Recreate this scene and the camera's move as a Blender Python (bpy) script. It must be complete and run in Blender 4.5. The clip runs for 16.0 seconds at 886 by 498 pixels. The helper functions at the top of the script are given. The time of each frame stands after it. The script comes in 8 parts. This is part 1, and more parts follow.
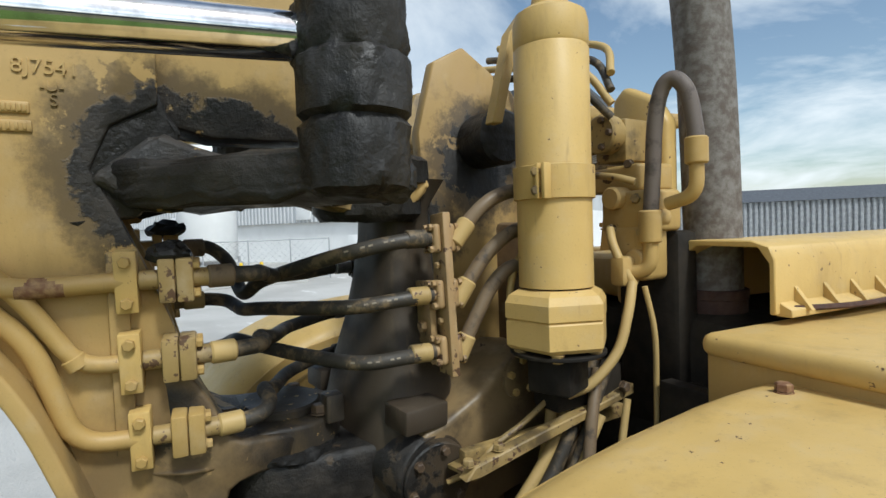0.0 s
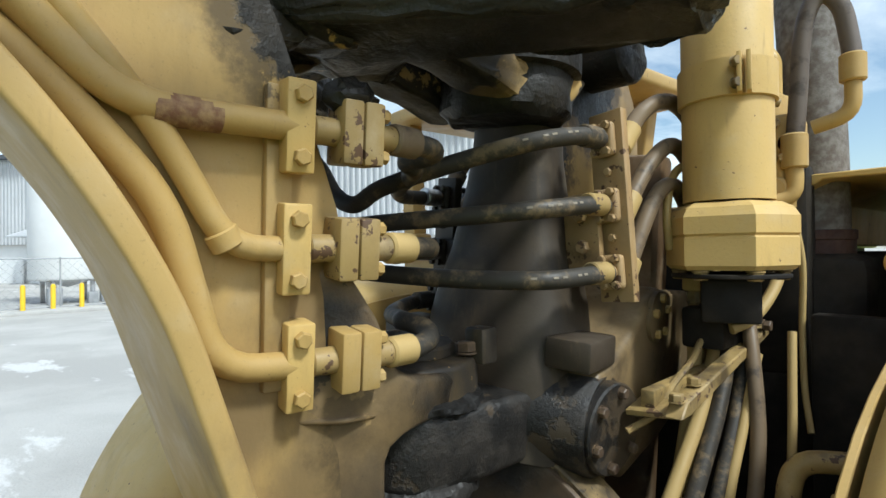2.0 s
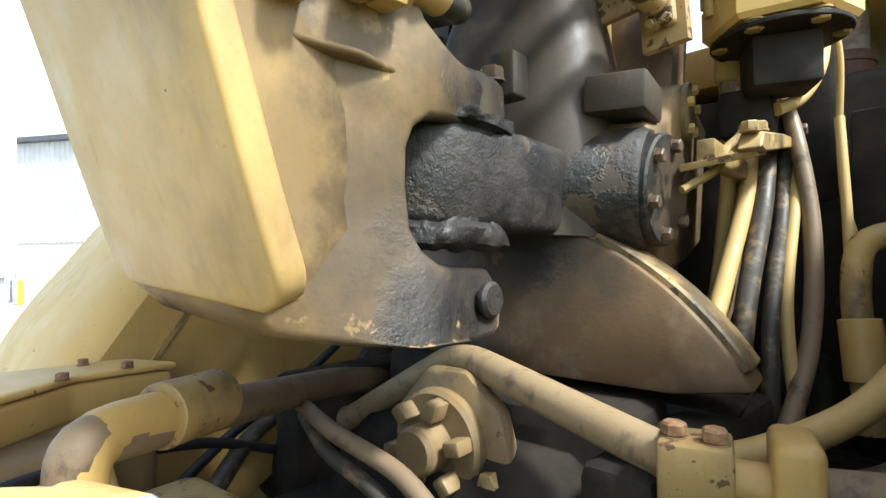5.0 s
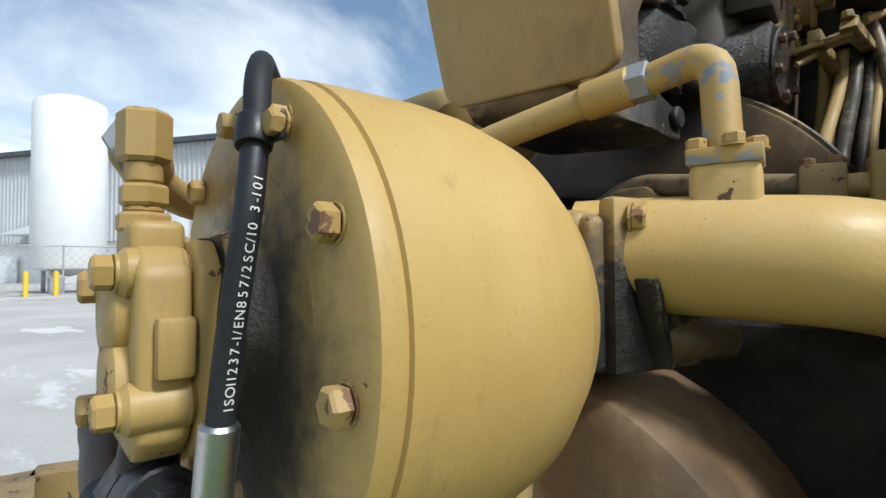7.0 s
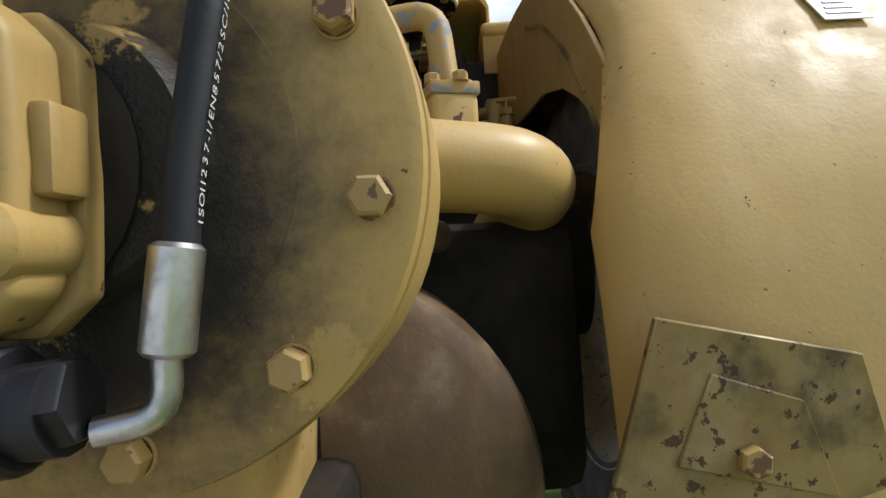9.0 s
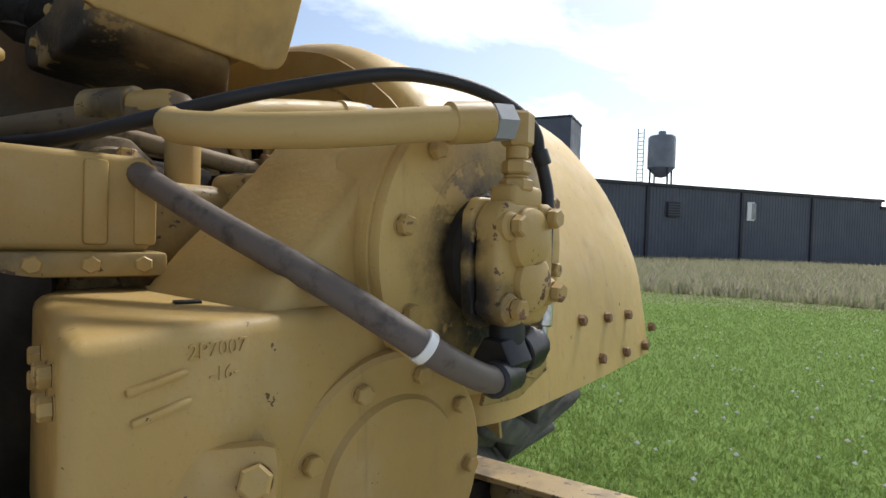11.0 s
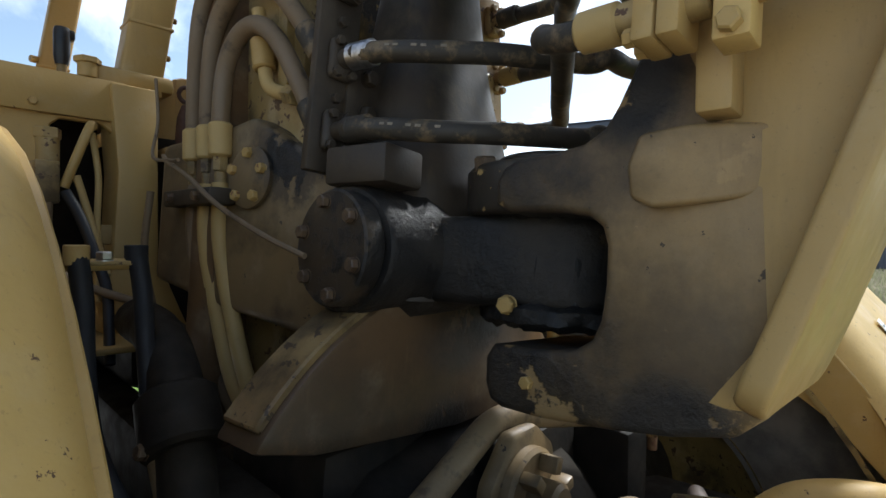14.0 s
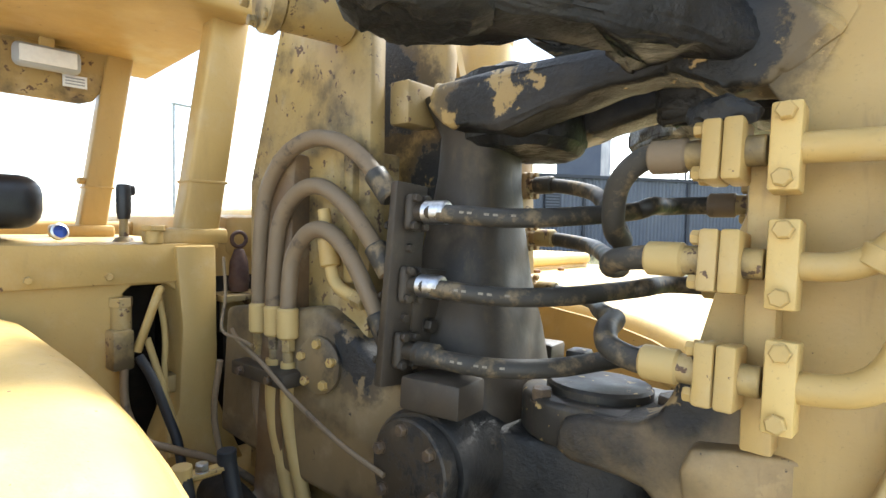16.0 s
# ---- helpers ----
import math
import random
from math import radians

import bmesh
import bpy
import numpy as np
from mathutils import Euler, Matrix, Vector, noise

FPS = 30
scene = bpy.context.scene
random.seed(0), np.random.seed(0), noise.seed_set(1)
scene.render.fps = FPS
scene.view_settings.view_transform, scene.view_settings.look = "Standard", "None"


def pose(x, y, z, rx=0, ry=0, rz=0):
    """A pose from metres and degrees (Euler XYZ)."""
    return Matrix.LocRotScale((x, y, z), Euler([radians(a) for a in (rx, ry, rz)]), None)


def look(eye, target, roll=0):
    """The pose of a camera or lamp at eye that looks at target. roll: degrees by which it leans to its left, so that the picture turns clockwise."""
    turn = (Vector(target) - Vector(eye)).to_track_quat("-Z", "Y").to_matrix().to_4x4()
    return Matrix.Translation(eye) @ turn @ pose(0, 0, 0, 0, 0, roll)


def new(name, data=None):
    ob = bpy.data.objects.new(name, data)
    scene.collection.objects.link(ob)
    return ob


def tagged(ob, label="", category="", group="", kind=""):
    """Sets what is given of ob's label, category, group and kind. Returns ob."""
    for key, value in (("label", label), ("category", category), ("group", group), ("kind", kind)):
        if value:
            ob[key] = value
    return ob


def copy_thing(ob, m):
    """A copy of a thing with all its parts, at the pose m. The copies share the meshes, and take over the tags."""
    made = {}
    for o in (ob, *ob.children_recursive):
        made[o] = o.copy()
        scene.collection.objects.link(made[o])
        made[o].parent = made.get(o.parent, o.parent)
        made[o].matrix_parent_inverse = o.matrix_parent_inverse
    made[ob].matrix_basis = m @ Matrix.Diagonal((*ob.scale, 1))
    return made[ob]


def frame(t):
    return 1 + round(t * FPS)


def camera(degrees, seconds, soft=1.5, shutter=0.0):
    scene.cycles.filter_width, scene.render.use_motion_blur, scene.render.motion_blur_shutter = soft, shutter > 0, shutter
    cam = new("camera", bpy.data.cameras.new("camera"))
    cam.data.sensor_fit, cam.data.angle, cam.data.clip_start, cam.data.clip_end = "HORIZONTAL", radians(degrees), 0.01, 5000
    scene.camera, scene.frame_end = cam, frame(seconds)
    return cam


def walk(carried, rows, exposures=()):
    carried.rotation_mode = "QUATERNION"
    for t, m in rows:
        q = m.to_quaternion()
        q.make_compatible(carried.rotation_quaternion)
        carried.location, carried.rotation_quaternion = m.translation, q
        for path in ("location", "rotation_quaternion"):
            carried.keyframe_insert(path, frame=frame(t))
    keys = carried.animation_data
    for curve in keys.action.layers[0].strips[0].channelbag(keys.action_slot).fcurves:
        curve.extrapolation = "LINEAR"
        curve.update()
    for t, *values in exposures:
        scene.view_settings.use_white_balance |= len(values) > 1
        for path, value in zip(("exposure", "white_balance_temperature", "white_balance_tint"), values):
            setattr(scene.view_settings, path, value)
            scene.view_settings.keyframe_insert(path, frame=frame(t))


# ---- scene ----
# ---------------------------------------------------------------- camera
cam = camera(80.0, 16.0)
PATH = [
    (0, (1.419, -0.721, 2.327), (-0.272, 0.343, 2.251), -1.9),
    (0.5, (1.298, -0.913, 2.319), (-0.319, 0.262, 2.242), -1.5),
    (1, (1.161, -1.055, 2.297), (-0.397, 0.197, 2.225), -1.1),
    (1.5, (1.018, -1.151, 2.231), (-0.472, 0.182, 2.171), -0.4),
    (2, (0.819, -1.073, 2.059), (-0.606, 0.331, 2.076), -0.7),
    (2.5, (0.694, -0.974, 1.943), (-0.707, 0.452, 1.993), -0.6),
    (3, (0.574, -0.918, 1.85), (-0.729, 0.596, 1.949), -0.1),
    (3.2, (0.568, -0.88, 1.785), (-0.744, 0.619, 1.962), -1.0),
    (5.3, (0.548, -1.052, 1.536), (-0.713, 0.5, 1.567), -0.9),
    (5.5, (0.553, -1.131, 1.506), (-0.713, 0.417, 1.538), -1.0),
    (6, (0.535, -1.302, 1.414), (-0.694, 0.276, 1.445), -0.3),
    (6.5, (0.579, -1.461, 1.257), (-0.73, 0.049, 1.331), -1.0),
    (7, (0.578, -1.581, 1.183), (-0.822, -0.154, 1.248), -0.3),
    (7.5, (0.581, -1.678, 1.146), (-0.611, -0.073, 1.213), 0.1),
    (8, (0.529, -1.684, 1.057), (-0.299, 0.136, 1.112), -1.2),
    (8.2, (0.499, -1.682, 1.053), (-0.155, 0.207, 1.088), -1.6),
    (10.3, (-0.256, -1.801, 1.044), (1.008, -0.251, 1.049), -1.5),
    (10.5, (-0.37, -1.78, 1.073), (1.019, -0.342, 1.048), 0.2),
    (11, (-0.627, -1.791, 1.146), (0.99, -0.615, 1.103), 1.9),
    (11.5, (-0.888, -1.769, 1.19), (0.871, -0.817, 1.139), 0.8),
    (12, (-1.083, -1.667, 1.34), (0.676, -0.716, 1.3), -1.4),
    (12.5, (-1.177, -1.423, 1.492), (0.565, -0.441, 1.439), 0.7),
    (13, (-1.146, -1.198, 1.646), (0.518, -0.089, 1.604), 1.5),
    (13.5, (-1.028, -0.969, 1.716), (0.576, 0.223, 1.664), 0.6),
    (14, (-0.892, -0.793, 1.734), (0.649, 0.481, 1.706), 0.8),
    (14.5, (-0.852, -0.715, 1.823), (0.662, 0.592, 1.801), 1.1),
    (15, (-0.92, -0.701, 1.978), (0.618, 0.575, 1.921), 0.1),
    (15.5, (-0.986, -0.709, 2.073), (0.565, 0.552, 2.027), 1.3),
    (16, (-1.07, -0.748, 2.189), (0.498, 0.49, 2.098), 1.0),
]
EXPOSURES = [(0.0, -0.3, 5950, 4.0), (1.0, -0.17, 5919, 2.8), (1.5, 0.08, 5903, 2.1), (2.5, 0.06, 5750, 0.5), (3.2, 0.38, 5700, 0.0), (5.3, 1.31, 6050, 4.0), (6.0, 0.82, 5900, 3.5), (6.5, 0.2, 5750, 4.0), (7.0, -0.1, 5900, 6.0), (8.2, -0.33, 6250, 9.2), (10.3, 0.23, 6250, 9.6), (11.5, -0.26, 6250, 9.8), (12.5, -0.72, 6250, 10.0), (13.5, -0.22, 6000, 7.0), (14.0, 0.32, 6000, 7.0), (14.5, 1.08, 6062, 6.8), (15.0, 1.41, 6175, 6.5), (16.0, 1.78, 6100, 6.0)]
walk(cam, [(t, look(eye, target, roll)) for t, eye, target, roll in PATH], EXPOSURES)

# ---------------------------------------------------------------- world and light
SUN = Vector((0.62, 0.03, 0.78)).normalized()
world = bpy.data.worlds.new("world")
scene.world = world
world.use_nodes = True
wn = world.node_tree
wn.nodes.clear()
w_out = wn.nodes.new("ShaderNodeOutputWorld")
w_bg = wn.nodes.new("ShaderNodeBackground")
w_sky = wn.nodes.new("ShaderNodeTexSky")
w_sky.sky_type = "NISHITA"
w_sky.sun_disc = False
w_sky.sun_elevation = math.asin(SUN.z)
w_sky.sun_rotation = math.atan2(SUN.x, SUN.y)
w_sky.dust_density = 1.2
w_tint = wn.nodes.new("ShaderNodeMix")
w_tint.data_type = "RGBA"
w_tint.blend_type = "MULTIPLY"
w_tint.inputs[0].default_value = 1.0
w_tint.inputs[7].default_value = (1.90, 1.76, 1.58, 1)
w_geo = wn.nodes.new("ShaderNodeTexCoord")
w_sep = wn.nodes.new("ShaderNodeSeparateXYZ")
w_den = wn.nodes.new("ShaderNodeMath")
w_den.operation = "ADD"
w_den.inputs[1].default_value = 0.16
w_div = wn.nodes.new("ShaderNodeVectorMath")
w_div.operation = "DIVIDE"
w_com = wn.nodes.new("ShaderNodeCombineXYZ")
w_com.inputs[2].default_value = 1.0
w_noise = wn.nodes.new("ShaderNodeTexNoise")
w_noise.inputs["Scale"].default_value = 0.85
w_noise.inputs["Detail"].default_value = 9
w_noise.inputs["Roughness"].default_value = 0.58
w_noise.inputs["Distortion"].default_value = 0.5
w_ramp = wn.nodes.new("ShaderNodeMapRange")
w_ramp.inputs["From Min"].default_value = 0.46
w_ramp.inputs["From Max"].default_value = 0.72
w_mix = wn.nodes.new("ShaderNodeMix")
w_mix.data_type = "RGBA"
# thin cloud shines brighter towards the sun
w_dot = wn.nodes.new("ShaderNodeVectorMath")
w_dot.operation = "DOT_PRODUCT"
w_dot.inputs[1].default_value = SUN
w_glow = wn.nodes.new("ShaderNodeMapRange")
w_glow.inputs["From Min"].default_value = 0.2
w_glow.inputs["From Max"].default_value = 1.0
w_glow.inputs["To Min"].default_value = 13.0
w_glow.inputs["To Max"].default_value = 26.0
wn.links.new(w_geo.outputs["Generated"], w_dot.inputs[0])
wn.links.new(w_dot.outputs["Value"], w_glow.inputs["Value"])
wn.links.new(w_glow.outputs[0], w_mix.inputs[7])
wn.links.new(w_geo.outputs["Generated"], w_sep.inputs[0])
wn.links.new(w_sep.outputs["Z"], w_den.inputs[0])
wn.links.new(w_den.outputs[0], w_com.inputs[0])
wn.links.new(w_den.outputs[0], w_com.inputs[1])
wn.links.new(w_geo.outputs["Generated"], w_div.inputs[0])
wn.links.new(w_com.outputs[0], w_div.inputs[1])
wn.links.new(w_div.outputs[0], w_noise.inputs["Vector"])
wn.links.new(w_noise.outputs["Fac"], w_ramp.inputs["Value"])
wn.links.new(w_ramp.outputs[0], w_mix.inputs[0])
wn.links.new(w_sky.outputs[0], w_tint.inputs[6])
wn.links.new(w_tint.outputs[2], w_mix.inputs[6])
wn.links.new(w_mix.outputs[2], w_bg.inputs[0])
w_bg.inputs[1].default_value = 0.098
wn.links.new(w_bg.outputs[0], w_out.inputs[0])

sun_data = bpy.data.lights.new("sun", "SUN")
sun_data.energy = 3.9
sun_data.angle = radians(8)
sun_data.color = (1.0, 0.975, 0.93)
sun_ob = new("sun", sun_data)
sun_ob.matrix_world = look(SUN * 50, (0, 0, 0))


# ---------------------------------------------------------------- materials
class Nodes:
    """A principled material with a few short-hands for noise, mixing and masks."""

    def __init__(self, name, rough=0.5, metal=0.0, spec=0.4):
        self.mat = bpy.data.materials.new(name)
        self.mat.use_nodes = True
        self.t = self.mat.node_tree
        self.t.nodes.clear()
        self.out = self.t.nodes.new("ShaderNodeOutputMaterial")
        self.b = self.t.nodes.new("ShaderNodeBsdfPrincipled")
        self.b.inputs["Roughness"].default_value = rough
        self.b.inputs["Metallic"].default_value = metal
        self.b.inputs["Specular IOR Level"].default_value = spec
        self.t.links.new(self.b.outputs[0], self.out.inputs[0])
        self.geo = self.t.nodes.new("ShaderNodeNewGeometry")
        self.pos = self.geo.outputs["Position"]

    def link(self, a, b):
        self.t.links.new(a, b)

    def noise(self, scale, detail=4, rough=0.55, stretch=None, offset=0.0):
        n = self.t.nodes.new("ShaderNodeTexNoise")
        n.inputs["Scale"].default_value = scale
        n.inputs["Detail"].default_value = detail
        n.inputs["Roughness"].default_value = rough
        m = self.t.nodes.new("ShaderNodeMapping")
        m.inputs["Location"].default_value = (offset, offset * 0.7, -offset)
        if stretch:
            m.inputs["Scale"].default_value = stretch
        self.link(self.pos, m.inputs[0])
        self.link(m.outputs[0], n.inputs["Vector"])
        return n.outputs["Fac"]

    def ramp(self, value, lo, hi, a=0.0, b=1.0):
        n = self.t.nodes.new("ShaderNodeMapRange")
        n.interpolation_type = "SMOOTHSTEP"
        for key, v in (("From Min", lo), ("From Max", hi), ("To Min", a), ("To Max", b)):
            n.inputs[key].default_value = v
        self.link(value, n.inputs["Value"])
        return n.outputs[0]

    def math(self, op, a, b=None, c=None):
        n = self.t.nodes.new("ShaderNodeMath")
        n.operation = op
        for k, v in enumerate((a, b, c)):
            if v is None:
                continue
            if isinstance(v, (int, float)):
                n.inputs[k].default_value = v
            else:
                self.link(v, n.inputs[k])
        return n.outputs[0]

    def mix(self, fac, a, b):
        n = self.t.nodes.new("ShaderNodeMix")
        n.data_type = "RGBA"
        for k, v in ((0, fac), (6, a), (7, b)):
            if isinstance(v, tuple):
                n.inputs[k].default_value = (*v, 1)
            elif isinstance(v, (int, float)):
                n.inputs[k].default_value = v
            else:
                self.link(v, n.inputs[k])
        return n.outputs[2]

    def colour(self, c):
        if isinstance(c, tuple):
            self.b.inputs["Base Color"].default_value = (*c, 1)
        else:
            self.link(c, self.b.inputs["Base Color"])
        return self

    def rough(self, v):
        self.link(v, self.b.inputs["Roughness"])
        return self

    def bump(self, height, strength=0.3, distance=0.004):
        n = self.t.nodes.new("ShaderNodeBump")
        n.inputs["Strength"].default_value = strength
        n.inputs["Distance"].default_value = distance
        self.link(height, n.inputs["Height"])
        self.link(n.outputs[0], self.b.inputs["Normal"])
        return self

    def near(self, spots):
        """0 inside the given balls (x, y, z, radius), rising to 1 at their rims and on."""
        best = None
        for x, y, z, r in spots:
            d = self.t.nodes.new("ShaderNodeVectorMath")
            d.operation = "DISTANCE"
            self.link(self.pos, d.inputs[0])
            d.inputs[1].default_value = (x, y, z)
            q = self.math("DIVIDE", d.outputs["Value"], r)
            best = q if best is None else self.math("MINIMUM", best, q)
        return best


GREASE = (0.012, 0.011, 0.010)
GRIME = (0.050, 0.037, 0.024)


def paint_mat(name, base, dark, chip=0.665, chip_colour=(0.10, 0.055, 0.03), dust=0.25, spots=(), film=0.0, rough=0.48, soft=False, grime=(), ragged=1.5):
    """Old sprayed machine paint: faded in patches, chipped, dusty, with grease where spots say so."""
    n = Nodes(name, rough)
    big, mid, fine = n.noise(2.3, 5), n.noise(11, 6, 0.6, offset=3.1), n.noise(140, 3, offset=1.3)
    col = n.mix(n.ramp(big, 0.35, 0.68), base, dark)
    col = n.mix(n.ramp(mid, 0.5, 0.75, 0, dust), col, (0.50, 0.41, 0.27))
    col = n.mix(n.ramp(n.noise(26, 4, 0.7, (1, 1, 0.16), 5.0), 0.60, 0.76, 0, 0.35), col, (0.20, 0.13, 0.06))
    col = n.mix(n.ramp(n.math("ADD", n.noise(38, 5, 0.62, offset=8.2), n.math("MULTIPLY", mid, 0.25)), chip + 0.17, chip + 0.185), col, chip_colour)
    col = n.mix(n.ramp(n.noise(190, 3, 0.7, offset=6.0), 0.60, 0.72, 0, 0.28), col, (0.16, 0.11, 0.055))
    col = n.mix(n.ramp(n.noise(5.5, 7, 0.7, (1.6, 1.6, 0.35), 9.0), 0.52, 0.72, 0, 0.30), col, (0.24, 0.16, 0.065))
    if film:
        col = n.mix(n.ramp(n.noise(7, 6, 0.6, offset=11), 0.62 - film, 0.86 - film, 0, 0.85), col, GRIME)
    if grime:
        g = n.math("ADD", n.near(grime), n.math("MULTIPLY", n.math("SUBTRACT", n.noise(9, 7, 0.65, (1, 1, 0.6), 4.0), 0.5), 1.7))
        col = n.mix(n.ramp(g, 0.45, 1.3, 0.78, 0.0), col, (0.16, 0.11, 0.055))
    r = n.ramp(mid, 0.3, 0.7, rough - 0.08, rough + 0.14)
    height = n.math("ADD", n.math("MULTIPLY", fine, 0.25), mid)
    if spots:
        edge = n.math("ADD", n.near(spots), n.math("MULTIPLY", n.math("SUBTRACT", n.noise(13, 8, 0.72, offset=2.0), 0.5), ragged))
        worn = n.ramp(n.noise(8.5, 6, 0.66, offset=21), 0.585, 0.625, 1.0, 0.12)
        film_m = n.math("MULTIPLY", worn, n.ramp(edge, 0.6 if soft else 1.02, 1.5 if soft else 1.38, 0.9 if soft else 0.8, 0.0))
        thick = n.math("MULTIPLY", worn, n.ramp(edge, 0.45 if soft else 0.86, 0.85 if soft else 0.94, 1.0, 0.0))
        col = n.mix(film_m, col, GRIME)
        col = n.mix(thick, col, n.mix(n.ramp(mid, 0.4, 0.7), GREASE, (0.035, 0.029, 0.023)))
        height = n.math("ADD", height, n.math("MULTIPLY", thick, n.math("MULTIPLY", n.noise(60, 5, 0.7), 5.0)))
    n.colour(col).rough(r).bump(height, 0.35, 0.0035)
    return n.mat


# one yellow paint: shade darkens YEL's colour, sunlight is kept in the paler copy
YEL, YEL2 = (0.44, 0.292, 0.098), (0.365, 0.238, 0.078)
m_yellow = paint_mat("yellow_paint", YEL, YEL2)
m_yellow_lit = paint_mat("yellow_paint_lit", (0.56, 0.382, 0.132), (0.48, 0.32, 0.104), chip=0.645)
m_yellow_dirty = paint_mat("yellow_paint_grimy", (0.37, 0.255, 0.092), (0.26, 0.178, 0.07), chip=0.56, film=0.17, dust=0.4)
m_neck = paint_mat("gooseneck_paint", (0.455, 0.305, 0.112), (0.375, 0.248, 0.09), chip=0.70, spots=(
    (0.13, -0.60, 2.47, 0.20), (-0.2, -0.50, 2.50, 0.17), (0.05, -0.48, 2.54, 0.13), (0.0, -0.25, 2.53, 0.10), (0.12, -0.44, 2.44, 0.20), (-0.2, -0.30, 2.48, 0.30),
    (-0.04, -0.33, 1.80, 0.27), (-0.04, -0.36, 1.55, 0.25), (-0.2, -0.56, 1.95, 0.045), (-0.2, -0.50, 1.92, 0.07), (0.12, -0.53, 1.90, 0.05), (-0.1, -0.2, 2.42, 0.2)),
    grime=((0.11, -0.60, 1.68, 0.17), (0.11, -0.60, 1.94, 0.15), (0.11, -0.74, 1.82, 0.10), (0.11, -0.62, 1.80, 0.09)), ragged=0.9)
m_fork = paint_mat("fork_paint", (0.38, 0.255, 0.110), (0.28, 0.182, 0.082), chip=0.63, chip_colour=(0.06, 0.045, 0.03), spots=((-0.05, -0.40, 1.64, 0.22), (-0.05, -0.36, 1.84, 0.27), (-0.05, -0.36, 1.50, 0.34), (-0.2, -0.53, 1.94, 0.11), (-0.2, -0.60, 1.50, 0.11), (0.08, -0.62, 1.93, 0.10), (0.1, -0.50, 1.50, 0.10)),
                   soft=True, ragged=0.7, grime=((0.10, -0.60, 1.62, 0.14), (-0.22, -0.62, 1.60, 0.10), (0.1, -0.66, 1.80, 0.10)))
m_prong = paint_mat("greasy_prong_paint", (0.045, 0.036, 0.026), (0.022, 0.019, 0.016), chip=0.60, chip_colour=(0.46, 0.31, 0.12), dust=0.05)
m_hitch = paint_mat("hitch_paint", (0.10, 0.066, 0.034), (0.05, 0.036, 0.023), chip=0.7, spots=(
    (-0.03, -0.30, 1.68, 0.42), (-0.03, -0.05, 1.70, 0.22), (0.0, -0.30, 2.45, 0.35), (0.0, 0.0, 2.6, 0.3)), film=0.3)
m_post = paint_mat("post_paint", (0.050, 0.036, 0.023), (0.020, 0.016, 0.012), chip=0.8, dust=0.1, film=0.25, rough=0.55)
m_disc = paint_mat("crosshead_paint", (0.165, 0.098, 0.045), (0.10, 0.060, 0.030), chip=0.66, film=0.14, ragged=0.7, soft=True, spots=((0.05, -0.20, 1.62, 0.17), (-0.35, 0.0, 1.35, 0.2), (-0.1, -0.14, 1.33, 0.12)))


def grease_mat():
    n = Nodes("caked_grease", 0.42, 0.0, 0.30)
    a, b = n.noise(11, 7, 0.62), n.noise(6, 4, offset=4)
    n.colour(n.mix(n.ramp(b, 0.4, 0.7), GREASE, (0.030, 0.027, 0.024)))
    n.rough(n.ramp(a, 0.3, 0.7, 0.30, 0.72))
    n.bump(n.math("ADD", a, n.math("MULTIPLY", n.noise(48, 4, 0.6, offset=2), 0.28)), 0.8, 0.016)
    return n.mat


m_grease = grease_mat()


def hose_mat(name, base, worn, amount):
    n = Nodes(name, 0.6)
    a = n.noise(20, 6, 0.65, offset=2)
    n.colour(n.mix(n.ramp(a, amount, amount + 0.16), base, worn))
    n.rough(n.ramp(n.noise(9), 0.3, 0.7, 0.45, 0.75)).bump(n.noise(160, 3), 0.25, 0.0015)
    return n.mat


m_hose = hose_mat("black_rubber_hose", (0.040, 0.034, 0.026), (0.16, 0.115, 0.062), 0.49)
m_hose_y = hose_mat("overpainted_hose", (0.43, 0.30, 0.115), (0.24, 0.165, 0.075), 0.64)
m_hose_b = hose_mat("dusty_brown_hose", (0.17, 0.12, 0.07), (0.07, 0.052, 0.036), 0.54)
m_hose_grey = hose_mat("dusty_grey_hose", (0.125, 0.10, 0.085), (0.065, 0.052, 0.045), 0.5)
m_hose_new = hose_mat("new_black_hose", (0.014, 0.015, 0.018), (0.05, 0.045, 0.04), 0.70)


def metal_mat(name, base, rough, scale=60, spot=None):
    n = Nodes(name, rough, 1.0)
    a = n.noise(scale, 4)
    c = n.mix(n.ramp(a, 0.4, 0.7), base, tuple(v * 0.7 for v in base))
    if spot:
        c = n.mix(n.ramp(n.noise(30, 6, 0.7, offset=5), 0.58, 0.62), c, spot)
    n.colour(c).rough(n.ramp(a, 0.3, 0.7, rough * 0.8, rough * 1.3))
    return n.mat


m_chrome = metal_mat("chrome_rod", (0.78, 0.78, 0.79), 0.07, 25)
m_zinc = metal_mat("zinc_plated_steel", (0.62, 0.62, 0.63), 0.36, 80)
m_steel = metal_mat("bare_steel", (0.42, 0.41, 0.40), 0.45, 60, (0.16, 0.10, 0.06))


def plain(name, base, rough=0.6, other=None, scale=12, bump=0.2, spec=0.4):
    n = Nodes(name, rough, 0.0, spec)
    a = n.noise(scale, 5, 0.6)
    n.colour(n.mix(n.ramp(a, 0.35, 0.7), base, other or tuple(v * 0.72 for v in base)))
    n.rough(n.ramp(n.noise(scale * 2.3, 4, offset=3), 0.3, 0.7, rough * 0.85, min(1, rough * 1.2))).bump(n.noise(scale * 8, 4), bump, 0.003)
    return n.mat


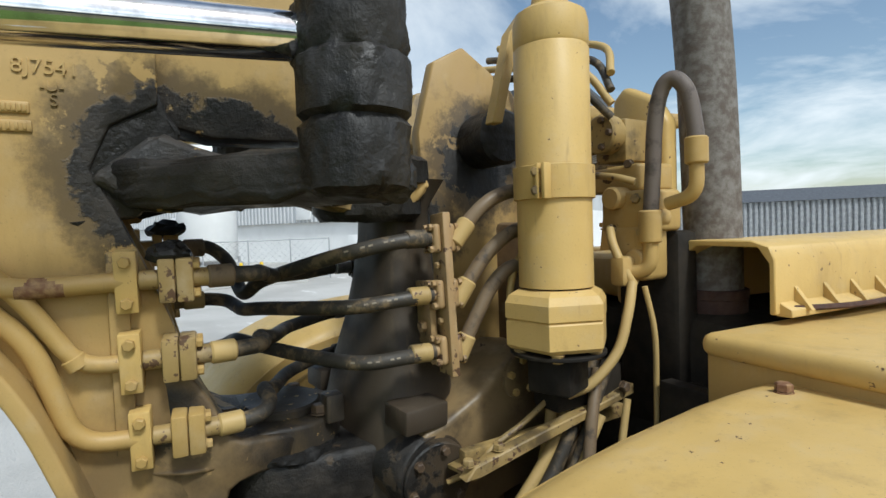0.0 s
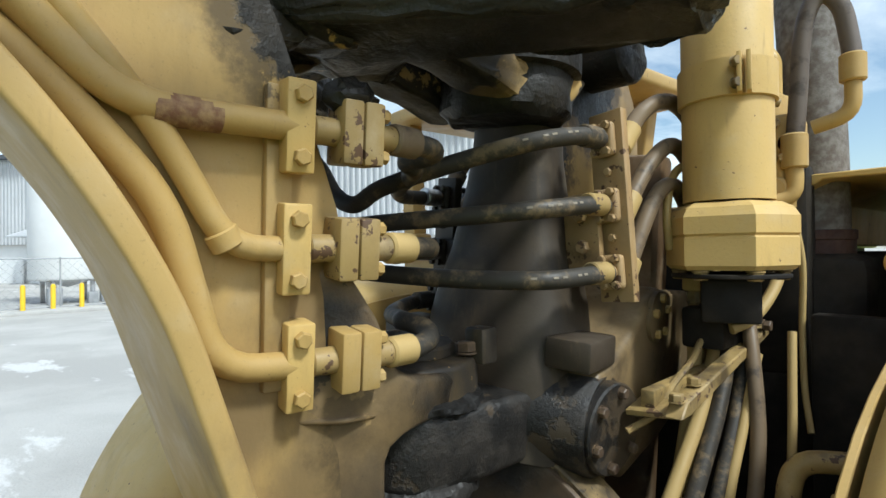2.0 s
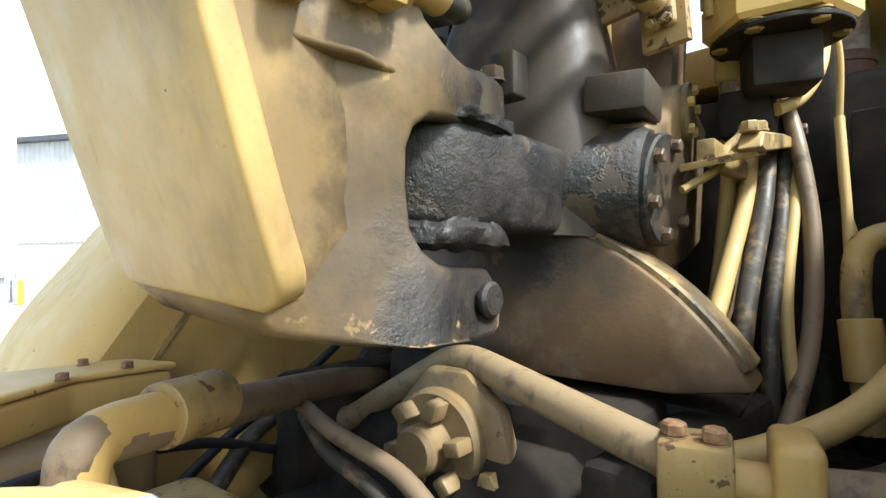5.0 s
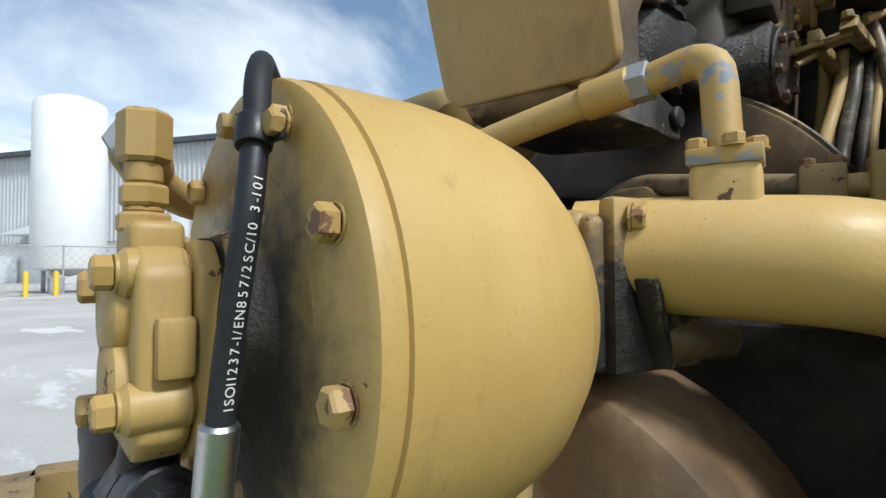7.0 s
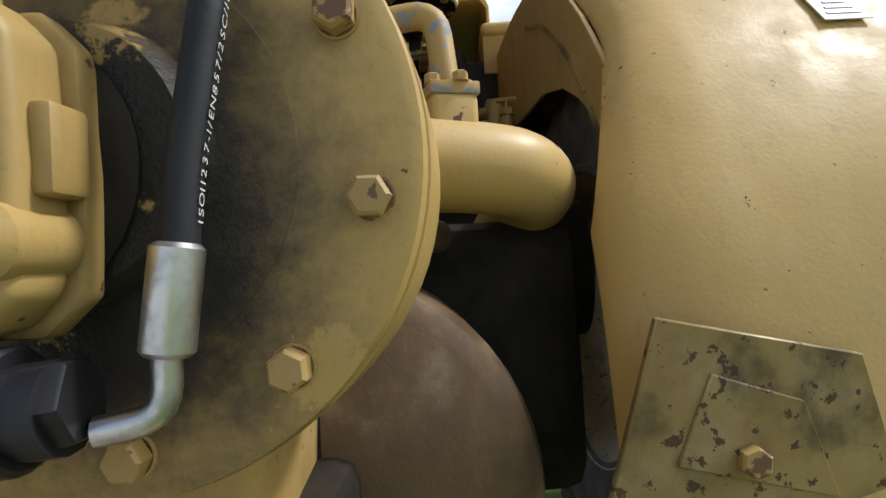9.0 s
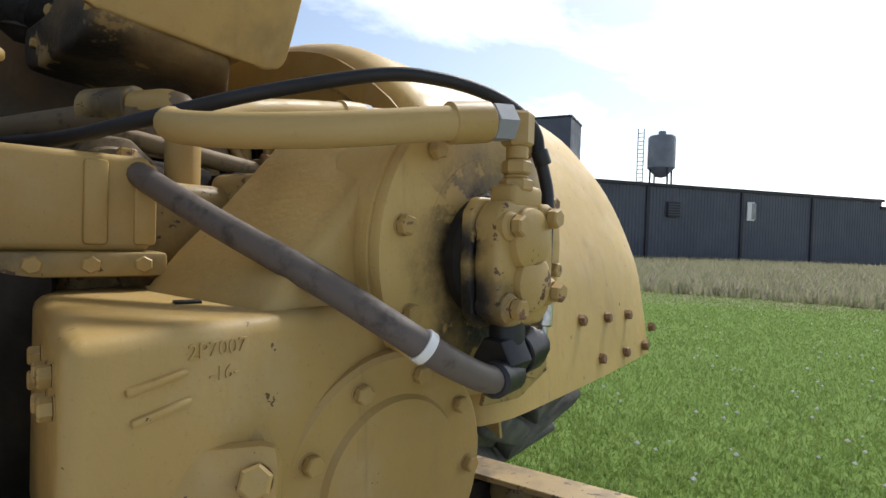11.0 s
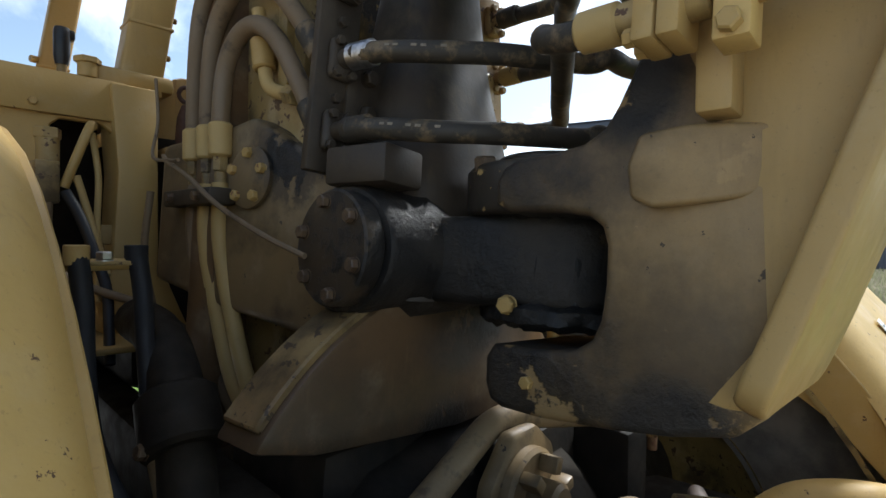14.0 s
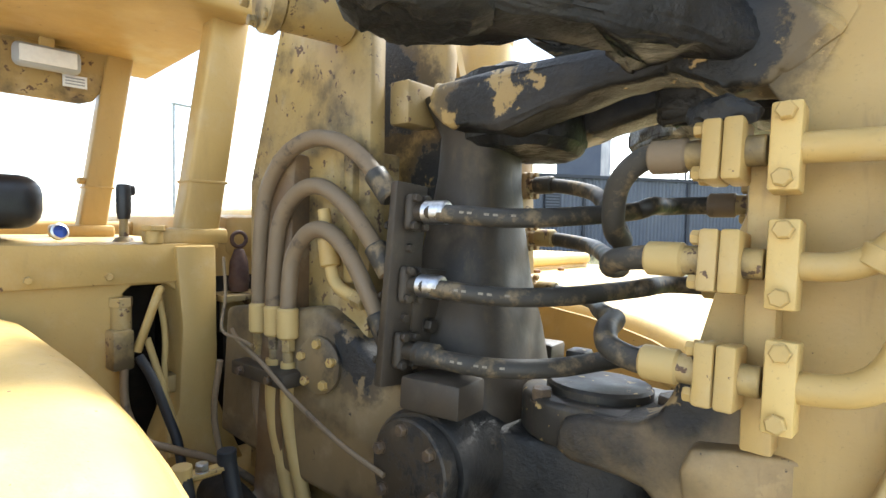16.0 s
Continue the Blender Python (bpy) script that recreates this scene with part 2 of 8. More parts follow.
m_exhaust = plain("weathered_exhaust_steel", (0.105, 0.085, 0.070), 0.75, (0.20, 0.185, 0.17), 34, 0.4)
m_rust = plain("dark_rust", (0.055, 0.028, 0.022), 0.8, (0.085, 0.045, 0.03), 20)
# near-black: the shade under and between parts is put into this colour
m_dark = plain("dark_shaded_machinery", (0.013, 0.011, 0.009), 0.7, (0.030, 0.024, 0.017), 9, 0.3, 0.2)
m_black = plain("black_plastic", (0.012, 0.012, 0.014), 0.4, (0.02, 0.02, 0.022), 20, 0.1)
m_boltdark = plain("oily_bolt_steel", (0.075, 0.05, 0.033), 0.5, (0.13, 0.085, 0.045), 50)
m_tyre = plain("dusty_tyre_rubber", (0.105, 0.10, 0.095), 0.9, (0.20, 0.185, 0.165), 9, 0.7)
m_chiprust = plain("chipped_bolt_rust", (0.16, 0.075, 0.04), 0.7, (0.30, 0.19, 0.09), 70)
m_white = plain("white_paint", (0.78, 0.78, 0.77), 0.5, (0.72, 0.72, 0.71), 0.8, 0.05)
m_print = plain("white_print", (0.72, 0.72, 0.70), 0.6, (0.66, 0.66, 0.64), 60, 0.05)
m_text = plain("pale_print", (0.25, 0.21, 0.15), 0.6, (0.18, 0.15, 0.11), 60, 0.05)
m_bollard = plain("bollard_yellow", (0.75, 0.50, 0.02), 0.5, (0.66, 0.44, 0.03), 4, 0.1)
m_cladding = plain("galvanised_cladding", (0.50, 0.51, 0.52), 0.45, (0.44, 0.45, 0.46), 0.6, 0.05)
m_roofedge = plain("dark_roof_edge", (0.07, 0.075, 0.085), 0.6, (0.09, 0.095, 0.105), 2, 0.05)
m_navy = plain("blue_grey_cladding", (0.076, 0.084, 0.110), 0.55, (0.090, 0.098, 0.124), 0.35, 0.05)
m_silo = plain("weathered_grey_steel", (0.16, 0.17, 0.19), 0.45, (0.22, 0.23, 0.25), 0.6, 0.05)
m_navy2 = plain("blue_grey_trim", (0.030, 0.032, 0.044), 0.55, None, 0.5, 0.05)
m_concrete = plain("concrete_pad", (0.42, 0.41, 0.39), 0.85, (0.34, 0.33, 0.31), 1.5)
m_fence = plain("galvanised_fence", (0.35, 0.36, 0.37), 0.5, None, 3, 0.05)
m_boltyel = paint_mat("bolt_paint", YEL, YEL2, chip=0.555, chip_colour=(0.17, 0.085, 0.045))
m_bearing = paint_mat("bearing_paint", (0.22, 0.15, 0.07), (0.11, 0.077, 0.04), chip=0.63, chip_colour=(0.05, 0.036, 0.026), film=0.14, spots=((-0.02, -0.14, 1.62, 0.22), (-0.24, 0.10, 1.92, 0.10), (0.2, -0.15, 1.62, 0.12)))
m_manifold = paint_mat("manifold_paint", (0.36, 0.235, 0.105), (0.25, 0.155, 0.07), chip=0.56, film=0.12)
m_bluepaint = plain("blue_grey_bare_metal", (0.26, 0.27, 0.28), 0.5, (0.27, 0.28, 0.31), 60)


def ground_mat():
    n = Nodes("lot_and_lawn_soil", 0.95, 0, 0.1)
    sep = n.t.nodes.new("ShaderNodeSeparateXYZ")
    n.link(n.pos, sep.inputs[0])
    x = sep.outputs["X"]
    wob = n.math("ADD", x, n.math("MULTIPLY", n.noise(1.2, 5), 0.9))
    lot = n.mix(n.ramp(n.noise(0.22, 6, 0.6), 0.38, 0.62), (0.50, 0.485, 0.455), (0.40, 0.385, 0.36))
    lot = n.mix(n.ramp(n.noise(0.35, 6, 0.65, (1, 2.5, 1), 7.0), 0.60, 0.66, 0, 0.8), lot, (0.66, 0.65, 0.63))
    lot = n.mix(n.ramp(n.noise(45, 3, 0.8), 0.5, 0.75, 0, 0.45), lot, (0.25, 0.235, 0.21))
    lawn = n.mix(n.ramp(n.noise(3.0, 6, 0.65), 0.35, 0.65), (0.13, 0.205, 0.046), (0.16, 0.235, 0.06))
    field = n.mix(n.ramp(n.noise(1.6, 7, 0.7), 0.35, 0.65), (0.27, 0.23, 0.17), (0.20, 0.21, 0.10))
    far = n.math("ADD", n.math("ADD", x, n.math("MULTIPLY", sep.outputs["Y"], 0.35)), n.math("MULTIPLY", n.noise(0.5, 5), 6.0))
    green = n.mix(n.ramp(far, 13.0, 16.0), lawn, field)
    n.colour(n.mix(n.ramp(wob, 0.5, 0.95), lot, green)).bump(n.noise(22, 6, 0.7), 0.7, 0.03)
    return n.mat


m_ground = ground_mat()


def leaf_mat(name, a, b):
    n = Nodes(name, 0.6, 0, 0.25)
    r = n.geo.outputs["Random Per Island"]
    patch = n.ramp(n.noise(0.8, 5, 0.6), 0.38, 0.66, 0.72, 1.0)
    dim = tuple(v * 0.76 for v in a)
    n.colour(n.mix(patch, dim, n.mix(r, a, b)))
    thin = n.t.nodes.new("ShaderNodeBsdfTranslucent")
    n.link(n.b.inputs["Base Color"].links[0].from_socket, thin.inputs["Color"])
    both = n.t.nodes.new("ShaderNodeMixShader")
    both.inputs[0].default_value = 0.45
    n.link(n.b.outputs[0], both.inputs[1])
    n.link(thin.outputs[0], both.inputs[2])
    n.link(both.outputs[0], n.out.inputs[0])
    return n.mat


m_grass = leaf_mat("grass_blades", (0.168, 0.245, 0.054), (0.212, 0.280, 0.074))
m_weed = leaf_mat("dry_weeds", (0.38, 0.33, 0.25), (0.25, 0.28, 0.13))
m_leaf = leaf_mat("tree_leaves", (0.040, 0.072, 0.022), (0.075, 0.115, 0.038))
m_flower = plain("white_clover", (0.7, 0.7, 0.64), 0.7)


# ---------------------------------------------------------------- shape helpers
def thing(name, at, label="", category="", group="", kind=""):
    e = new(name)
    e.location = at
    e.empty_display_size = 0.05
    bpy.context.view_layer.update()
    return tagged(e, label, category, group, kind)


def mesh_ob(name, bm, mat, smooth=40, normals=True):
    me = bpy.data.meshes.new(name)
    if normals:
        bmesh.ops.recalc_face_normals(bm, faces=bm.faces)
    bm.to_mesh(me)
    bm.free()
    me.materials.append(mat)
    if smooth:
        me.shade_smooth()
        me.set_sharp_from_angle(angle=radians(smooth))
    return new(name, me)


def under(ob, parent):
    """Hang ob under parent and keep it where it stands in the world."""
    base, up = Matrix.Identity(4), parent
    while up is not None:
        base = up.matrix_basis.copy() if up.parent is None else up.matrix_parent_inverse @ up.matrix_basis
        if up.parent is not None:
            base = chain(up)
        break
    ob.parent = parent
    ob.matrix_parent_inverse = base.inverted()
    return ob


def chain(ob):
    if ob.parent is None:
        return ob.matrix_basis.copy()
    return chain(ob.parent) @ ob.matrix_parent_inverse @ ob.matrix_basis


def part(name, bm, material, parent, label="", smooth=40):
    ob = under(mesh_ob(name, bm, material, smooth), parent)
    return tagged(ob, label)


def merge(bm, other):
    me = bpy.data.meshes.new("scratch")
    other.to_mesh(me)
    other.free()
    bm.from_mesh(me)
    bpy.data.meshes.remove(me)


def box(bm, c, s, rot=(0, 0, 0), bevel=0.004, seg=2, m=None):
    b = bmesh.new()
    bmesh.ops.create_cube(b, size=1.0)
    bmesh.ops.scale(b, vec=s, verts=b.verts)
    if bevel:
        bmesh.ops.bevel(b, geom=b.edges[:], offset=min(bevel, min(s) * 0.45), segments=seg, affect="EDGES", profile=0.5)
    bmesh.ops.transform(b, matrix=m or pose(*c, *rot), verts=b.verts)
    merge(bm, b)
    return bm


def frame_to(a, b):
    """A matrix whose z axis runs from a to b, with its origin at a."""
    a, b = Vector(a), Vector(b)
    return Matrix.Translation(a) @ (b - a).to_track_quat("Z", "Y").to_matrix().to_4x4()


def lathe(bm, a, b, profile, seg=28, turn=0.0):
    """Turns a profile of (radius, height) round the axis from a towards b."""
    m = frame_to(a, b)
    rings = []
    for r, h in profile:
        if r <= 1e-5:
            rings.append([bm.verts.new(m @ Vector((0, 0, h)))])
        else:
            rings.append([bm.verts.new(m @ Vector((r * math.cos(turn + 2 * math.pi * k / seg), r * math.sin(turn + 2 * math.pi * k / seg), h))) for k in range(seg)])
    for p, q in zip(rings, rings[1:]):
        for k in range(seg):
            k2 = (k + 1) % seg
            if len(p) == 1 and len(q) == 1:
                continue
            if len(p) == 1:
                bm.faces.new((p[0], q[k2], q[k]))
            elif len(q) == 1:
                bm.faces.new((p[k], p[k2], q[0]))
            else:
                bm.faces.new((p[k], p[k2], q[k2], q[k]))
    return bm


def cyl(bm, a, b, r, r2=None, seg=24, bevel=0.002, turn=0.0):
    h = (Vector(b) - Vector(a)).length
    r2 = r if r2 is None else r2
    e = min(bevel, h * 0.3, r * 0.4)
    return lathe(bm, a, b, [(0, 0), (r - e, 0), (r, e), (r2, h - e), (r2 - e, h), (0, h)], seg, turn)


def spline(pts, res=6):
    """Points of a smooth curve through pts."""
    p = [Vector(v) for v in pts]
    p = [p[0] * 2 - p[1]] + p + [p[-1] * 2 - p[-2]]
    out = []
    for k in range(1, len(p) - 2):
        for s in range(res):
            t = s / res
            out.append(0.5 * (2 * p[k] + (p[k + 1] - p[k - 1]) * t + (2 * p[k - 1] - 5 * p[k] + 4 * p[k + 1] - p[k + 2]) * t * t
                              + (3 * p[k] - p[k - 1] - 3 * p[k + 1] + p[k + 2]) * t ** 3))
    return out + [p[-2]]


def fillet(pts, r, res=5):
    """Straight runs with rounded corners, like a bent pipe."""
    p = [Vector(v) for v in pts]
    out = [p[0]]
    for a, b, c in zip(p, p[1:], p[2:]):
        u, v = (a - b), (c - b)
        d = min(r, u.length * 0.48, v.length * 0.48)
        s, e = b + u.normalized() * d, b + v.normalized() * d
        out += [(1 - t) ** 2 * s + 2 * t * (1 - t) * b + t * t * e for t in (k / res for k in range(res + 1))]
    return out + [p[-1]]


def sweep(bm, path, radius, seg=12):
    """A round tube along path; radius may be a list."""
    n = len(path)
    rad = radius if isinstance(radius, (list, tuple)) else [radius] * n
    up, rings = None, []
    for k, p in enumerate(path):
        d = (path[min(k + 1, n - 1)] - path[max(k - 1, 0)]).normalized()
        if up is None:
            up = d.orthogonal().normalized()
        up = (up - d * up.dot(d)).normalized()
        side = d.cross(up)
        rings.append([bm.verts.new(p + rad[k] * (math.cos(a) * up + math.sin(a) * side)) for a in (2 * math.pi * j / seg for j in range(seg))])
    for a, b in zip(rings, rings[1:]):
        for j in range(seg):
            bm.faces.new((a[j], a[(j + 1) % seg], b[(j + 1) % seg], b[j]))
    bm.faces.new(list(reversed(rings[0])))
    bm.faces.new(rings[-1])
    return bm


def hose(bm, pts, r, seg=12, res=6):
    return sweep(bm, spline(pts, res), r, seg)


def pipe(bm, pts, r, bend=0.05, seg=14):
    return sweep(bm, fillet(pts, bend), r, seg)


def prism(bm, pts, axis, lo, hi, bevel=0.0, seg=2):
    """A flat outline of (u, v) pairs pulled along an axis: x takes (y, z), y takes (x, z), z takes (x, y)."""
    b = bmesh.new()
    put = {"x": lambda u, v, w: (w, u, v), "y": lambda u, v, w: (u, w, v), "z": lambda u, v, w: (u, v, w)}[axis]
    lower = [b.verts.new(put(u, v, lo)) for u, v in pts]
    upper = [b.verts.new(put(u, v, hi)) for u, v in pts]
    n = len(pts)
    b.faces.new(lower)
    b.faces.new(list(reversed(upper)))
    for k in range(n):
        b.faces.new((lower[k], upper[k], upper[(k + 1) % n], lower[(k + 1) % n]))
    bmesh.ops.recalc_face_normals(b, faces=b.faces)
    if bevel:
        bmesh.ops.bevel(b, geom=[e for e in b.edges if e.calc_face_angle(0) > 0.45], offset=bevel, segments=seg, affect="EDGES", profile=0.5)
    merge(bm, b)
    return bm


def lumpy(bm, amount, scale, seed=0.0, cuts=0):
    """Push a surface in and out, like caked mud."""
    if cuts:
        bmesh.ops.subdivide_edges(bm, edges=bm.edges[:], cuts=cuts, use_grid_fill=True)
    bm.normal_update()
    for v in bm.verts:
        q = v.co * scale + Vector((seed, seed * 1.7, -seed))
        v.co += v.normal * amount * (noise.fractal(q, 0.8, 2.1, 4) + 0.6 * abs(noise.noise(q * 2.7)))
    return bm


def arc(cx, cy, r, a0, a1, n=10):
    return [(cx + r * math.cos(radians(a0 + (a1 - a0) * k / n)), cy + r * math.sin(radians(a0 + (a1 - a0) * k / n))) for k in range(n + 1)]


def bolt_mesh():
    b = bmesh.new()
    lathe(b, (0, 0, 0), (0, 0, 1), [(0, 0), (0.62, 0), (0.62, 0.10), (0.56, 0.12)], 18)
    lathe(b, (0, 0, 0), (0, 0, 1), [(0.50, 0.12), (0.57, 0.16), (0.57, 0.62), (0.47, 0.72), (0, 0.72)], 6)
    me = bpy.data.meshes.new("bolt")
    b.to_mesh(me)
    b.free()
    me.shade_smooth()
    me.set_sharp_from_angle(angle=radians(25))
    return me


BOLTS = {}


def bolt(parent, at, way, size, mat=None, name="bolt"):
    """A hexagon bolt head with its washer; size is the width of the head."""
    mat = mat or m_yellow
    if mat.name not in BOLTS:
        BOLTS[mat.name] = bolt_mesh()
        BOLTS[mat.name].materials.append(mat)
    ob = new(name, BOLTS[mat.name])
    at = Vector(at)
    spin = Matrix.Rotation(at.x * 37 + at.z * 53 + at.y * 71, 4, "Z")
    ob.matrix_basis = frame_to(at - Vector(way).normalized() * size * 0.04, at + Vector(way)) @ spin @ Matrix.Scale(size, 4)
    return under(ob, parent)


def flange4(parent, at, way, r, thick, mat, up=(0, 0, 1), bolts=0.018, name="flange", span=1.35):
    """A split hydraulic flange: a plate with rounded ends across the pipe, with four bolts."""
    w = Vector(way).normalized()
    u = (Vector(up) - w * w.dot(Vector(up))).normalized()
    s = w.cross(u)
    rot = Matrix((s, u, w)).transposed().to_4x4()
    b = bmesh.new()
    box(b, None, (r * 1.75, r * 2 * span, thick), bevel=0.012, seg=3, m=Matrix.Translation(at) @ rot)
    ob = part(name, b, mat, parent)
    for i in (-1, 1):
        for j in (-1, 1):
            bolt(ob, Vector(at) + s * i * r * 0.52 + u * j * r * span * 0.76 + w * thick * 0.5, w, bolts, mat)
    return ob


def raised_text(parent, body, at, rot, size, depth, mat, name="lettering", align="CENTER"):
    cu = bpy.data.curves.new(name, "FONT")
    cu.body, cu.size, cu.extrude, cu.align_x = body, size, depth, align
    tmp = bpy.data.objects.new("scratch_text", cu)
    scene.collection.objects.link(tmp)
    dg = bpy.context.evaluated_depsgraph_get()
    me = bpy.data.meshes.new_from_object(tmp.evaluated_get(dg))
    bpy.data.objects.remove(tmp)
    me.materials.clear()
    me.materials.append(mat)
    ob = new(name, me)
    ob.matrix_basis = rot if isinstance(rot, Matrix) else pose(*at, *rot)
    return under(ob, parent)
# ---------------------------------------------------------------- ground, buildings, distance
def build_ground():
    b = bmesh.new()
    steps = [-2500, -400, -120, -60, -30, -15, -8, -4, -2, -1, 0, 1, 2, 4, 8, 15, 30, 60, 120, 400, 2500]
    grid = [[b.verts.new((x, y, 0.0)) for y in steps] for x in steps]
    for i in range(len(steps) - 1):
        for j in range(len(steps) - 1):
            b.faces.new((grid[i][j], grid[i + 1][j], grid[i + 1][j + 1], grid[i][j + 1]))
    ob = mesh_ob("ground", b, m_ground, 0)
    tagged(ob, "pale gravel lot beside a green lawn and dry field", "ground", kind="structure")


build_ground()


def wall_frame(p, q):
    """Along, outwards and up axes of a wall from p to q, as a matrix at p."""
    p, q = Vector((*p, 0)), Vector((*q, 0))
    u = (q - p).normalized()
    return Matrix.Translation(p) @ Matrix((u, Vector((-u.y, u.x, 0)), Vector((0, 0, 1)))).transposed().to_4x4(), (q - p).length


def corrugated(bm, m, x0, x1, z0, z1, pitch, depth, out=1.0):
    """A ribbed sheet wall: trapezoid ribs that stand out along y."""
    x, prof = x0, []
    while x < x1:
        prof += [(x, 0), (x + pitch * 0.35, 0), (x + pitch * 0.5, depth), (x + pitch * 0.85, depth)]
        x += pitch
    prof.append((x1, 0))
    low = [bm.verts.new(m @ Vector((a, d * out, z0))) for a, d in prof]
    top = [bm.verts.new(m @ Vector((a, d * out, z1))) for a, d in prof]
    for k in range(len(prof) - 1):
        bm.faces.new((low[k], low[k + 1], top[k + 1], top[k]))


def mbox(bm, m, c, s, bevel=0.0):
    box(bm, None, s, bevel=bevel, m=m @ Matrix.Translation(c))


def west_building():
    m, L = wall_frame((-72.0, -4.8), (-20.5, 22.65))
    t = thing("warehouse", (-40, 12.2, 0), "long pale corrugated metal warehouse with white lower wall", "building")
    b = bmesh.new()
    mbox(b, m, (L / 2, 12.3, 1.6), (L, 24, 3.2))
    part("lower_wall", b, m_white, t, "white painted lower wall", 0)
    b = bmesh.new()
    mbox(b, m, (L / 2, 12.4, 6.75), (L - 0.2, 23.8, 7.1))
    corrugated(b, m, 0, L, 3.2, 10.25, 0.42, 0.10, -1)
    part("corrugated_wall", b, m_cladding, t, "", 0)
    b = bmesh.new()
    mbox(b, m, (L / 2, 11.9, 10.4), (L + 0.6, 25, 0.34))
    part("roof", b, m_roofedge, t, "dark flat roof edge", 0)
    for k, (x, w, z0, z1) in enumerate(((36.5, 1.6, 3.4, 5.6), (47.0, 0.06, 3.2, 3.3))):
        b = bmesh.new()
        mbox(b, m, (x, -0.13, (z0 + z1) / 2), (w, 0.06, z1 - z0), 0.02)
        part("wall_panel", b, m_white, t)
    for x in (20, 41.5, 52):
        b = bmesh.new()
        mbox(b, m, (x, -0.1, 1.05), (1.0, 0.14, 2.1), 0.01)
        d = part("door", b, m_white, t)
        b = bmesh.new()
        mbox(b, m, (x + 0.38, -0.2, 1.0), (0.05, 0.06, 0.12), 0.01)
        part("door_handle", b, m_steel, d)
    b = bmesh.new()
    prism(b, [(-2.2, 4.4), (0, 5.2), (0, 4.3), (-2.2, 4.3)], "x", -2.4, 2.4)
    bmesh.ops.transform(b, matrix=m @ Matrix.Translation((24.0, 0, -0.6)), verts=b.verts)
    part("canopy", b, m_cladding, t, "grey metal canopy over a doorway", 0)


west_building()


def far_shed():
    t = thing("far_shed", (-28, 58, 0), "distant grey metal shed with sloping roof", "building")
    m, L = wall_frame((-40, 46), (-14, 66))
    b = bmesh.new()
    mbox(b, m, (L / 2, 8, 2.0), (L, 16, 4.0))
    corrugated(b, m, 0, L, 0.1, 4.0, 0.5, 0.08, -1)
    part("wall", b, m_fence, t, "", 0)
    b = bmesh.new()
    prism(b, [(-0.3, 4.0), (8, 5.6), (16.3, 4.0)], "x", -0.3, L + 0.3)
    bmesh.ops.transform(b, matrix=m, verts=b.verts)
    part("roof", b, m_roofedge, t, "", 0)


far_shed()


def storage_tank():
    cx, cy = -27.0, 3.4
    t = thing("storage_tank", (cx, cy, 0), "tall white cylindrical storage tank on short legs", "tank")
    b = bmesh.new()
    lathe(b, (cx, cy, 1.15), (cx, cy, 2), [(0, -0.35), (0.8, -0.1), (1.32, 0.0), (1.38, 0.08), (1.38, 7.0), (1.30, 7.18), (0.8, 7.4), (0, 7.48)], 40)
    part("vessel", b, m_white, t)
    for k in range(4):
        a = radians(45 + 90 * k)
        b = bmesh.new()
        box(b, (cx + 1.1 * math.cos(a), cy + 1.1 * math.sin(a), 0.65), (0.16, 0.16, 1.1), bevel=0.01)
        part("leg", b, m_steel, t)
    for k, (dx, dy, w, h) in enumerate(((1.0, -0.6, 0.5, 0.7), (0.6, 1.3, 0.4, 0.9), (1.2, 0.7, 0.35, 0.5))):
        b = bmesh.new()
        box(b, (cx + dx, cy + dy, 0.12 + h / 2), (w, w, h), bevel=0.03)
        cyl(b, (cx + dx, cy + dy, 0.12 + h), (cx + dx, cy + dy, 0.4 + h), 0.07)
        part("valve_box", b, m_fence, t)
    pad = mesh_ob("concrete_pad", box(bmesh.new(), (cx + 0.6, cy, 0.06), (6.2, 7.6, 0.14), bevel=0.02), m_concrete)
    tagged(pad, "pale concrete pad under the storage tank", "pad")
    first = None
    for k in range(8):
        y = -0.4 + k * 0.92 - 0.8
        if first is None:
            first = thing("bollard", (-24.1, y, 0), "round yellow steel safety bollard at the tank pad", "bollard", "bollards round the tank")
            b = bmesh.new()
            lathe(b, (-24.1, y, 0), (-24.1, y, 1), [(0, 0), (0.085, 0), (0.085, 0.98), (0.07, 1.05), (0.03, 1.075), (0, 1.08)], 16)
            part("post", b, m_bollard, first)
            b = bmesh.new()
            cyl(b, (-24.1, y, 0), (-24.1, y, 0.03), 0.14)
            part("foot", b, m_concrete, first)
        else:
            copy_thing(first, Matrix.Translation((-24.1, y, 0)))
    f = thing("chain_fence", (-24.6, 3, 0), "galvanised pipe and mesh fence round the tank", "fence")
    ys = [-3.2, -1.2, 0.8, 2.8, 4.8, 6.8, 8.8]
    for y in ys:
        b = bmesh.new()
        cyl(b, (-24.7, y, 0), (-24.7, y, 2.1), 0.032, seg=8)
        part("post", b, m_fence, f)
    for z in (0.15, 2.05):
        b = bmesh.new()
        cyl(b, (-24.7, ys[0], z), (-24.7, ys[-1], z), 0.025, seg=8)
        part("rail", b, m_fence, f)
    b = bmesh.new()
    for k in range(76):
        y = ys[0] + k * 0.32
        for s in (-1, 1):
            a, c = Vector((-24.7, y, 0.15)), Vector((-24.7, y + s * 1.9, 2.05))
            if ys[0] <= c.y <= ys[-1] and y <= ys[-1]:
                cyl(b, a, c, 0.005, seg=3, bevel=0)
    ob = part("mesh", b, m_fence, f)
    tagged(ob, kind="stuff")


storage_tank()


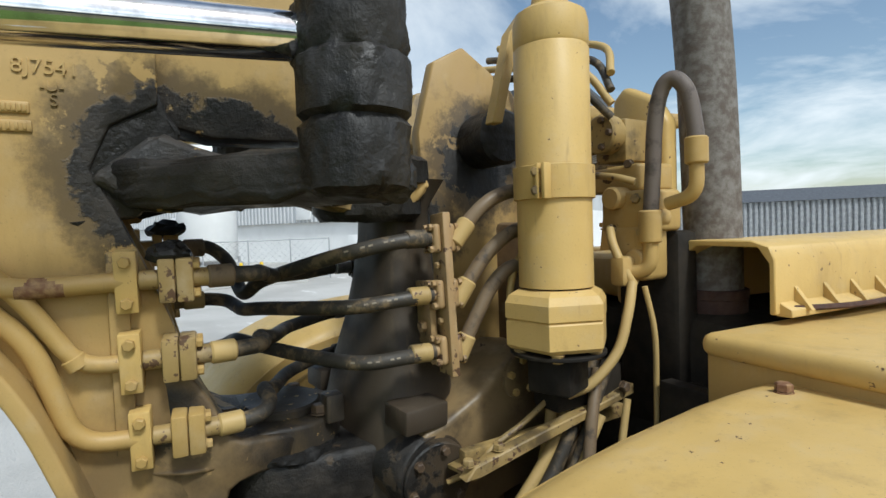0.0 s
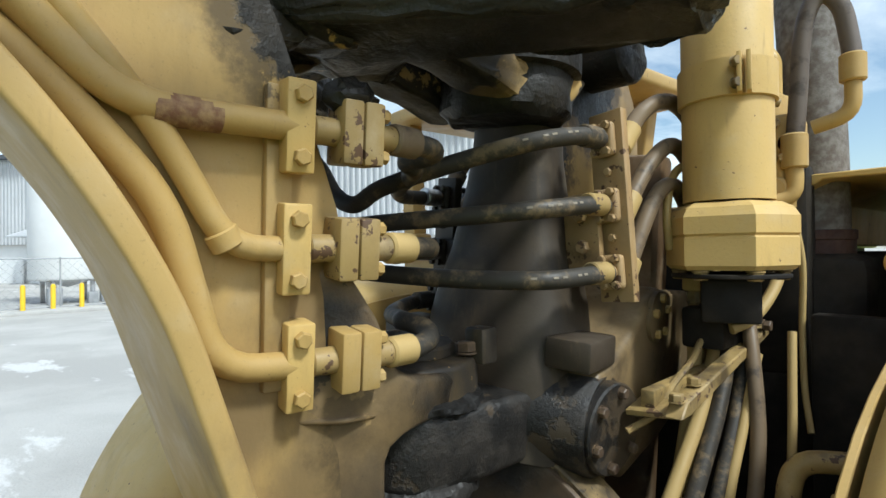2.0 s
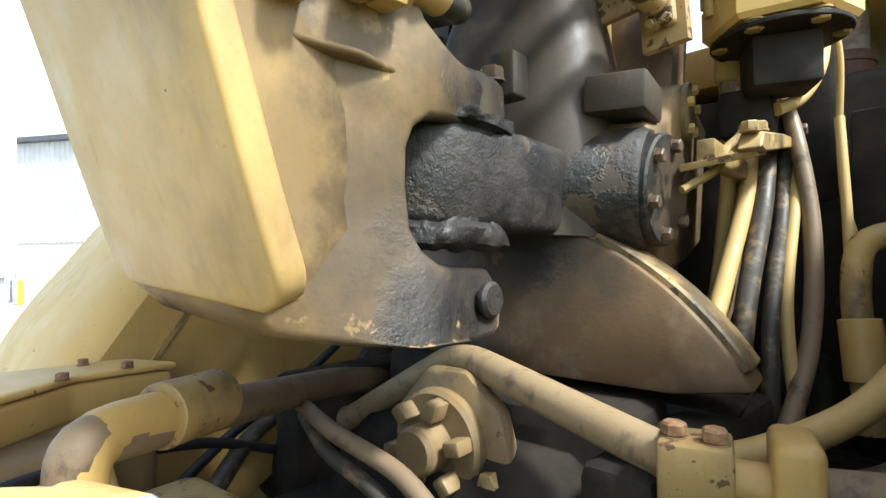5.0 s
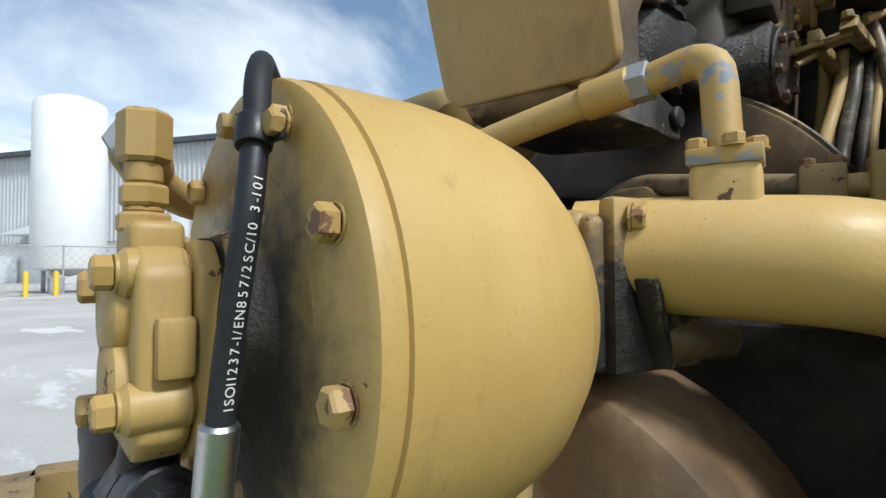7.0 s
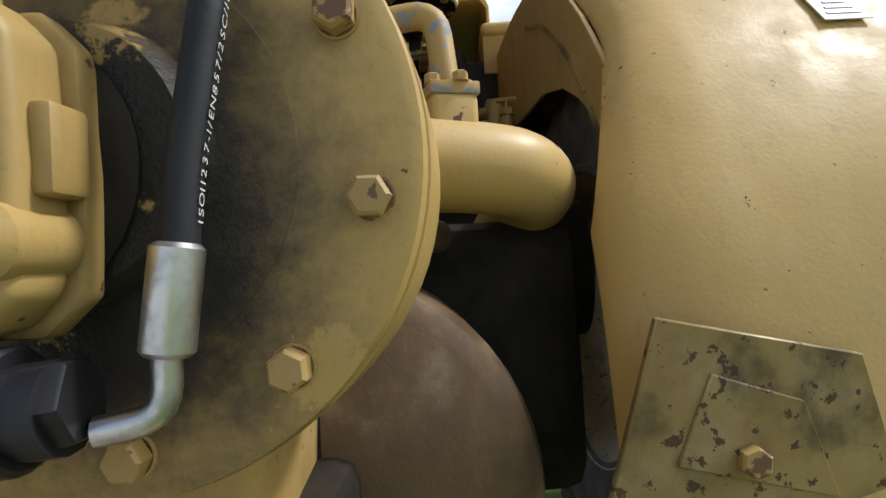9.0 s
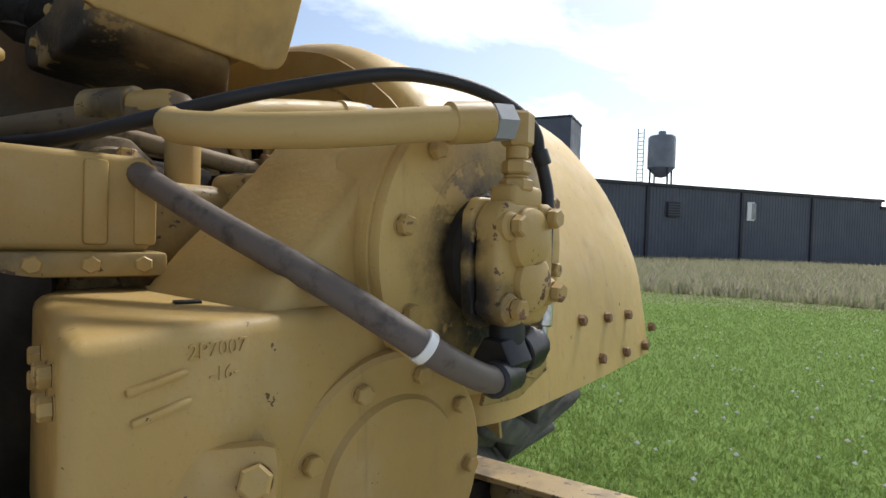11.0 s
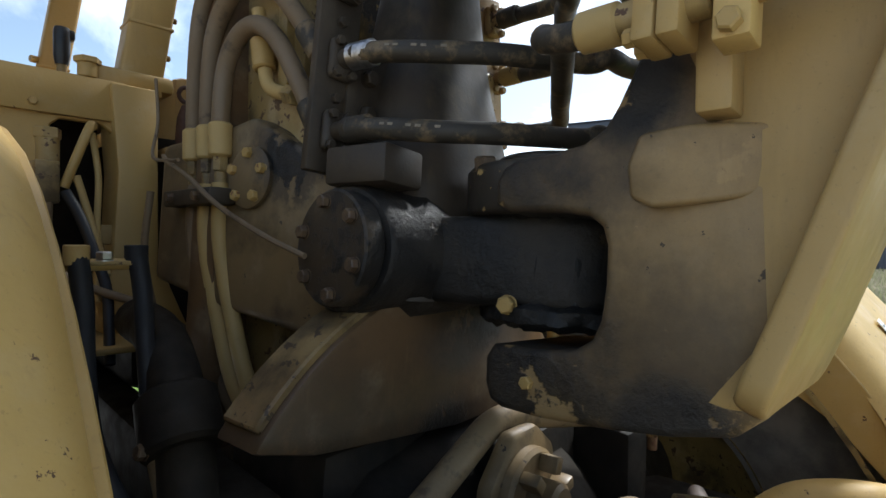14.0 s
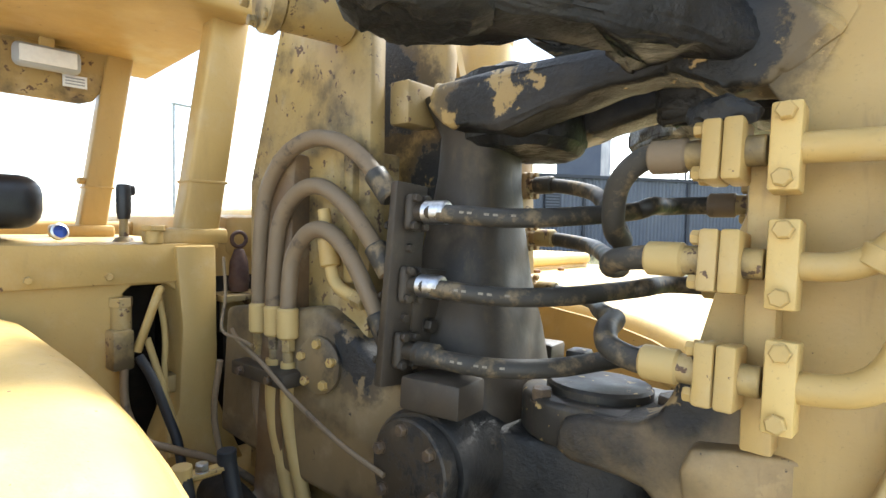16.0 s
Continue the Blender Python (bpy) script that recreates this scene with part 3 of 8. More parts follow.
def east_building():
    m, L = wall_frame((20.27, 25.19), (60.55, -5.53))
    m2, L2 = wall_frame((60.55, -5.53), (68.2, -11.41))
    t = thing("metal_shed", (45, 8, 0), "long low blue-grey metal clad shed across the field", "building")
    b = bmesh.new()
    mbox(b, m, (L / 2, 12.2, 2.8), (L, 24, 5.6))
    part("wall", b, m_navy, t, "", 0)
    b = bmesh.new()
    corrugated(b, m, 0, L, 0.1, 5.6, 0.30, 0.04, -1)
    part("cladding", b, m_navy, t, "", 0)
    b = bmesh.new()
    mbox(b, m, (L / 2, 12, 5.72), (L + 0.3, 24.4, 0.22))
    part("roof_edge", b, m_navy2, t, "", 0)
    b = bmesh.new()
    mbox(b, m2, (L2 / 2, 12.2, 2.5), (L2, 24, 5.0))
    corrugated(b, m2, 0, L2, 0.1, 5.0, 0.30, 0.04, -1)
    part("low_wall", b, m_navy, t, "", 0)
    b = bmesh.new()
    mbox(b, m2, (L2 / 2, 12, 5.1), (L2 + 0.3, 24.4, 0.2))
    part("low_roof_edge", b, m_navy2, t, "", 0)
    for x in (9, 17.5, 26, 35.0, 42.5):
        b = bmesh.new()
        mbox(b, m, (x, -0.09, 2.8), (0.22, 0.1, 5.5))
        part("downpipe", b, m_navy2, t, "", 0)
    b = bmesh.new()
    mbox(b, m, (35.9, -0.09, 4.1), (0.75, 0.1, 1.5), 0.02)
    part("window", b, m_white, t, "small pale window", 0)
    b = bmesh.new()
    mbox(b, m, (36.15, -0.15, 4.1), (0.4, 0.04, 1.3), 0.0)
    part("pane", b, m_fence, t, "", 0)
    for x in (28.3, 15.0):
        b = bmesh.new()
        mbox(b, m, (x, -0.14, 3.9), (1.15, 0.2, 1.15), 0.02)
        v = part("vent_hood", b, m_navy2, t, "", 0)
        for k in range(5):
            b = bmesh.new()
            mbox(b, m, (x, -0.26, 3.5 + k * 0.2), (1.0, 0.06, 0.07))
            part("louvre", b, m_navy, v, "", 0)
    s = thing("water_tower", (57.0, 12.5, 0), "grey steel silo on legs with a side ladder", "silo")
    b = bmesh.new()
    lathe(b, (57, 12.5, 8.2), (57, 12.5, 9), [(0, -0.1), (0.5, 0), (1.35, 0.9), (1.35, 4.0), (1.2, 4.2), (0.4, 4.35), (0.35, 4.7), (0, 4.75)], 28)
    part("vessel", b, m_silo, s)
    for k in range(4):
        a = radians(45 + 90 * k)
        b = bmesh.new()
        cyl(b, (57 + 1.3 * math.cos(a), 12.5 + 1.3 * math.sin(a), 0), (57 + 1.2 * math.cos(a), 12.5 + 1.2 * math.sin(a), 9.2), 0.09, seg=8)
        part("leg", b, m_navy2, s)
    for side in (-0.3, 0.3):
        b = bmesh.new()
        cyl(b, (56.2, 14.4 + side, 5), (56.2, 14.4 + side, 13.2), 0.05, seg=6)
        part("ladder_rail", b, m_fence, s)
    for k in range(18):
        b = bmesh.new()
        cyl(b, (56.2, 14.1, 5.6 + k * 0.42), (56.2, 14.7, 5.6 + k * 0.42), 0.035, seg=5)
        part("ladder_rung", b, m_fence, s)
    q = thing("tall_block", (62, 25.8, 0), "tall blue-grey metal clad block behind the shed", "building")
    b = bmesh.new()
    box(b, (63, 27.2, 8.2), (6, 5.4, 16.4), rot=(0, 0, 10), bevel=0.05)
    part("wall", b, m_navy, q, "", 0)
    b = bmesh.new()
    box(b, (63, 27.2, 16.5), (6.2, 5.6, 0.25), rot=(0, 0, 10), bevel=0.02)
    part("roof_edge", b, m_navy2, q, "", 0)


east_building()


# ---------------------------------------------------------------- gooseneck
NECK_REAR = [(-0.712, 1.53), (-0.745, 1.62), (-0.778, 1.72), (-0.820, 1.85), (-0.872, 2.0), (-0.935, 2.12), (-1.005, 2.22), (-1.092, 2.315), (-1.22, 2.43), (-1.45, 2.57), (-1.9, 2.74), (-2.7, 2.90), (-3.6, 2.93)]
NECK_FRONT = [(-3.6, 3.6), (-1.6, 3.6), (-0.95, 3.5), (-0.68, 3.25), (-0.61, 2.95), (-0.61, 2.62), (-0.70, 2.57), (-0.74, 2.48), (-0.70, 2.40), (-0.655, 2.29), (-0.60, 2.14), (-0.555, 1.95),
              (-0.54, 1.85), (-0.53, 1.76), (-0.53, 1.58), (-0.58, 1.53)]
NX0, NX1 = -0.225, 0.075
# the gooseneck stands turned and leaning on its hitch
NECK_TURN = pose(-0.04, -0.72, 0, 0, 0, -3.5) @ pose(0, 0, 1.60, 0, 3.5, 0) @ pose(0.04, 0.72, -1.60)
HITCH_TURN = pose(-0.0325, -0.065, 1.7025, 0, 0, 6.3) @ pose(0, 0, 0, 0, 3.5, 0) @ pose(0.0225, 0.05, -1.685)


def smooth2(pts, res=4):
    return [(v.x, v.y) for v in spline([(a, b, 0) for a, b in pts], res)]


def build_gooseneck():
    t = thing("gooseneck", (-0.04, -0.9, 1.53), "faded yellow cast gooseneck of a scraper, black grease round its hitch", "gooseneck")
    rear = smooth2(NECK_REAR, 4)
    for name, lo, hi in (("side_plate", NX1 - 0.05, NX1), ("side_plate", NX0, NX0 + 0.05)):
        b = bmesh.new()
        prism(b, [(y + 0.02, z + 0.006) for y, z in rear] + NECK_FRONT, "x", lo, hi, 0.006)
        part(name, b, m_neck, t)
    # curved rear plate, wider than the sides, with a thick rounded edge
    b = bmesh.new()
    rows, run = [], 0.0
    fine = smooth2(NECK_REAR, 8)
    for k, (y, z) in enumerate(fine):
        if k:
            run += math.hypot(y - fine[k - 1][0], z - fine[k - 1][1])
        cut = 0.0 if run > 0.045 else 0.045 - math.sqrt(max(0.0, 0.045 ** 2 - (0.045 - run) ** 2))
        rows.append([b.verts.new((x, y, z)) for x in (-0.268 + cut, -0.16, -0.05, 0.06, 0.170 - cut)])
    for p, q in zip(rows, rows[1:]):
        for k in range(4):
            b.faces.new((p[k], p[k + 1], q[k + 1], q[k]))
    bmesh.ops.recalc_face_normals(b, faces=b.faces)
    if sum(f.normal.y for f in b.faces) > 0:
        bmesh.ops.reverse_faces(b, faces=b.faces)
    bmesh.ops.solidify(b, geom=b.faces[:], thickness=0.033)
    bmesh.ops.bevel(b, geom=[ed for ed in b.edges if len(ed.link_faces) == 2 and ed.calc_face_angle(0) > 0.7], offset=0.007, segments=3, affect="EDGES", profile=0.5)
    part("rear_plate", b, m_neck, t)
    # front web between the sides
    b = bmesh.new()
    prism(b, [(-0.66, 2.60), (-0.50, 2.56), (-0.20, 2.56), (-0.14, 2.62), (-0.13, 2.80), (-0.16, 3.2), (-0.66, 3.3)], "x", NX0 + 0.05, NX1 - 0.05, 0.01)
    part("front_web", b, m_neck, t)
    b = bmesh.new()
    prism(b, [(-0.66, 1.62), (-0.60, 1.62), (-0.66, 2.1), (-0.74, 2.36), (-0.80, 2.36), (-0.72, 2.1)], "x", NX0 + 0.05, NX1 - 0.05, 0.004)
    part("inner_web", b, m_neck, t)
    b = bmesh.new()
    prism(b, [(-0.86, 2.34), (-0.66, 2.36), (-0.61, 2.44), (-0.60, 2.70), (-0.86, 2.70)], "x", NX0 + 0.002, NX0 + 0.045, 0.004)
    part("slot_plate", b, m_neck, t)
    b = bmesh.new()
    prism(b, [(-0.84, 2.36), (-0.66, 2.38), (-0.60, 2.44), (-0.57, 2.56), (-0.62, 2.66), (-0.84, 2.66)], "x", NX1 - 0.06, NX1 - 0.008, 0.008, 2)
    lumpy(b, 0.010, 14, 6.0, 4)
    part("slot_fill", b, m_grease, t, "notch packed with black grease")
    # lower fork: one C-shaped casting that flares out from the neck towards the king pin
    cx, ky = -0.04, -0.345
    inv = NECK_TURN.inverted()
    mouth = [(-0.70, 1.528), (-0.67, 1.500), (-0.60, 1.484), (-0.52, 1.475), (-0.42, 1.468), (-0.355, 1.470), (-0.334, 1.480), (-0.325, 1.505), (-0.326, 1.545), (-0.340, 1.566), (-0.44, 1.570), (-0.475, 1.576), (-0.498, 1.592), (-0.510, 1.620), (-0.516, 1.67),
             (-0.516, 1.72), (-0.508, 1.745), (-0.488, 1.760), (-0.45, 1.766), (-0.36, 1.768), (-0.335, 1.782), (-0.333, 1.815), (-0.345, 1.838), (-0.37, 1.849), (-0.43, 1.854), (-0.475, 1.862), (-0.503, 1.880), (-0.520, 1.91), (-0.545, 1.97), (-0.60, 2.06), (-0.70, 2.06), (-0.735, 1.80), (-0.715, 1.62)]
    b = bmesh.new()
    rows = []
    for k in range(9):
        f = k / 8
        ring = []
        for y, z in mouth:
            flare = min(1.0, max(0.0, (y + 0.74) / 0.26))
            flare = flare * flare * (3 - 2 * flare)
            low = max(0.0, (1.62 - z) / 0.14)
            lean = (z - 1.70) * 0.11
            hi = 0.040 + 0.078 * flare + 0.030 * min(1.0, low) * flare + max(0.0, lean)
            lo = -0.222 - 0.006 * flare + max(0.0, lean)
            if y > -0.47:
                hi -= 0.02 * min(1.0, (y + 0.47) / 0.12)
            edge = 1.0 - 0.012 * (k in (0, 8))
            ring.append(b.verts.new((lo + (hi - lo) * f, -0.60 + (y + 0.60) * edge, 1.67 + (z - 1.67) * edge - (f - 0.5) * 0.026)))
        rows.append(ring)
    n = len(mouth)
    for p, q in zip(rows, rows[1:]):
        for k in range(n):
            b.faces.new((p[k], p[(k + 1) % n], q[(k + 1) % n], q[k]))
    b.faces.new(rows[0])
    b.faces.new(list(reversed(rows[-1])))
    bmesh.ops.recalc_face_normals(b, faces=b.faces)
    bmesh.ops.bevel(b, geom=[ed for ed in b.edges if ed.calc_face_angle(0) > 1.1], offset=0.012, segments=3, affect="EDGES", profile=0.5)
    bmesh.ops.triangulate(b, faces=[f for f in b.faces if len(f.verts) > 4])
    bmesh.ops.transform(b, matrix=inv, verts=b.verts)
    part("fork", b, m_fork, t, "C-shaped fork casting, paint peeled and greasy", 50)
    b = bmesh.new()
    prism(b, [(-0.19, -0.45)] + arc(cx, ky, 0.155, 195, -15, 16) + [(0.11, -0.45)], "z", 1.772, 1.856, 0.012, 3)
    for v in b.verts:
        v.co.z -= (v.co.x + 0.04) * 0.07
    bmesh.ops.transform(b, matrix=inv, verts=b.verts)
    part("upper_prong", b, m_prong, t)
    b = bmesh.new()
    cyl(b, (cx, ky, 1.850), (cx + 0.0015, ky, 1.878), 0.105, seg=32, bevel=0.006)
    bmesh.ops.transform(b, matrix=inv, verts=b.verts)
    part("pin_cover", b, m_prong, t)
    for a in (30, 150, 270):
        bolt(t, inv @ Vector((cx + 0.135 * math.cos(radians(a)), ky + 0.135 * math.sin(radians(a)), 1.854)), (-0.11, 0, 1), 0.036, m_boltdark)
    b = bmesh.new()
    box(b, (0.088, -0.245, 1.868), (0.052, 0.05, 0.075), bevel=0.008)
    bmesh.ops.transform(b, matrix=inv, verts=b.verts)
    part("stop_lug", b, m_prong, t)
    for x, e in ((0.125, 1),):
        b = bmesh.new()
        cyl(b, (x, -0.375, 1.512), (x + e * 0.016, -0.375, 1.512), 0.026, seg=20, bevel=0.006)
        bmesh.ops.transform(b, matrix=inv, verts=b.verts)
        part("pin_boss", b, m_hitch, t)
    bolt(t, inv @ Vector((-0.225, -0.405, 1.532)), (-1, 0, 0), 0.018, m_boltyel, "plug")
    # gussets between fork and side plates: a step with a peeled lower edge
    for x0, x1, ends in ((0.02, 0.124, ((-0.70, 1.802), (-0.60, 1.792), (-0.520, 1.786), (-0.497, 1.800), (-0.492, 1.845), (-0.512, 1.868), (-0.60, 1.880), (-0.70, 1.878))),
                         (-0.248, -0.18, ((-0.74, 1.800), (-0.66, 1.786), (-0.58, 1.778), (-0.555, 1.790), (-0.550, 1.83), (-0.565, 1.868), (-0.62, 1.876), (-0.74, 1.872)))):
        b = bmesh.new()
        prism(b, list(ends), "x", x0, x1, 0.007, 3)
        for v in b.verts:
            v.co.x += max(0.0, -0.595 - v.co.y) * (0.40 if x1 < 0 else -0.45)
            if x1 > 0:
                v.co.x -= max(0.0, v.co.y + 0.53) * 0.8 * (v.co.x > 0.06)
        bmesh.ops.transform(b, matrix=inv, verts=b.verts)
        part("gusset", b, m_fork, t)
    # pads for the pipe clamps
    for x0, x1 in ((NX1 - 0.004, NX1 + 0.014), (NX0 - 0.045, NX0 + 0.004)):
        b = bmesh.new()
        back = 0.0 if x1 > 0 else 0.042
        prism(b, [(-0.722 + back, 1.87), (-0.682 + back, 1.87), (-0.682 + back * 1.2, 2.31), (-0.722 + back * 1.2, 2.31)], "x", x0, x1, 0.005)
        part("clamp_pad", b, m_neck, t)
    # upper fork arms towards the king pin
    for x0, x1 in ((NX1 - 0.10, NX1 + 0.01), (NX0 - 0.01, NX0 + 0.10)):
        b = bmesh.new()
        prism(b, [(-0.74, 2.46), (-0.66, 2.395), (-0.58, 2.39), (-0.50, 2.435), (-0.40, 2.43), (-0.28, 2.405), (-0.17, 2.375), (-0.02, 2.395), (0.04, 2.45), (0.02, 2.50), (-0.15, 2.50), (-0.42, 2.50), (-0.62, 2.56)], "x", x0, x1, 0.02, 3)
        lumpy(b, 0.008, 22, 3.0, 2)
        part("upper_arm", b, m_neck, t, "grease-caked upper fork arm")
    b = bmesh.new()
    lathe(b, (-0.04, -0.10, 2.36), (-0.04, -0.10, 3), [(0, 0), (0.13, 0), (0.15, 0.02), (0.15, 0.10), (0.17, 0.105), (0.17, 0.16), (0.14, 0.175), (0, 0.175)], 40)
    lumpy(b, 0.006, 20, 1.0, 1)
    part("upper_pin_boss", b, m_grease, t, "upper king pin boss caked with black grease")
    # cast lettering
    raised_text(t, "8J7541", None, pose(NX1 + 0.001, -0.80, 2.662, 90, 0, 90), 0.040, 0.003, m_neck)
    raised_text(t, "-U-", None, pose(NX1 + 0.001, -0.792, 2.630, 90, 0, 90), 0.030, 0.003, m_neck)
    raised_text(t, "S", None, pose(NX1 + 0.001, -0.790, 2.602, 90, 0, 90), 0.034, 0.003, m_neck)
    for y, z, w in ((-0.86, 2.595, 0.062), (-0.875, 2.560, 0.096)):
        b = bmesh.new()
        box(b, (NX1 + 0.001, y, z), (0.008, w, 0.022), bevel=0.003)
        for k in range(7):
            box(b, (NX1 + 0.005, y - w * 0.4 + k * w * 0.13, z), (0.006, 0.006, 0.014), bevel=0.001)
        part("cast_plate", b, m_neck, t)
    return t


neck = build_gooseneck()


# ---------------------------------------------------------------- hitch: post, trunnion, crosshead
def build_hitch():
    t = thing("hitch", (-0.02, -0.05, 1.45), "dark oily cast scraper hitch with tapered post and trunnion", "hitch")
    # tapered post: stacked rounded sections
    b = bmesh.new()
    secs = [(1.60, 0.235, 0.155, -0.02), (1.80, 0.205, 0.15, -0.02), (1.93, 0.185, 0.135, -0.01), (2.05, 0.152, 0.116, 0.0), (2.17, 0.126, 0.098, 0.0), (2.28, 0.108, 0.086, 0.0), (2.38, 0.102, 0.084, 0.0), (2.46, 0.15, 0.12, 0.0)]
    rings = []
    for z, rx, ry, y in secs:
        ring = []
        for k in range(32):
            a = 2 * math.pi * k / 32
            c, s = math.cos(a), math.sin(a)
            p = 3.2
            q = (abs(c) ** p + abs(s) ** p) ** (-1 / p)
            ring.append(b.verts.new((-0.012 + rx * c * q, y + ry * s * q, z)))
        rings.append(ring)
    for p, q in zip(rings, rings[1:]):
        for k in range(32):
            b.faces.new((p[k], p[(k + 1) % 32], q[(k + 1) % 32], q[k]))
    b.faces.new(list(reversed(rings[0])))
    b.faces.new(rings[-1])
    part("post", b, m_post, t)
    for x, y, z in ((0.213, -0.062, 1.846), (-0.262, -0.115, 1.858)):
        b = bmesh.new()
        box(b, HITCH_TURN.inverted() @ Vector((x, y, z)), (0.105, 0.135, 0.066), rot=(0, 0, 0), bevel=0.008)
        part("steering_stop", b, m_post, t, "square dark stop block")
    # trunnion across
    b = bmesh.new()
    lathe(b, (-0.3065, -0.05, 1.685), (1, -0.05, 1.685), [(0, 0), (0.105, 0), (0.112, 0.01), (0.112, 0.09), (0.13, 0.12), (0.13, 0.42), (0.112, 0.45), (0.112, 0.558), (0.105, 0.568), (0, 0.568)], 36)
    part("trunnion", b, m_hitch, t)
    for x, s in ((0.2615, 1), (-0.3065, -1)):
        b = bmesh.new()
        out = Vector((s * 0.985, -s * 0.174, 0))
        c0 = Vector((x, -0.05, 1.685)) - out * 0.012
        cyl(b, c0, c0 + out * 0.040, 0.098, seg=36, bevel=0.004)
        c = part("trunnion_cap", b, m_hitch, t)
        for k in range(6):
            a = radians(20 + 60 * k)
            bolt(c, c0 + out * 0.040 + Vector((s * 0.174 * s, 0.985, 0)) * 0.078 * math.cos(a) + Vector((0, 0, 0.078 * math.sin(a))), out, 0.021, m_boltdark)
    # body from trunnion back to the king pin
    b = bmesh.new()
    prism(b, [(-0.17, 0.05), (-0.19, -0.15), (-0.18, -0.30)] + arc(-0.04, ky_low, 0.14, 190, 350, 14) + [(0.12, -0.28), (0.14, -0.15), (0.13, 0.05)], "z", 1.60, 1.752, 0.02, 3)
    lumpy(b, 0.004, 25, 5.0)
    part("king_pin_block", b, m_hitch, t)
    b = bmesh.new()
    lathe(b, (-0.04, ky_low, 1.57), (-0.04, ky_low, 2), [(0.13, 0), (0.15, 0.01), (0.15, 0.03), (0.135, 0.04), (0.135, 0.175), (0.15, 0.18), (0.15, 0.195), (0.13, 0.2)], 64)
    lumpy(b, 0.008, 26, 7.0, 1)
    part("king_pin_seal", b, m_grease, t, "thick lumps of black grease")
    bolt(t, HITCH_TURN.inverted() @ Vector((-0.172, -0.334, 1.634)), (-1, -0.1, 0), 0.026, m_boltyel, "plug")
    # forward frame arms that carry the trunnion, with a bolted bearing cap
    for x0, x1 in ((0.06, 0.262), (-0.262, -0.10)):
        b = bmesh.new()
        prism(b, [(-0.13, 1.72), (-0.05, 1.60), (0.08, 1.52), (0.35, 1.55), (0.62, 1.60), (0.62, 1.93), (0.36, 1.95), (0.28, 1.965), (0.20, 1.93), (0.10, 1.86), (0.0, 1.82), (-0.08, 1.80)], "x", x0, x1, 0.020, 3)
        lumpy(b, 0.003, 20, 4.0)
        part("bearing_arm", b, m_bearing, t, "worn yellow-brown bearing arm")
    for x, s in ((-0.260, -1), (0.260, 1)):
        b = bmesh.new()
        z = 1.83 if s < 0 else 1.89
        lathe(b, (x, 0.26, z), (x + s, 0.26, z), [(0, 0), (0.066, 0), (0.066, 0.012), (0.058, 0.016), (0, 0.018)], 30)
        c = part("bearing_cap", b, m_bearing, t, "round bolted bearing cap")
        for k in range(5):
            a = radians(72 * k + 20)
            bolt(c, (x + s * 0.014, 0.26 + 0.049 * math.cos(a), z + 0.049 * math.sin(a)), (s, 0, 0), 0.020, m_boltyel)
    b = bmesh.new()
    box(b, (-0.02, 0.42, 1.78), (0.50, 0.10, 1.1), bevel=0.02)
    part("front_plate", b, m_disc, t, "brown grimy upright plate")
    return t


ky_low = -0.345
hitch = build_hitch()


def build_crosshead():
    t = thing("crosshead", (-0.07, 0.0, 1.10), "rounded brown cast crosshead under the hitch, rim worn to paint", "crosshead")
    b = bmesh.new()
    prism(b, arc(-0.07, 1.06, 0.552, 33, 147, 40) + [(-0.42, 1.335), (-0.07, 1.315), (0.28, 1.335)], "y", -0.14, -0.03, 0.010, 2)
    part("drum", b, m_disc, t)
    b = bmesh.new()
    prism(b, arc(-0.07, 1.06, 0.565, 36, 144, 36) + arc(-0.07, 1.06, 0.545, 144, 36, 36), "y", -0.128, -0.04, 0.004, 1)
    part("rim", b, paint_mat("worn_rim_paint", (0.36, 0.25, 0.10), (0.22, 0.145, 0.065), chip=0.54, chip_colour=(0.08, 0.055, 0.035), film=0.22), t, "rim worn through to brown")
    # dark block under the drum: the shade below it as colour
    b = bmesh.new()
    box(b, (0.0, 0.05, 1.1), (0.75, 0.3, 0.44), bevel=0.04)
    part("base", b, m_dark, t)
    t.matrix_basis = pose(-0.07, 0, 1.105, 0, 0, 1) @ pose(0, 0, 0, 0, 4.2, 0) @ pose(0.07, 0, -1.06) @ t.matrix_basis
    return t


build_crosshead()


# ---------------------------------------------------------------- transmission
FC = Vector((0.108, -1.36, 1.112))


def seat_in_place(t, deg):
    """Turn a thing about the converter's axis."""
    t.matrix_basis = pose(FC.x, FC.y, 0, 0, 0, deg) @ pose(-FC.x, -FC.y, 0) @ t.matrix_basis
    return t


m_converter = paint_mat("oil_stained_paint", (0.52, 0.352, 0.118), (0.44, 0.293, 0.094), chip=0.68, spots=((0.112, -1.38, 1.12, 0.145), (0.115, -1.38, 1.03, 0.128)), dust=0.1, soft=True)


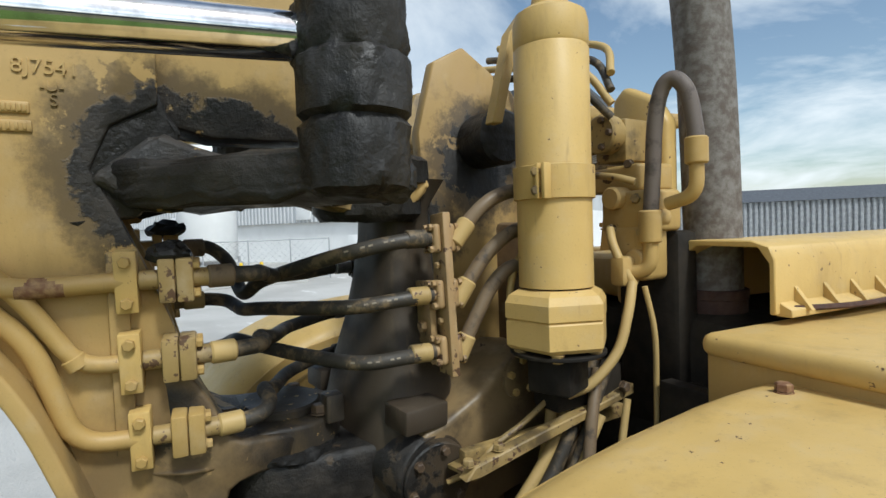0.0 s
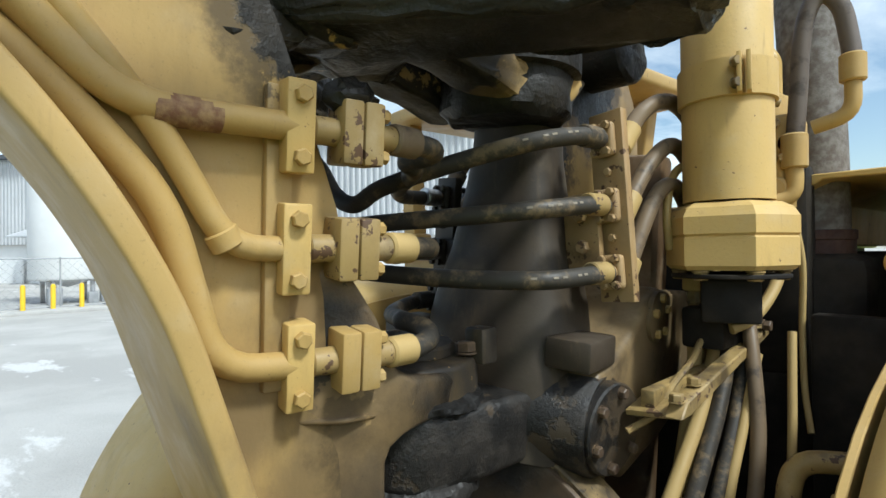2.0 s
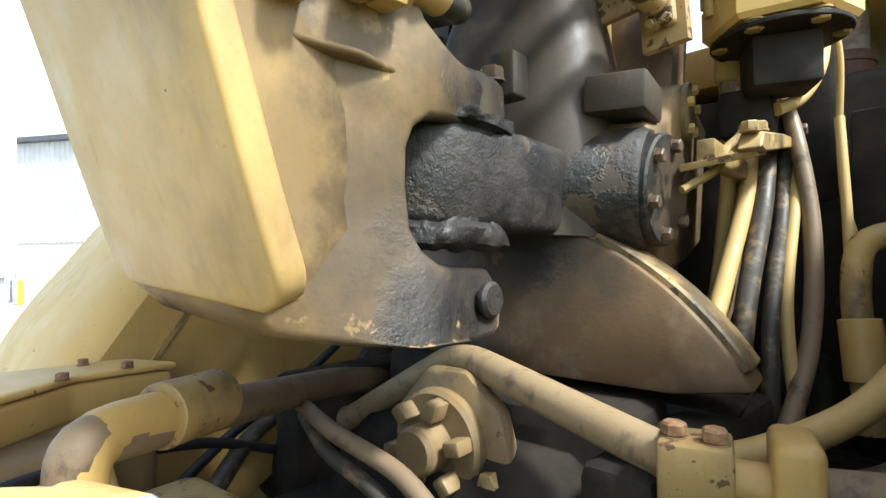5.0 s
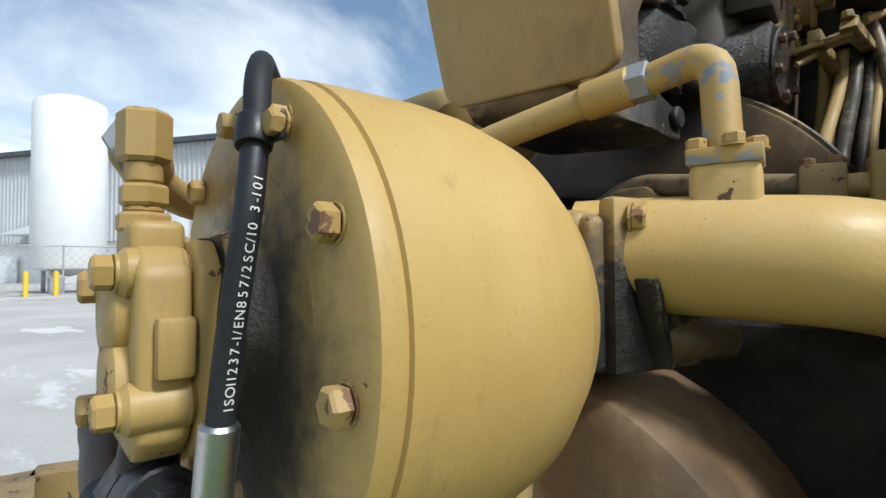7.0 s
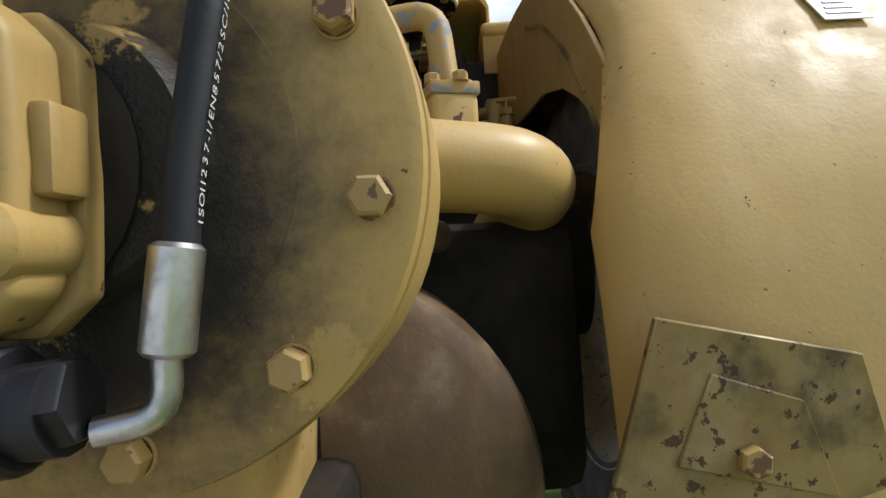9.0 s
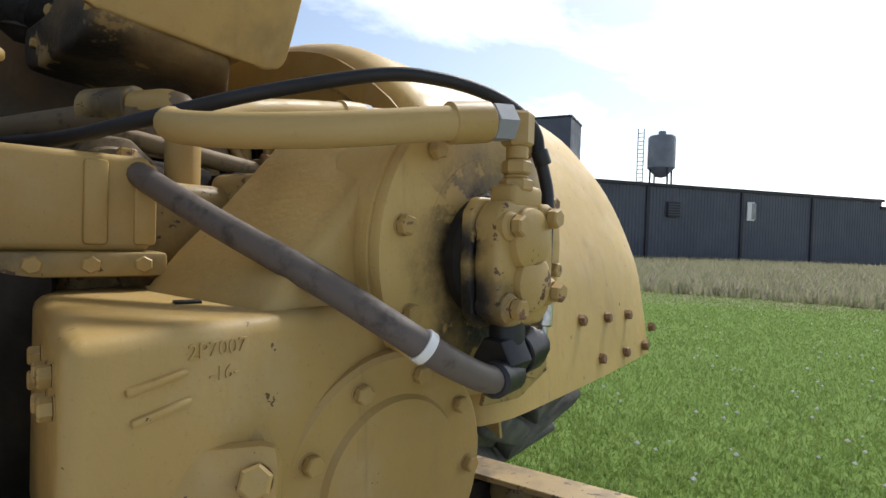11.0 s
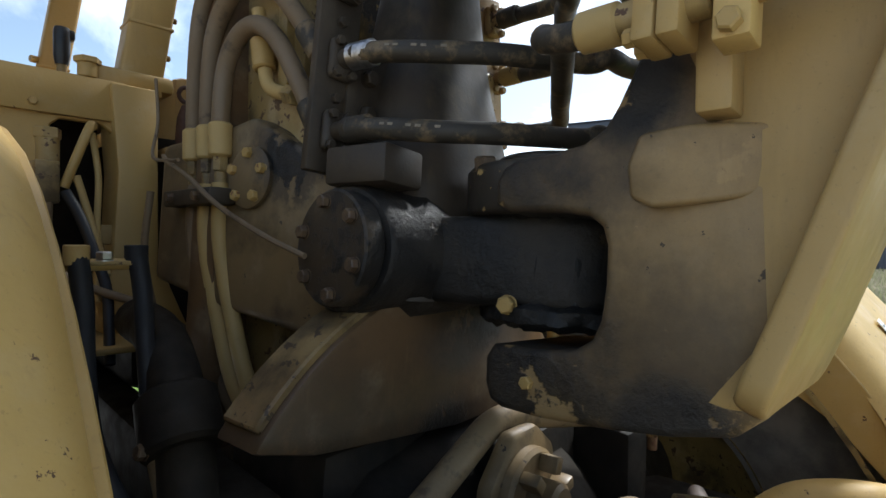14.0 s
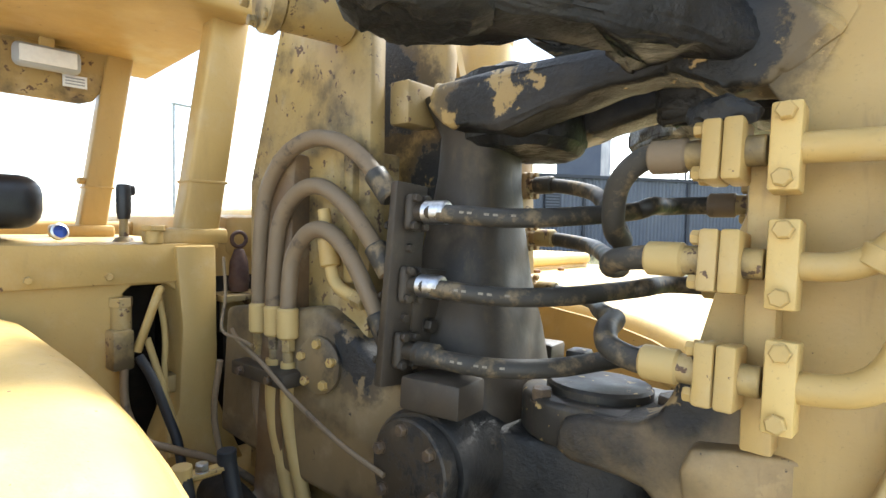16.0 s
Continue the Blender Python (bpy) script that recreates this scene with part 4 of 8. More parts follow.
def build_transmission():
    t = thing("transmission", (0.0, -1.0, 0.6), "yellow painted transmission housing with bell-shaped converter cover", "transmission")
    b = bmesh.new()
    lathe(b, FC, FC + Vector((0, 1, 0)), [(0.0, 0.0), (0.218, 0.0), (0.228, 0.004), (0.230, 0.010), (0.230, 0.021), (0.2275, 0.0225), (0.2275, 0.0250), (0.2315, 0.0265), (0.2325, 0.05), (0.233, 0.13), (0.229, 0.18), (0.216, 0.24), (0.190, 0.29), (0.15, 0.325), (0.10, 0.345), (0.0, 0.355)], 72)
    cv = part("converter_cover", b, m_converter, t, "bell-shaped yellow cover with thin seam")
    t0, t = t, thing("converter_end", FC, "round yellow end plate with ring of bolts and oil stain", "end plate")
    b = bmesh.new()
    lathe(b, FC + Vector((0, 0.002, 0)), FC + Vector((0, -1, 0)), [(0.150, -0.002), (0.146, 0.003), (0.11, 0.004), (0.095, 0.008), (0.085, 0.03), (0.0, 0.03)], 48)
    part("end_plate", b, m_converter, t, "round plate with black oil stain")
    for k in range(10):
        a = radians(62 + 36 * k)
        p = FC + Vector((0.196 * math.cos(a), 0.0, 0.196 * math.sin(a)))
        bolt(t, p, (0, -1, 0), 0.025, m_boltyel)
    raised_text(t, "1709", None, pose(FC.x + 0.03, FC.y + 0.001, 0.978, 90, 0, 0), 0.024, 0.002, m_yellow)
    seat_in_place(t, -6)
    t.matrix_basis = pose(-0.011, 0.004, 0.015) @ t.matrix_basis
    t = t0
    under_fix = pose(FC.x, FC.y, 0, 0, 0, -6) @ pose(-FC.x, -FC.y, 0)
    cv.matrix_basis = under_fix
    # left gear casing
    b = bmesh.new()
    prism(b, [(-0.255, 1.035), (-0.20, 1.10), (-0.12, 1.18), (0.0, 1.318), (0.12, 1.326), (0.16, 1.29), (0.20, 1.0), (0.18, 0.66), (-0.22, 0.60), (-0.255, 0.78)], "y", -1.285, -0.98, 0.02, 3)
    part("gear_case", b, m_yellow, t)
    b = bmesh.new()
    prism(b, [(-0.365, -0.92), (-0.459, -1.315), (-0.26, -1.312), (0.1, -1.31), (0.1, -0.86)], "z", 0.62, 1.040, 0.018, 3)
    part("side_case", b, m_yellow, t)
    # flat dark slip on the casting: the shade in a hole as colour
    b = bmesh.new()
    box(b, (-0.275, -1.16, 1.041), (0.03, 0.022, 0.004), rot=(0, 0, -20), bevel=0)
    part("drain_slot", b, m_dark, t)
    # cast letters and ribs on the back face, bolts on the slanted side
    raised_text(t, "2P7007", None, pose(-0.325, -1.3139, 1.008, 90, 0, 0.9), 0.021, 0.0012, m_yellow)
    raised_text(t, "-16-", None, pose(-0.318, -1.3138, 0.983, 90, 0, 0.9), 0.020, 0.0012, m_yellow)
    for x, z in ((-0.384, 0.993), (-0.379, 0.965)):
        b = bmesh.new()
        box(b, (x, -1.314, z), (0.055, 0.010, 0.008), rot=(0, -10, 0), bevel=0.003)
        part("casting_rib", b, m_yellow, t)
    for y, z in ((-1.141, 0.996), (-1.142, 0.971), (-1.212, 0.994), (-1.213, 0.966), (-1.268, 1.003), (-1.282, 0.979)):
        bolt(t, (-0.365 + 0.238 * (y + 0.92), y, z), (-1, 0.238, 0), 0.018, m_boltyel)
    # round lower cover facing back
    cc = Vector((-0.075, -1.315, 0.80))
    cw = Vector((-0.16, -1, 0.0)).normalized()
    b = bmesh.new()
    lathe(b, cc, cc + cw, [(0, -0.06), (0.175, -0.06), (0.175, 0.016), (0.168, 0.022), (0.118, 0.022), (0.112, 0.030), (0.0, 0.032)], 56)
    cov = part("round_cover", b, m_yellow, t)
    s = cw.cross(Vector((0, 0, 1)))
    for k in range(9):
        a = radians(25 + 40 * k)
        bolt(cov, cc + cw * 0.022 + (s * math.cos(a) + Vector((0, 0, 1)) * math.sin(a)) * 0.145, cw, 0.022, m_yellow)
    # lower front drain cover
    c2 = Vector((-0.32, -1.27, 0.865))
    w2 = Vector((-0.55, -0.75, 0.35)).normalized()
    b = bmesh.new()
    cyl(b, c2 - w2 * 0.05, c2 + w2 * 0.03, 0.085, seg=32, bevel=0.008)
    box(b, None, (0.17, 0.075, 0.05), bevel=0.02, m=frame_to(c2 + w2 * 0.04, c2 + w2))
    d = part("drain_cover", b, m_yellow, t)
    for k in (-1, 1):
        bolt(d, c2 + w2 * 0.064 + Vector((0.75, -0.55, 0)).normalized() * 0.06 * k, w2, 0.030, m_boltyel)
    # upper valve block behind
    b = bmesh.new()
    box(b, (-0.355, -0.815, 1.165), (0.31, 0.27, 0.14), rot=(0, 0, -14), bevel=0.012, seg=3)
    vb = part("valve_body", b, m_yellow, t)
    for x, y in ((-0.305, -0.965), (-0.245, -0.978), (-0.42, -0.935)):
        b = bmesh.new()
        box(b, (x, y, 1.165), (0.03, 0.018, 0.12), rot=(0, 0, -14), bevel=0.006)
        part("casting_rib", b, m_yellow, vb)
    b = bmesh.new()
    box(b, (-0.355, -0.82, 1.078), (0.345, 0.30, 0.035), rot=(0, 0, -14), bevel=0.006)
    part("mounting_flange", b, m_yellow_dirty, t)
    for k in range(5):
        bolt(t, (-0.50 + 0.062 * k, -0.928 - 0.0155 * k, 1.078), (-0.24, -1, 0), 0.022, m_boltyel)
    for x, y in ((-0.42, -0.90), (-0.25, -0.93), (-0.27, -0.74)):
        bolt(t, (x, y, 1.234), (0, 0, 1), 0.024, m_boltyel)
    b = bmesh.new()
    box(b, (-0.16, -0.74, 1.10), (0.34, 0.36, 0.22), bevel=0.03, seg=3)
    box(b, (0.10, -0.95, 1.16), (0.34, 0.22, 0.15), rot=(0, 0, 6), bevel=0.02, seg=3)
    part("upper_case", b, m_yellow_dirty, t)
    # cover box with a trapezoid lid
    poly = [(-0.705, -0.532), (-0.575, -0.486), (-0.59, -0.665), (-0.40, -0.935), (-0.405, -0.955), (-0.455, -0.984), (-0.80, -1.032), (-0.818, -1.018)]
    b = bmesh.new()
    cxp, cyp = -0.60, -0.80
    prism(b, [(x * 0.97 + cxp * 0.03, y * 0.98 + cyp * 0.02) for x, y in poly], "z", 1.262, 1.335, 0.012, 3)
    part("screen_housing", b, m_yellow, t)
    # shade under the lid is put into the column's darker paint
    b = bmesh.new()
    prism(b, [(-0.60, -0.55), (-0.43, -0.58), (-0.412, -0.895), (-0.50, -0.932), (-0.66, -0.928), (-0.695, -0.86)], "z", 0.70, 1.268, 0.03, 3)
    part("screen_column", b, m_bearing, t)
    for x, y in ((-0.55, -0.93), (-0.46, -0.92), (-0.64, -0.925)):
        b = bmesh.new()
        cyl(b, (x, y, 0.85), (x, y, 1.264), 0.018, seg=14)
        part("column_rib", b, m_bearing, t)
    b = bmesh.new()
    prism(b, poly, "z", 1.336, 1.350, 0.005, 2)
    lid = part("lid", b, m_yellow_lit, t, "flat lid held by small bolts")
    for x, y in ((-0.695, -0.62), (-0.592, -0.575), (-0.733, -0.79), (-0.567, -0.69), (-0.428, -0.858), (-0.585, -0.955), (-0.772, -0.985)):
        bolt(lid, (x, y, 1.350), (0, 0, 1), 0.019, m_chiprust)
    # lower sump and side box, near-black: shade under the case is in their colour
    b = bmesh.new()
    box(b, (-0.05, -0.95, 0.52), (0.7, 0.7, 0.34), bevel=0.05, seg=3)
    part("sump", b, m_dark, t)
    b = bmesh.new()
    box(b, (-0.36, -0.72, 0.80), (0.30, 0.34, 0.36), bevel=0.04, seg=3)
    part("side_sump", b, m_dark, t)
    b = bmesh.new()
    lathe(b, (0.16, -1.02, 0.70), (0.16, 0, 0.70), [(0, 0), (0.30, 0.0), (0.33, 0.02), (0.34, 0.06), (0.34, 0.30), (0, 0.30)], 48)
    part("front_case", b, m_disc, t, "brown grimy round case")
    # plain dark box, added to block the bright gap towards the right fender
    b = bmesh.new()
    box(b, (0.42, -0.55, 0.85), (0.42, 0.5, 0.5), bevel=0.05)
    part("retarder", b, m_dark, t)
    return t


trans = build_transmission()
trans.matrix_basis = pose(-0.011, 0.004, 0.015) @ trans.matrix_basis


def build_filter():
    t = thing("oil_filter", (-0.66, -1.09, 0.62), "yellow oil filter canister with bolted round lid", "filter")
    c = Vector((-0.69, -1.11, 0.035))
    b = bmesh.new()
    lathe(b, c + Vector((0, 0, 0.62)), c + Vector((0, 0, 2)), [(0, 0), (0.092, 0), (0.097, 0.01), (0.097, 0.10), (0.084, 0.13), (0.084, 0.50), (0.089, 0.54), (0.093, 0.570), (0, 0.570)], 40)
    part("canister", b, m_yellow, t)
    b = bmesh.new()
    lathe(b, c + Vector((0, 0, 1.192)), c + Vector((0, 0, 2)), [(0, 0), (0.095, 0), (0.098, 0.004), (0.098, 0.014), (0.093, 0.019), (0, 0.021)], 40)
    lid = part("lid", b, m_yellow_lit, t)
    for k in range(6):
        a = radians(10 + 60 * k)
        bolt(lid, c + Vector((0.077 * math.cos(a), 0.077 * math.sin(a), 1.212)), (0, 0, 1), 0.020, m_chiprust)
    bolt(lid, c + Vector((0.0, 0.01, 1.212)), (0, 0, 1), 0.024, m_yellow)
    for z in (1.09, 0.80):
        b = bmesh.new()
        cyl(b, c + Vector((0.02, 0.0, z)), c + Vector((0.15, 0.06, z)), 0.04, seg=20, bevel=0.012)
        lathe(b, c + Vector((0.07, 0.02, z)), c + Vector((0.15, 0.05, z)), [(0, 0), (0.045, 0), (0.05, 0.02), (0.045, 0.04), (0, 0.04)], 20)
        part("port", b, m_yellow, t)
    for k in range(6):
        b = bmesh.new()
        a = radians(10 + 60 * k)
        cyl(b, c + Vector((0.070 * math.cos(a), 0.070 * math.sin(a), 1.085)), c + Vector((0.077 * math.cos(a), 0.077 * math.sin(a), 1.19)), 0.012, 0.0225, seg=14)
        part("boss", b, m_yellow, t)
    return t


build_filter()


m_pump = paint_mat("pump_paint", (0.46, 0.312, 0.106), (0.38, 0.253, 0.082), chip=0.60, spots=((0.0, -1.40, 1.06, 0.045), (0.05, -1.42, 0.985, 0.05), (0.0, -1.39, 1.14, 0.03)), soft=True)


def build_pump():
    t = thing("gear_pump", (0.06, -1.400, 1.0), "small yellow hydraulic gear pump bolted on the transmission", "pump")
    b = bmesh.new()
    lathe(b, (0.07, -1.372, 1.10), (0.07, -2, 1.10), [(0, 0), (0.092, 0), (0.092, 0.016), (0.075, 0.022), (0.0, 0.022)], 36)
    part("adaptor", b, m_dark, t, "oil-black adaptor ring")
    shape = [(0.0, 1.02), (0.022, 1.0), (0.115, 0.998), (0.14, 1.02), (0.144, 1.09), (0.140, 1.165), (0.118, 1.188), (0.012, 1.186), (-0.006, 1.165), (-0.01, 1.09)]
    b = bmesh.new()
    prism(b, shape, "y", -1.408, -1.388, 0.005, 2)
    part("body", b, m_pump, t)
    b = bmesh.new()
    prism(b, [(x * 0.94 + 0.004, z * 0.94 + 0.0657) for x, z in shape], "y", -1.452, -1.410, 0.008, 3)
    box(b, (0.066, -1.43, 1.188), (0.075, 0.044, 0.034), bevel=0.008, seg=3)
    part("end_cover", b, m_pump, t)
    # waisted rear face: two gear bores with a web between
    b = bmesh.new()
    lathe(b, (0.066, -1.450, 1.128), (0.066, -2, 1.128), [(0, 0), (0.046, 0), (0.044, 0.012), (0.036, 0.017), (0, 0.017)], 28)
    lathe(b, (0.076, -1.450, 1.066), (0.076, -2, 1.066), [(0, 0), (0.042, 0), (0.040, 0.012), (0.032, 0.017), (0, 0.017)], 28)
    part("gear_bore", b, m_pump, t)
    for x, z in ((0.018, 1.146), (0.106, 1.160), (0.124, 1.052), (0.022, 1.034)):
        b = bmesh.new()
        cyl(b, (x, -1.406, z), (x, -1.462, z), 0.021, seg=18, bevel=0.006)
        part("bolt_boss", b, m_pump, t)
        bolt(t, (x, -1.462, z), (0, -1, 0), 0.026, m_boltyel)
    for z in (1.10,):
        b = bmesh.new()
        box(b, (0.142, -1.425, z), (0.016, 0.03, 0.05), bevel=0.005)
        part("side_pad", b, m_yellow, t)
    # stacked fitting on top
    o = Vector((0.058, -1.434, 1.196))
    for h0, h1, r, seg in ((0.0, 0.018, 0.024, 6), (0.018, 0.024, 0.017, 18), (0.024, 0.044, 0.0215, 6), (0.044, 0.066, 0.016, 18)):
        b = bmesh.new()
        cyl(b, o + Vector((0, 0, h0)), o + Vector((0, 0, h1)), r, seg=seg, bevel=0.003)
        part("fitting_nut", b, m_yellow, t)
    b = bmesh.new()
    cyl(b, o + Vector((0, 0, 0.064)), o + Vector((0, 0, 0.112)), 0.0235, seg=6, bevel=0.004, turn=0.2)
    part("elbow_block", b, m_yellow, t, "", 25)
    # lower black outlet and fittings
    b = bmesh.new()
    pipe(b, [(0.06, -1.425, 1.01), (0.055, -1.43, 0.958), (0.14, -1.425, 0.965)], 0.026, 0.03)
    cyl(b, (0.02, -1.43, 0.958), (0.07, -1.432, 0.96), 0.034, seg=6)
    cyl(b, (0.075, -1.43, 0.96), (0.118, -1.426, 0.965), 0.033, seg=20)
    cyl(b, (0.118, -1.426, 0.965), (0.148, -1.422, 0.968), 0.025, seg=6)
    lumpy(b, 0.002, 40, 3.0)
    part("outlet_fitting", b, m_black, t, "oily black outlet fitting")
    seat_in_place(t, -6)
    t.matrix_basis = pose(-0.007, 0, 0.019) @ t.matrix_basis
    return t


build_pump()


def new_hose():
    t = thing("pressure_hose", (0.17, -1.41, 0.96), "new black hydraulic hose with white print and crimped steel end", "hose")
    pts = [(0.182, -1.415, 1.06), (0.186, -1.412, 1.11), (0.195, -1.408, 1.17), (0.202, -1.403, 1.23), (0.190, -1.392, 1.29), (0.182, -1.387, 1.326), (0.158, -1.373, 1.352), (0.108, -1.345, 1.377), (0.035, -1.298, 1.391), (-0.04, -1.237, 1.388), (-0.16, -1.12, 1.349), (-0.26, -1.0, 1.305), (-0.335, -0.875, 1.272), (-0.44, -0.70, 1.25), (-0.52, -0.45, 1.2), (-0.54, -0.2, 1.1)]
    b = bmesh.new()
    hose(b, pts, 0.0108, 14, 8)
    h = part("hose", b, m_hose_new, t)
    b = bmesh.new()
    cyl(b, (0.174, -1.417, 1.005), (0.182, -1.415, 1.068), 0.0150, seg=20, bevel=0.003)
    part("ferrule", b, m_zinc, t, "bright crimped steel ferrule")
    b = bmesh.new()
    pipe(b, [(0.174, -1.417, 1.008), (0.173, -1.418, 0.972), (0.138, -1.424, 0.968)], 0.0085, 0.02, 12)
    part("elbow", b, m_zinc, t)
    b = bmesh.new()
    lathe(b, (0.196, -1.397, 1.274), (0.184, -1.389, 1.31), [(0, 0), (0.0135, 0), (0.0145, 0.002), (0.0145, 0.024), (0.0135, 0.026), (0, 0.026)], 18)
    box(b, (0.205, -1.384, 1.29), (0.03, 0.006, 0.022), bevel=0.002)
    part("clip", b, m_black, t, "black clip under a flange bolt")
    bolt(t, (0.212, -1.382, 1.292), (0, -1, 0), 0.019, m_boltyel)
    path = spline(pts, 8)
    line = "ISO11237-1/EN857/2SC/10 3-101"
    # printed letters along the hose, each laid on the rubber
    dist = 0.018
    total = [0.0]
    for p, q in zip(path, path[1:]):
        total.append(total[-1] + (q - p).length)

    def along(d):
        for i in range(len(path) - 1):
            if total[i + 1] >= d:
                f = (d - total[i]) / (total[i + 1] - total[i])
                return path[i].lerp(path[i + 1], f), (path[i + 1] - path[i]).normalized()
        return path[-1], (path[-1] - path[-2]).normalized()

    wide = {"1": 0.6, "-": 0.62, "/": 0.6, "I": 0.55, " ": 0.6}
    size = 0.0105
    b_all = bmesh.new()
    for ch in line:
        w = 0.0068 * wide.get(ch, 1.1)
        p, d = along(dist + w * 0.5)
        face = Vector((1.0, 0.02, 0))
        out = (face - d * d.dot(face)).normalized()
        rot = Matrix((d, out.cross(d), out)).transposed().to_4x4()
        if ch != " ":
            cu = bpy.data.curves.new("letter", "FONT")
            cu.body, cu.size, cu.align_x, cu.align_y = ch, size, "CENTER", "CENTER"
            tmp = bpy.data.objects.new("scratch_text", cu)
            scene.collection.objects.link(tmp)
            me = bpy.data.meshes.new_from_object(tmp.evaluated_get(bpy.context.evaluated_depsgraph_get()))
            bpy.data.objects.remove(tmp)
            bm2 = bmesh.new()
            bm2.from_mesh(me)
            bmesh.ops.transform(bm2, matrix=Matrix.Translation(p + out * 0.0112) @ rot, verts=bm2.verts)
            merge(b_all, bm2)
        dist += w
    ob = mesh_ob("print", b_all, m_print, 0, False)
    under(ob, h)


new_hose()


def simple_hose(name, label, pts, r, mat, res=6, seg=12, ends=None, category="hose", group=""):
    t = thing(name, pts[0], label, category, group)
    b = bmesh.new()
    path = spline(pts, res)
    sweep(b, path, r, seg)
    part("tube", b, mat, t)
    for k, em in (ends or {}).items():
        a, c = (path[0], path[min(3, len(path) - 1)]) if k == 0 else (path[-1], path[max(-4, -len(path))])
        d = (c - a).normalized()
        b = bmesh.new()
        cyl(b, a - d * 0.004, a + d * r * 3.6, r * 1.32, seg=16, bevel=r * 0.25)
        part("ferrule", b, em, t)
    return t


def bent_pipe(name, label, pts, r, mat, bend=0.05, seg=16, category="pipe"):
    t = thing(name, pts[0], label, category)
    b = bmesh.new()
    pipe(b, pts, r, bend, seg)
    part("tube", b, mat, t)
    return t


# thick overpainted hose from the outlet elbow round to the pump
def pump_supply():
    t = thing("supply_hose", (0.04, -1.43, 1.29), "thick yellow overpainted hose looping from outlet elbow to pump", "hose")
    b = bmesh.new()
    hose(b, [(0.25, -0.889, 1.428), (0.16, -0.897, 1.413), (0.03, -0.92, 1.385), (-0.10, -0.94, 1.352), (-0.205, -0.985, 1.316), (-0.265, -1.07, 1.286), (-0.260, -1.18, 1.270), (-0.19, -1.30, 1.272), (-0.09, -1.385, 1.290), (-0.02, -1.416, 1.303)], 0.0225, 16, 7)
    part("tube", b, m_hose_y, t)
    b = bmesh.new()
    cyl(b, (0.265, -0.888, 1.429), (0.192, -0.893, 1.419), 0.0275, seg=20, bevel=0.004)
    part("ferrule", b, m_yellow, t)
    b = bmesh.new()
    cyl(b, (-0.076, -1.390, 1.293), (-0.018, -1.417, 1.303), 0.0275, seg=20, bevel=0.004)
    part("ferrule", b, m_yellow, t)
    b = bmesh.new()
    cyl(b, (-0.018, -1.417, 1.303), (0.014, -1.430, 1.306), 0.0265, seg=6)
    part("nut", b, m_bluepaint, t, "worn bare swivel nut")
    b = bmesh.new()
    cyl(b, (0.262, -0.888, 1.429), (0.290, -0.888, 1.430), 0.0275, seg=6)
    part("nut", b, m_bluepaint, t, "worn bare swivel nut")
    b = bmesh.new()
    pipe(b, [(0.285, -0.888, 1.430), (0.372, -0.893, 1.443), (0.384, -0.912, 1.30)], 0.0215, 0.075, 18)
    part("elbow", b, paint_mat("chipped_elbow_paint", YEL, YEL2, chip=0.535, chip_colour=(0.23, 0.25, 0.29)), t, "painted elbow chipped to blue-grey metal")


pump_supply()


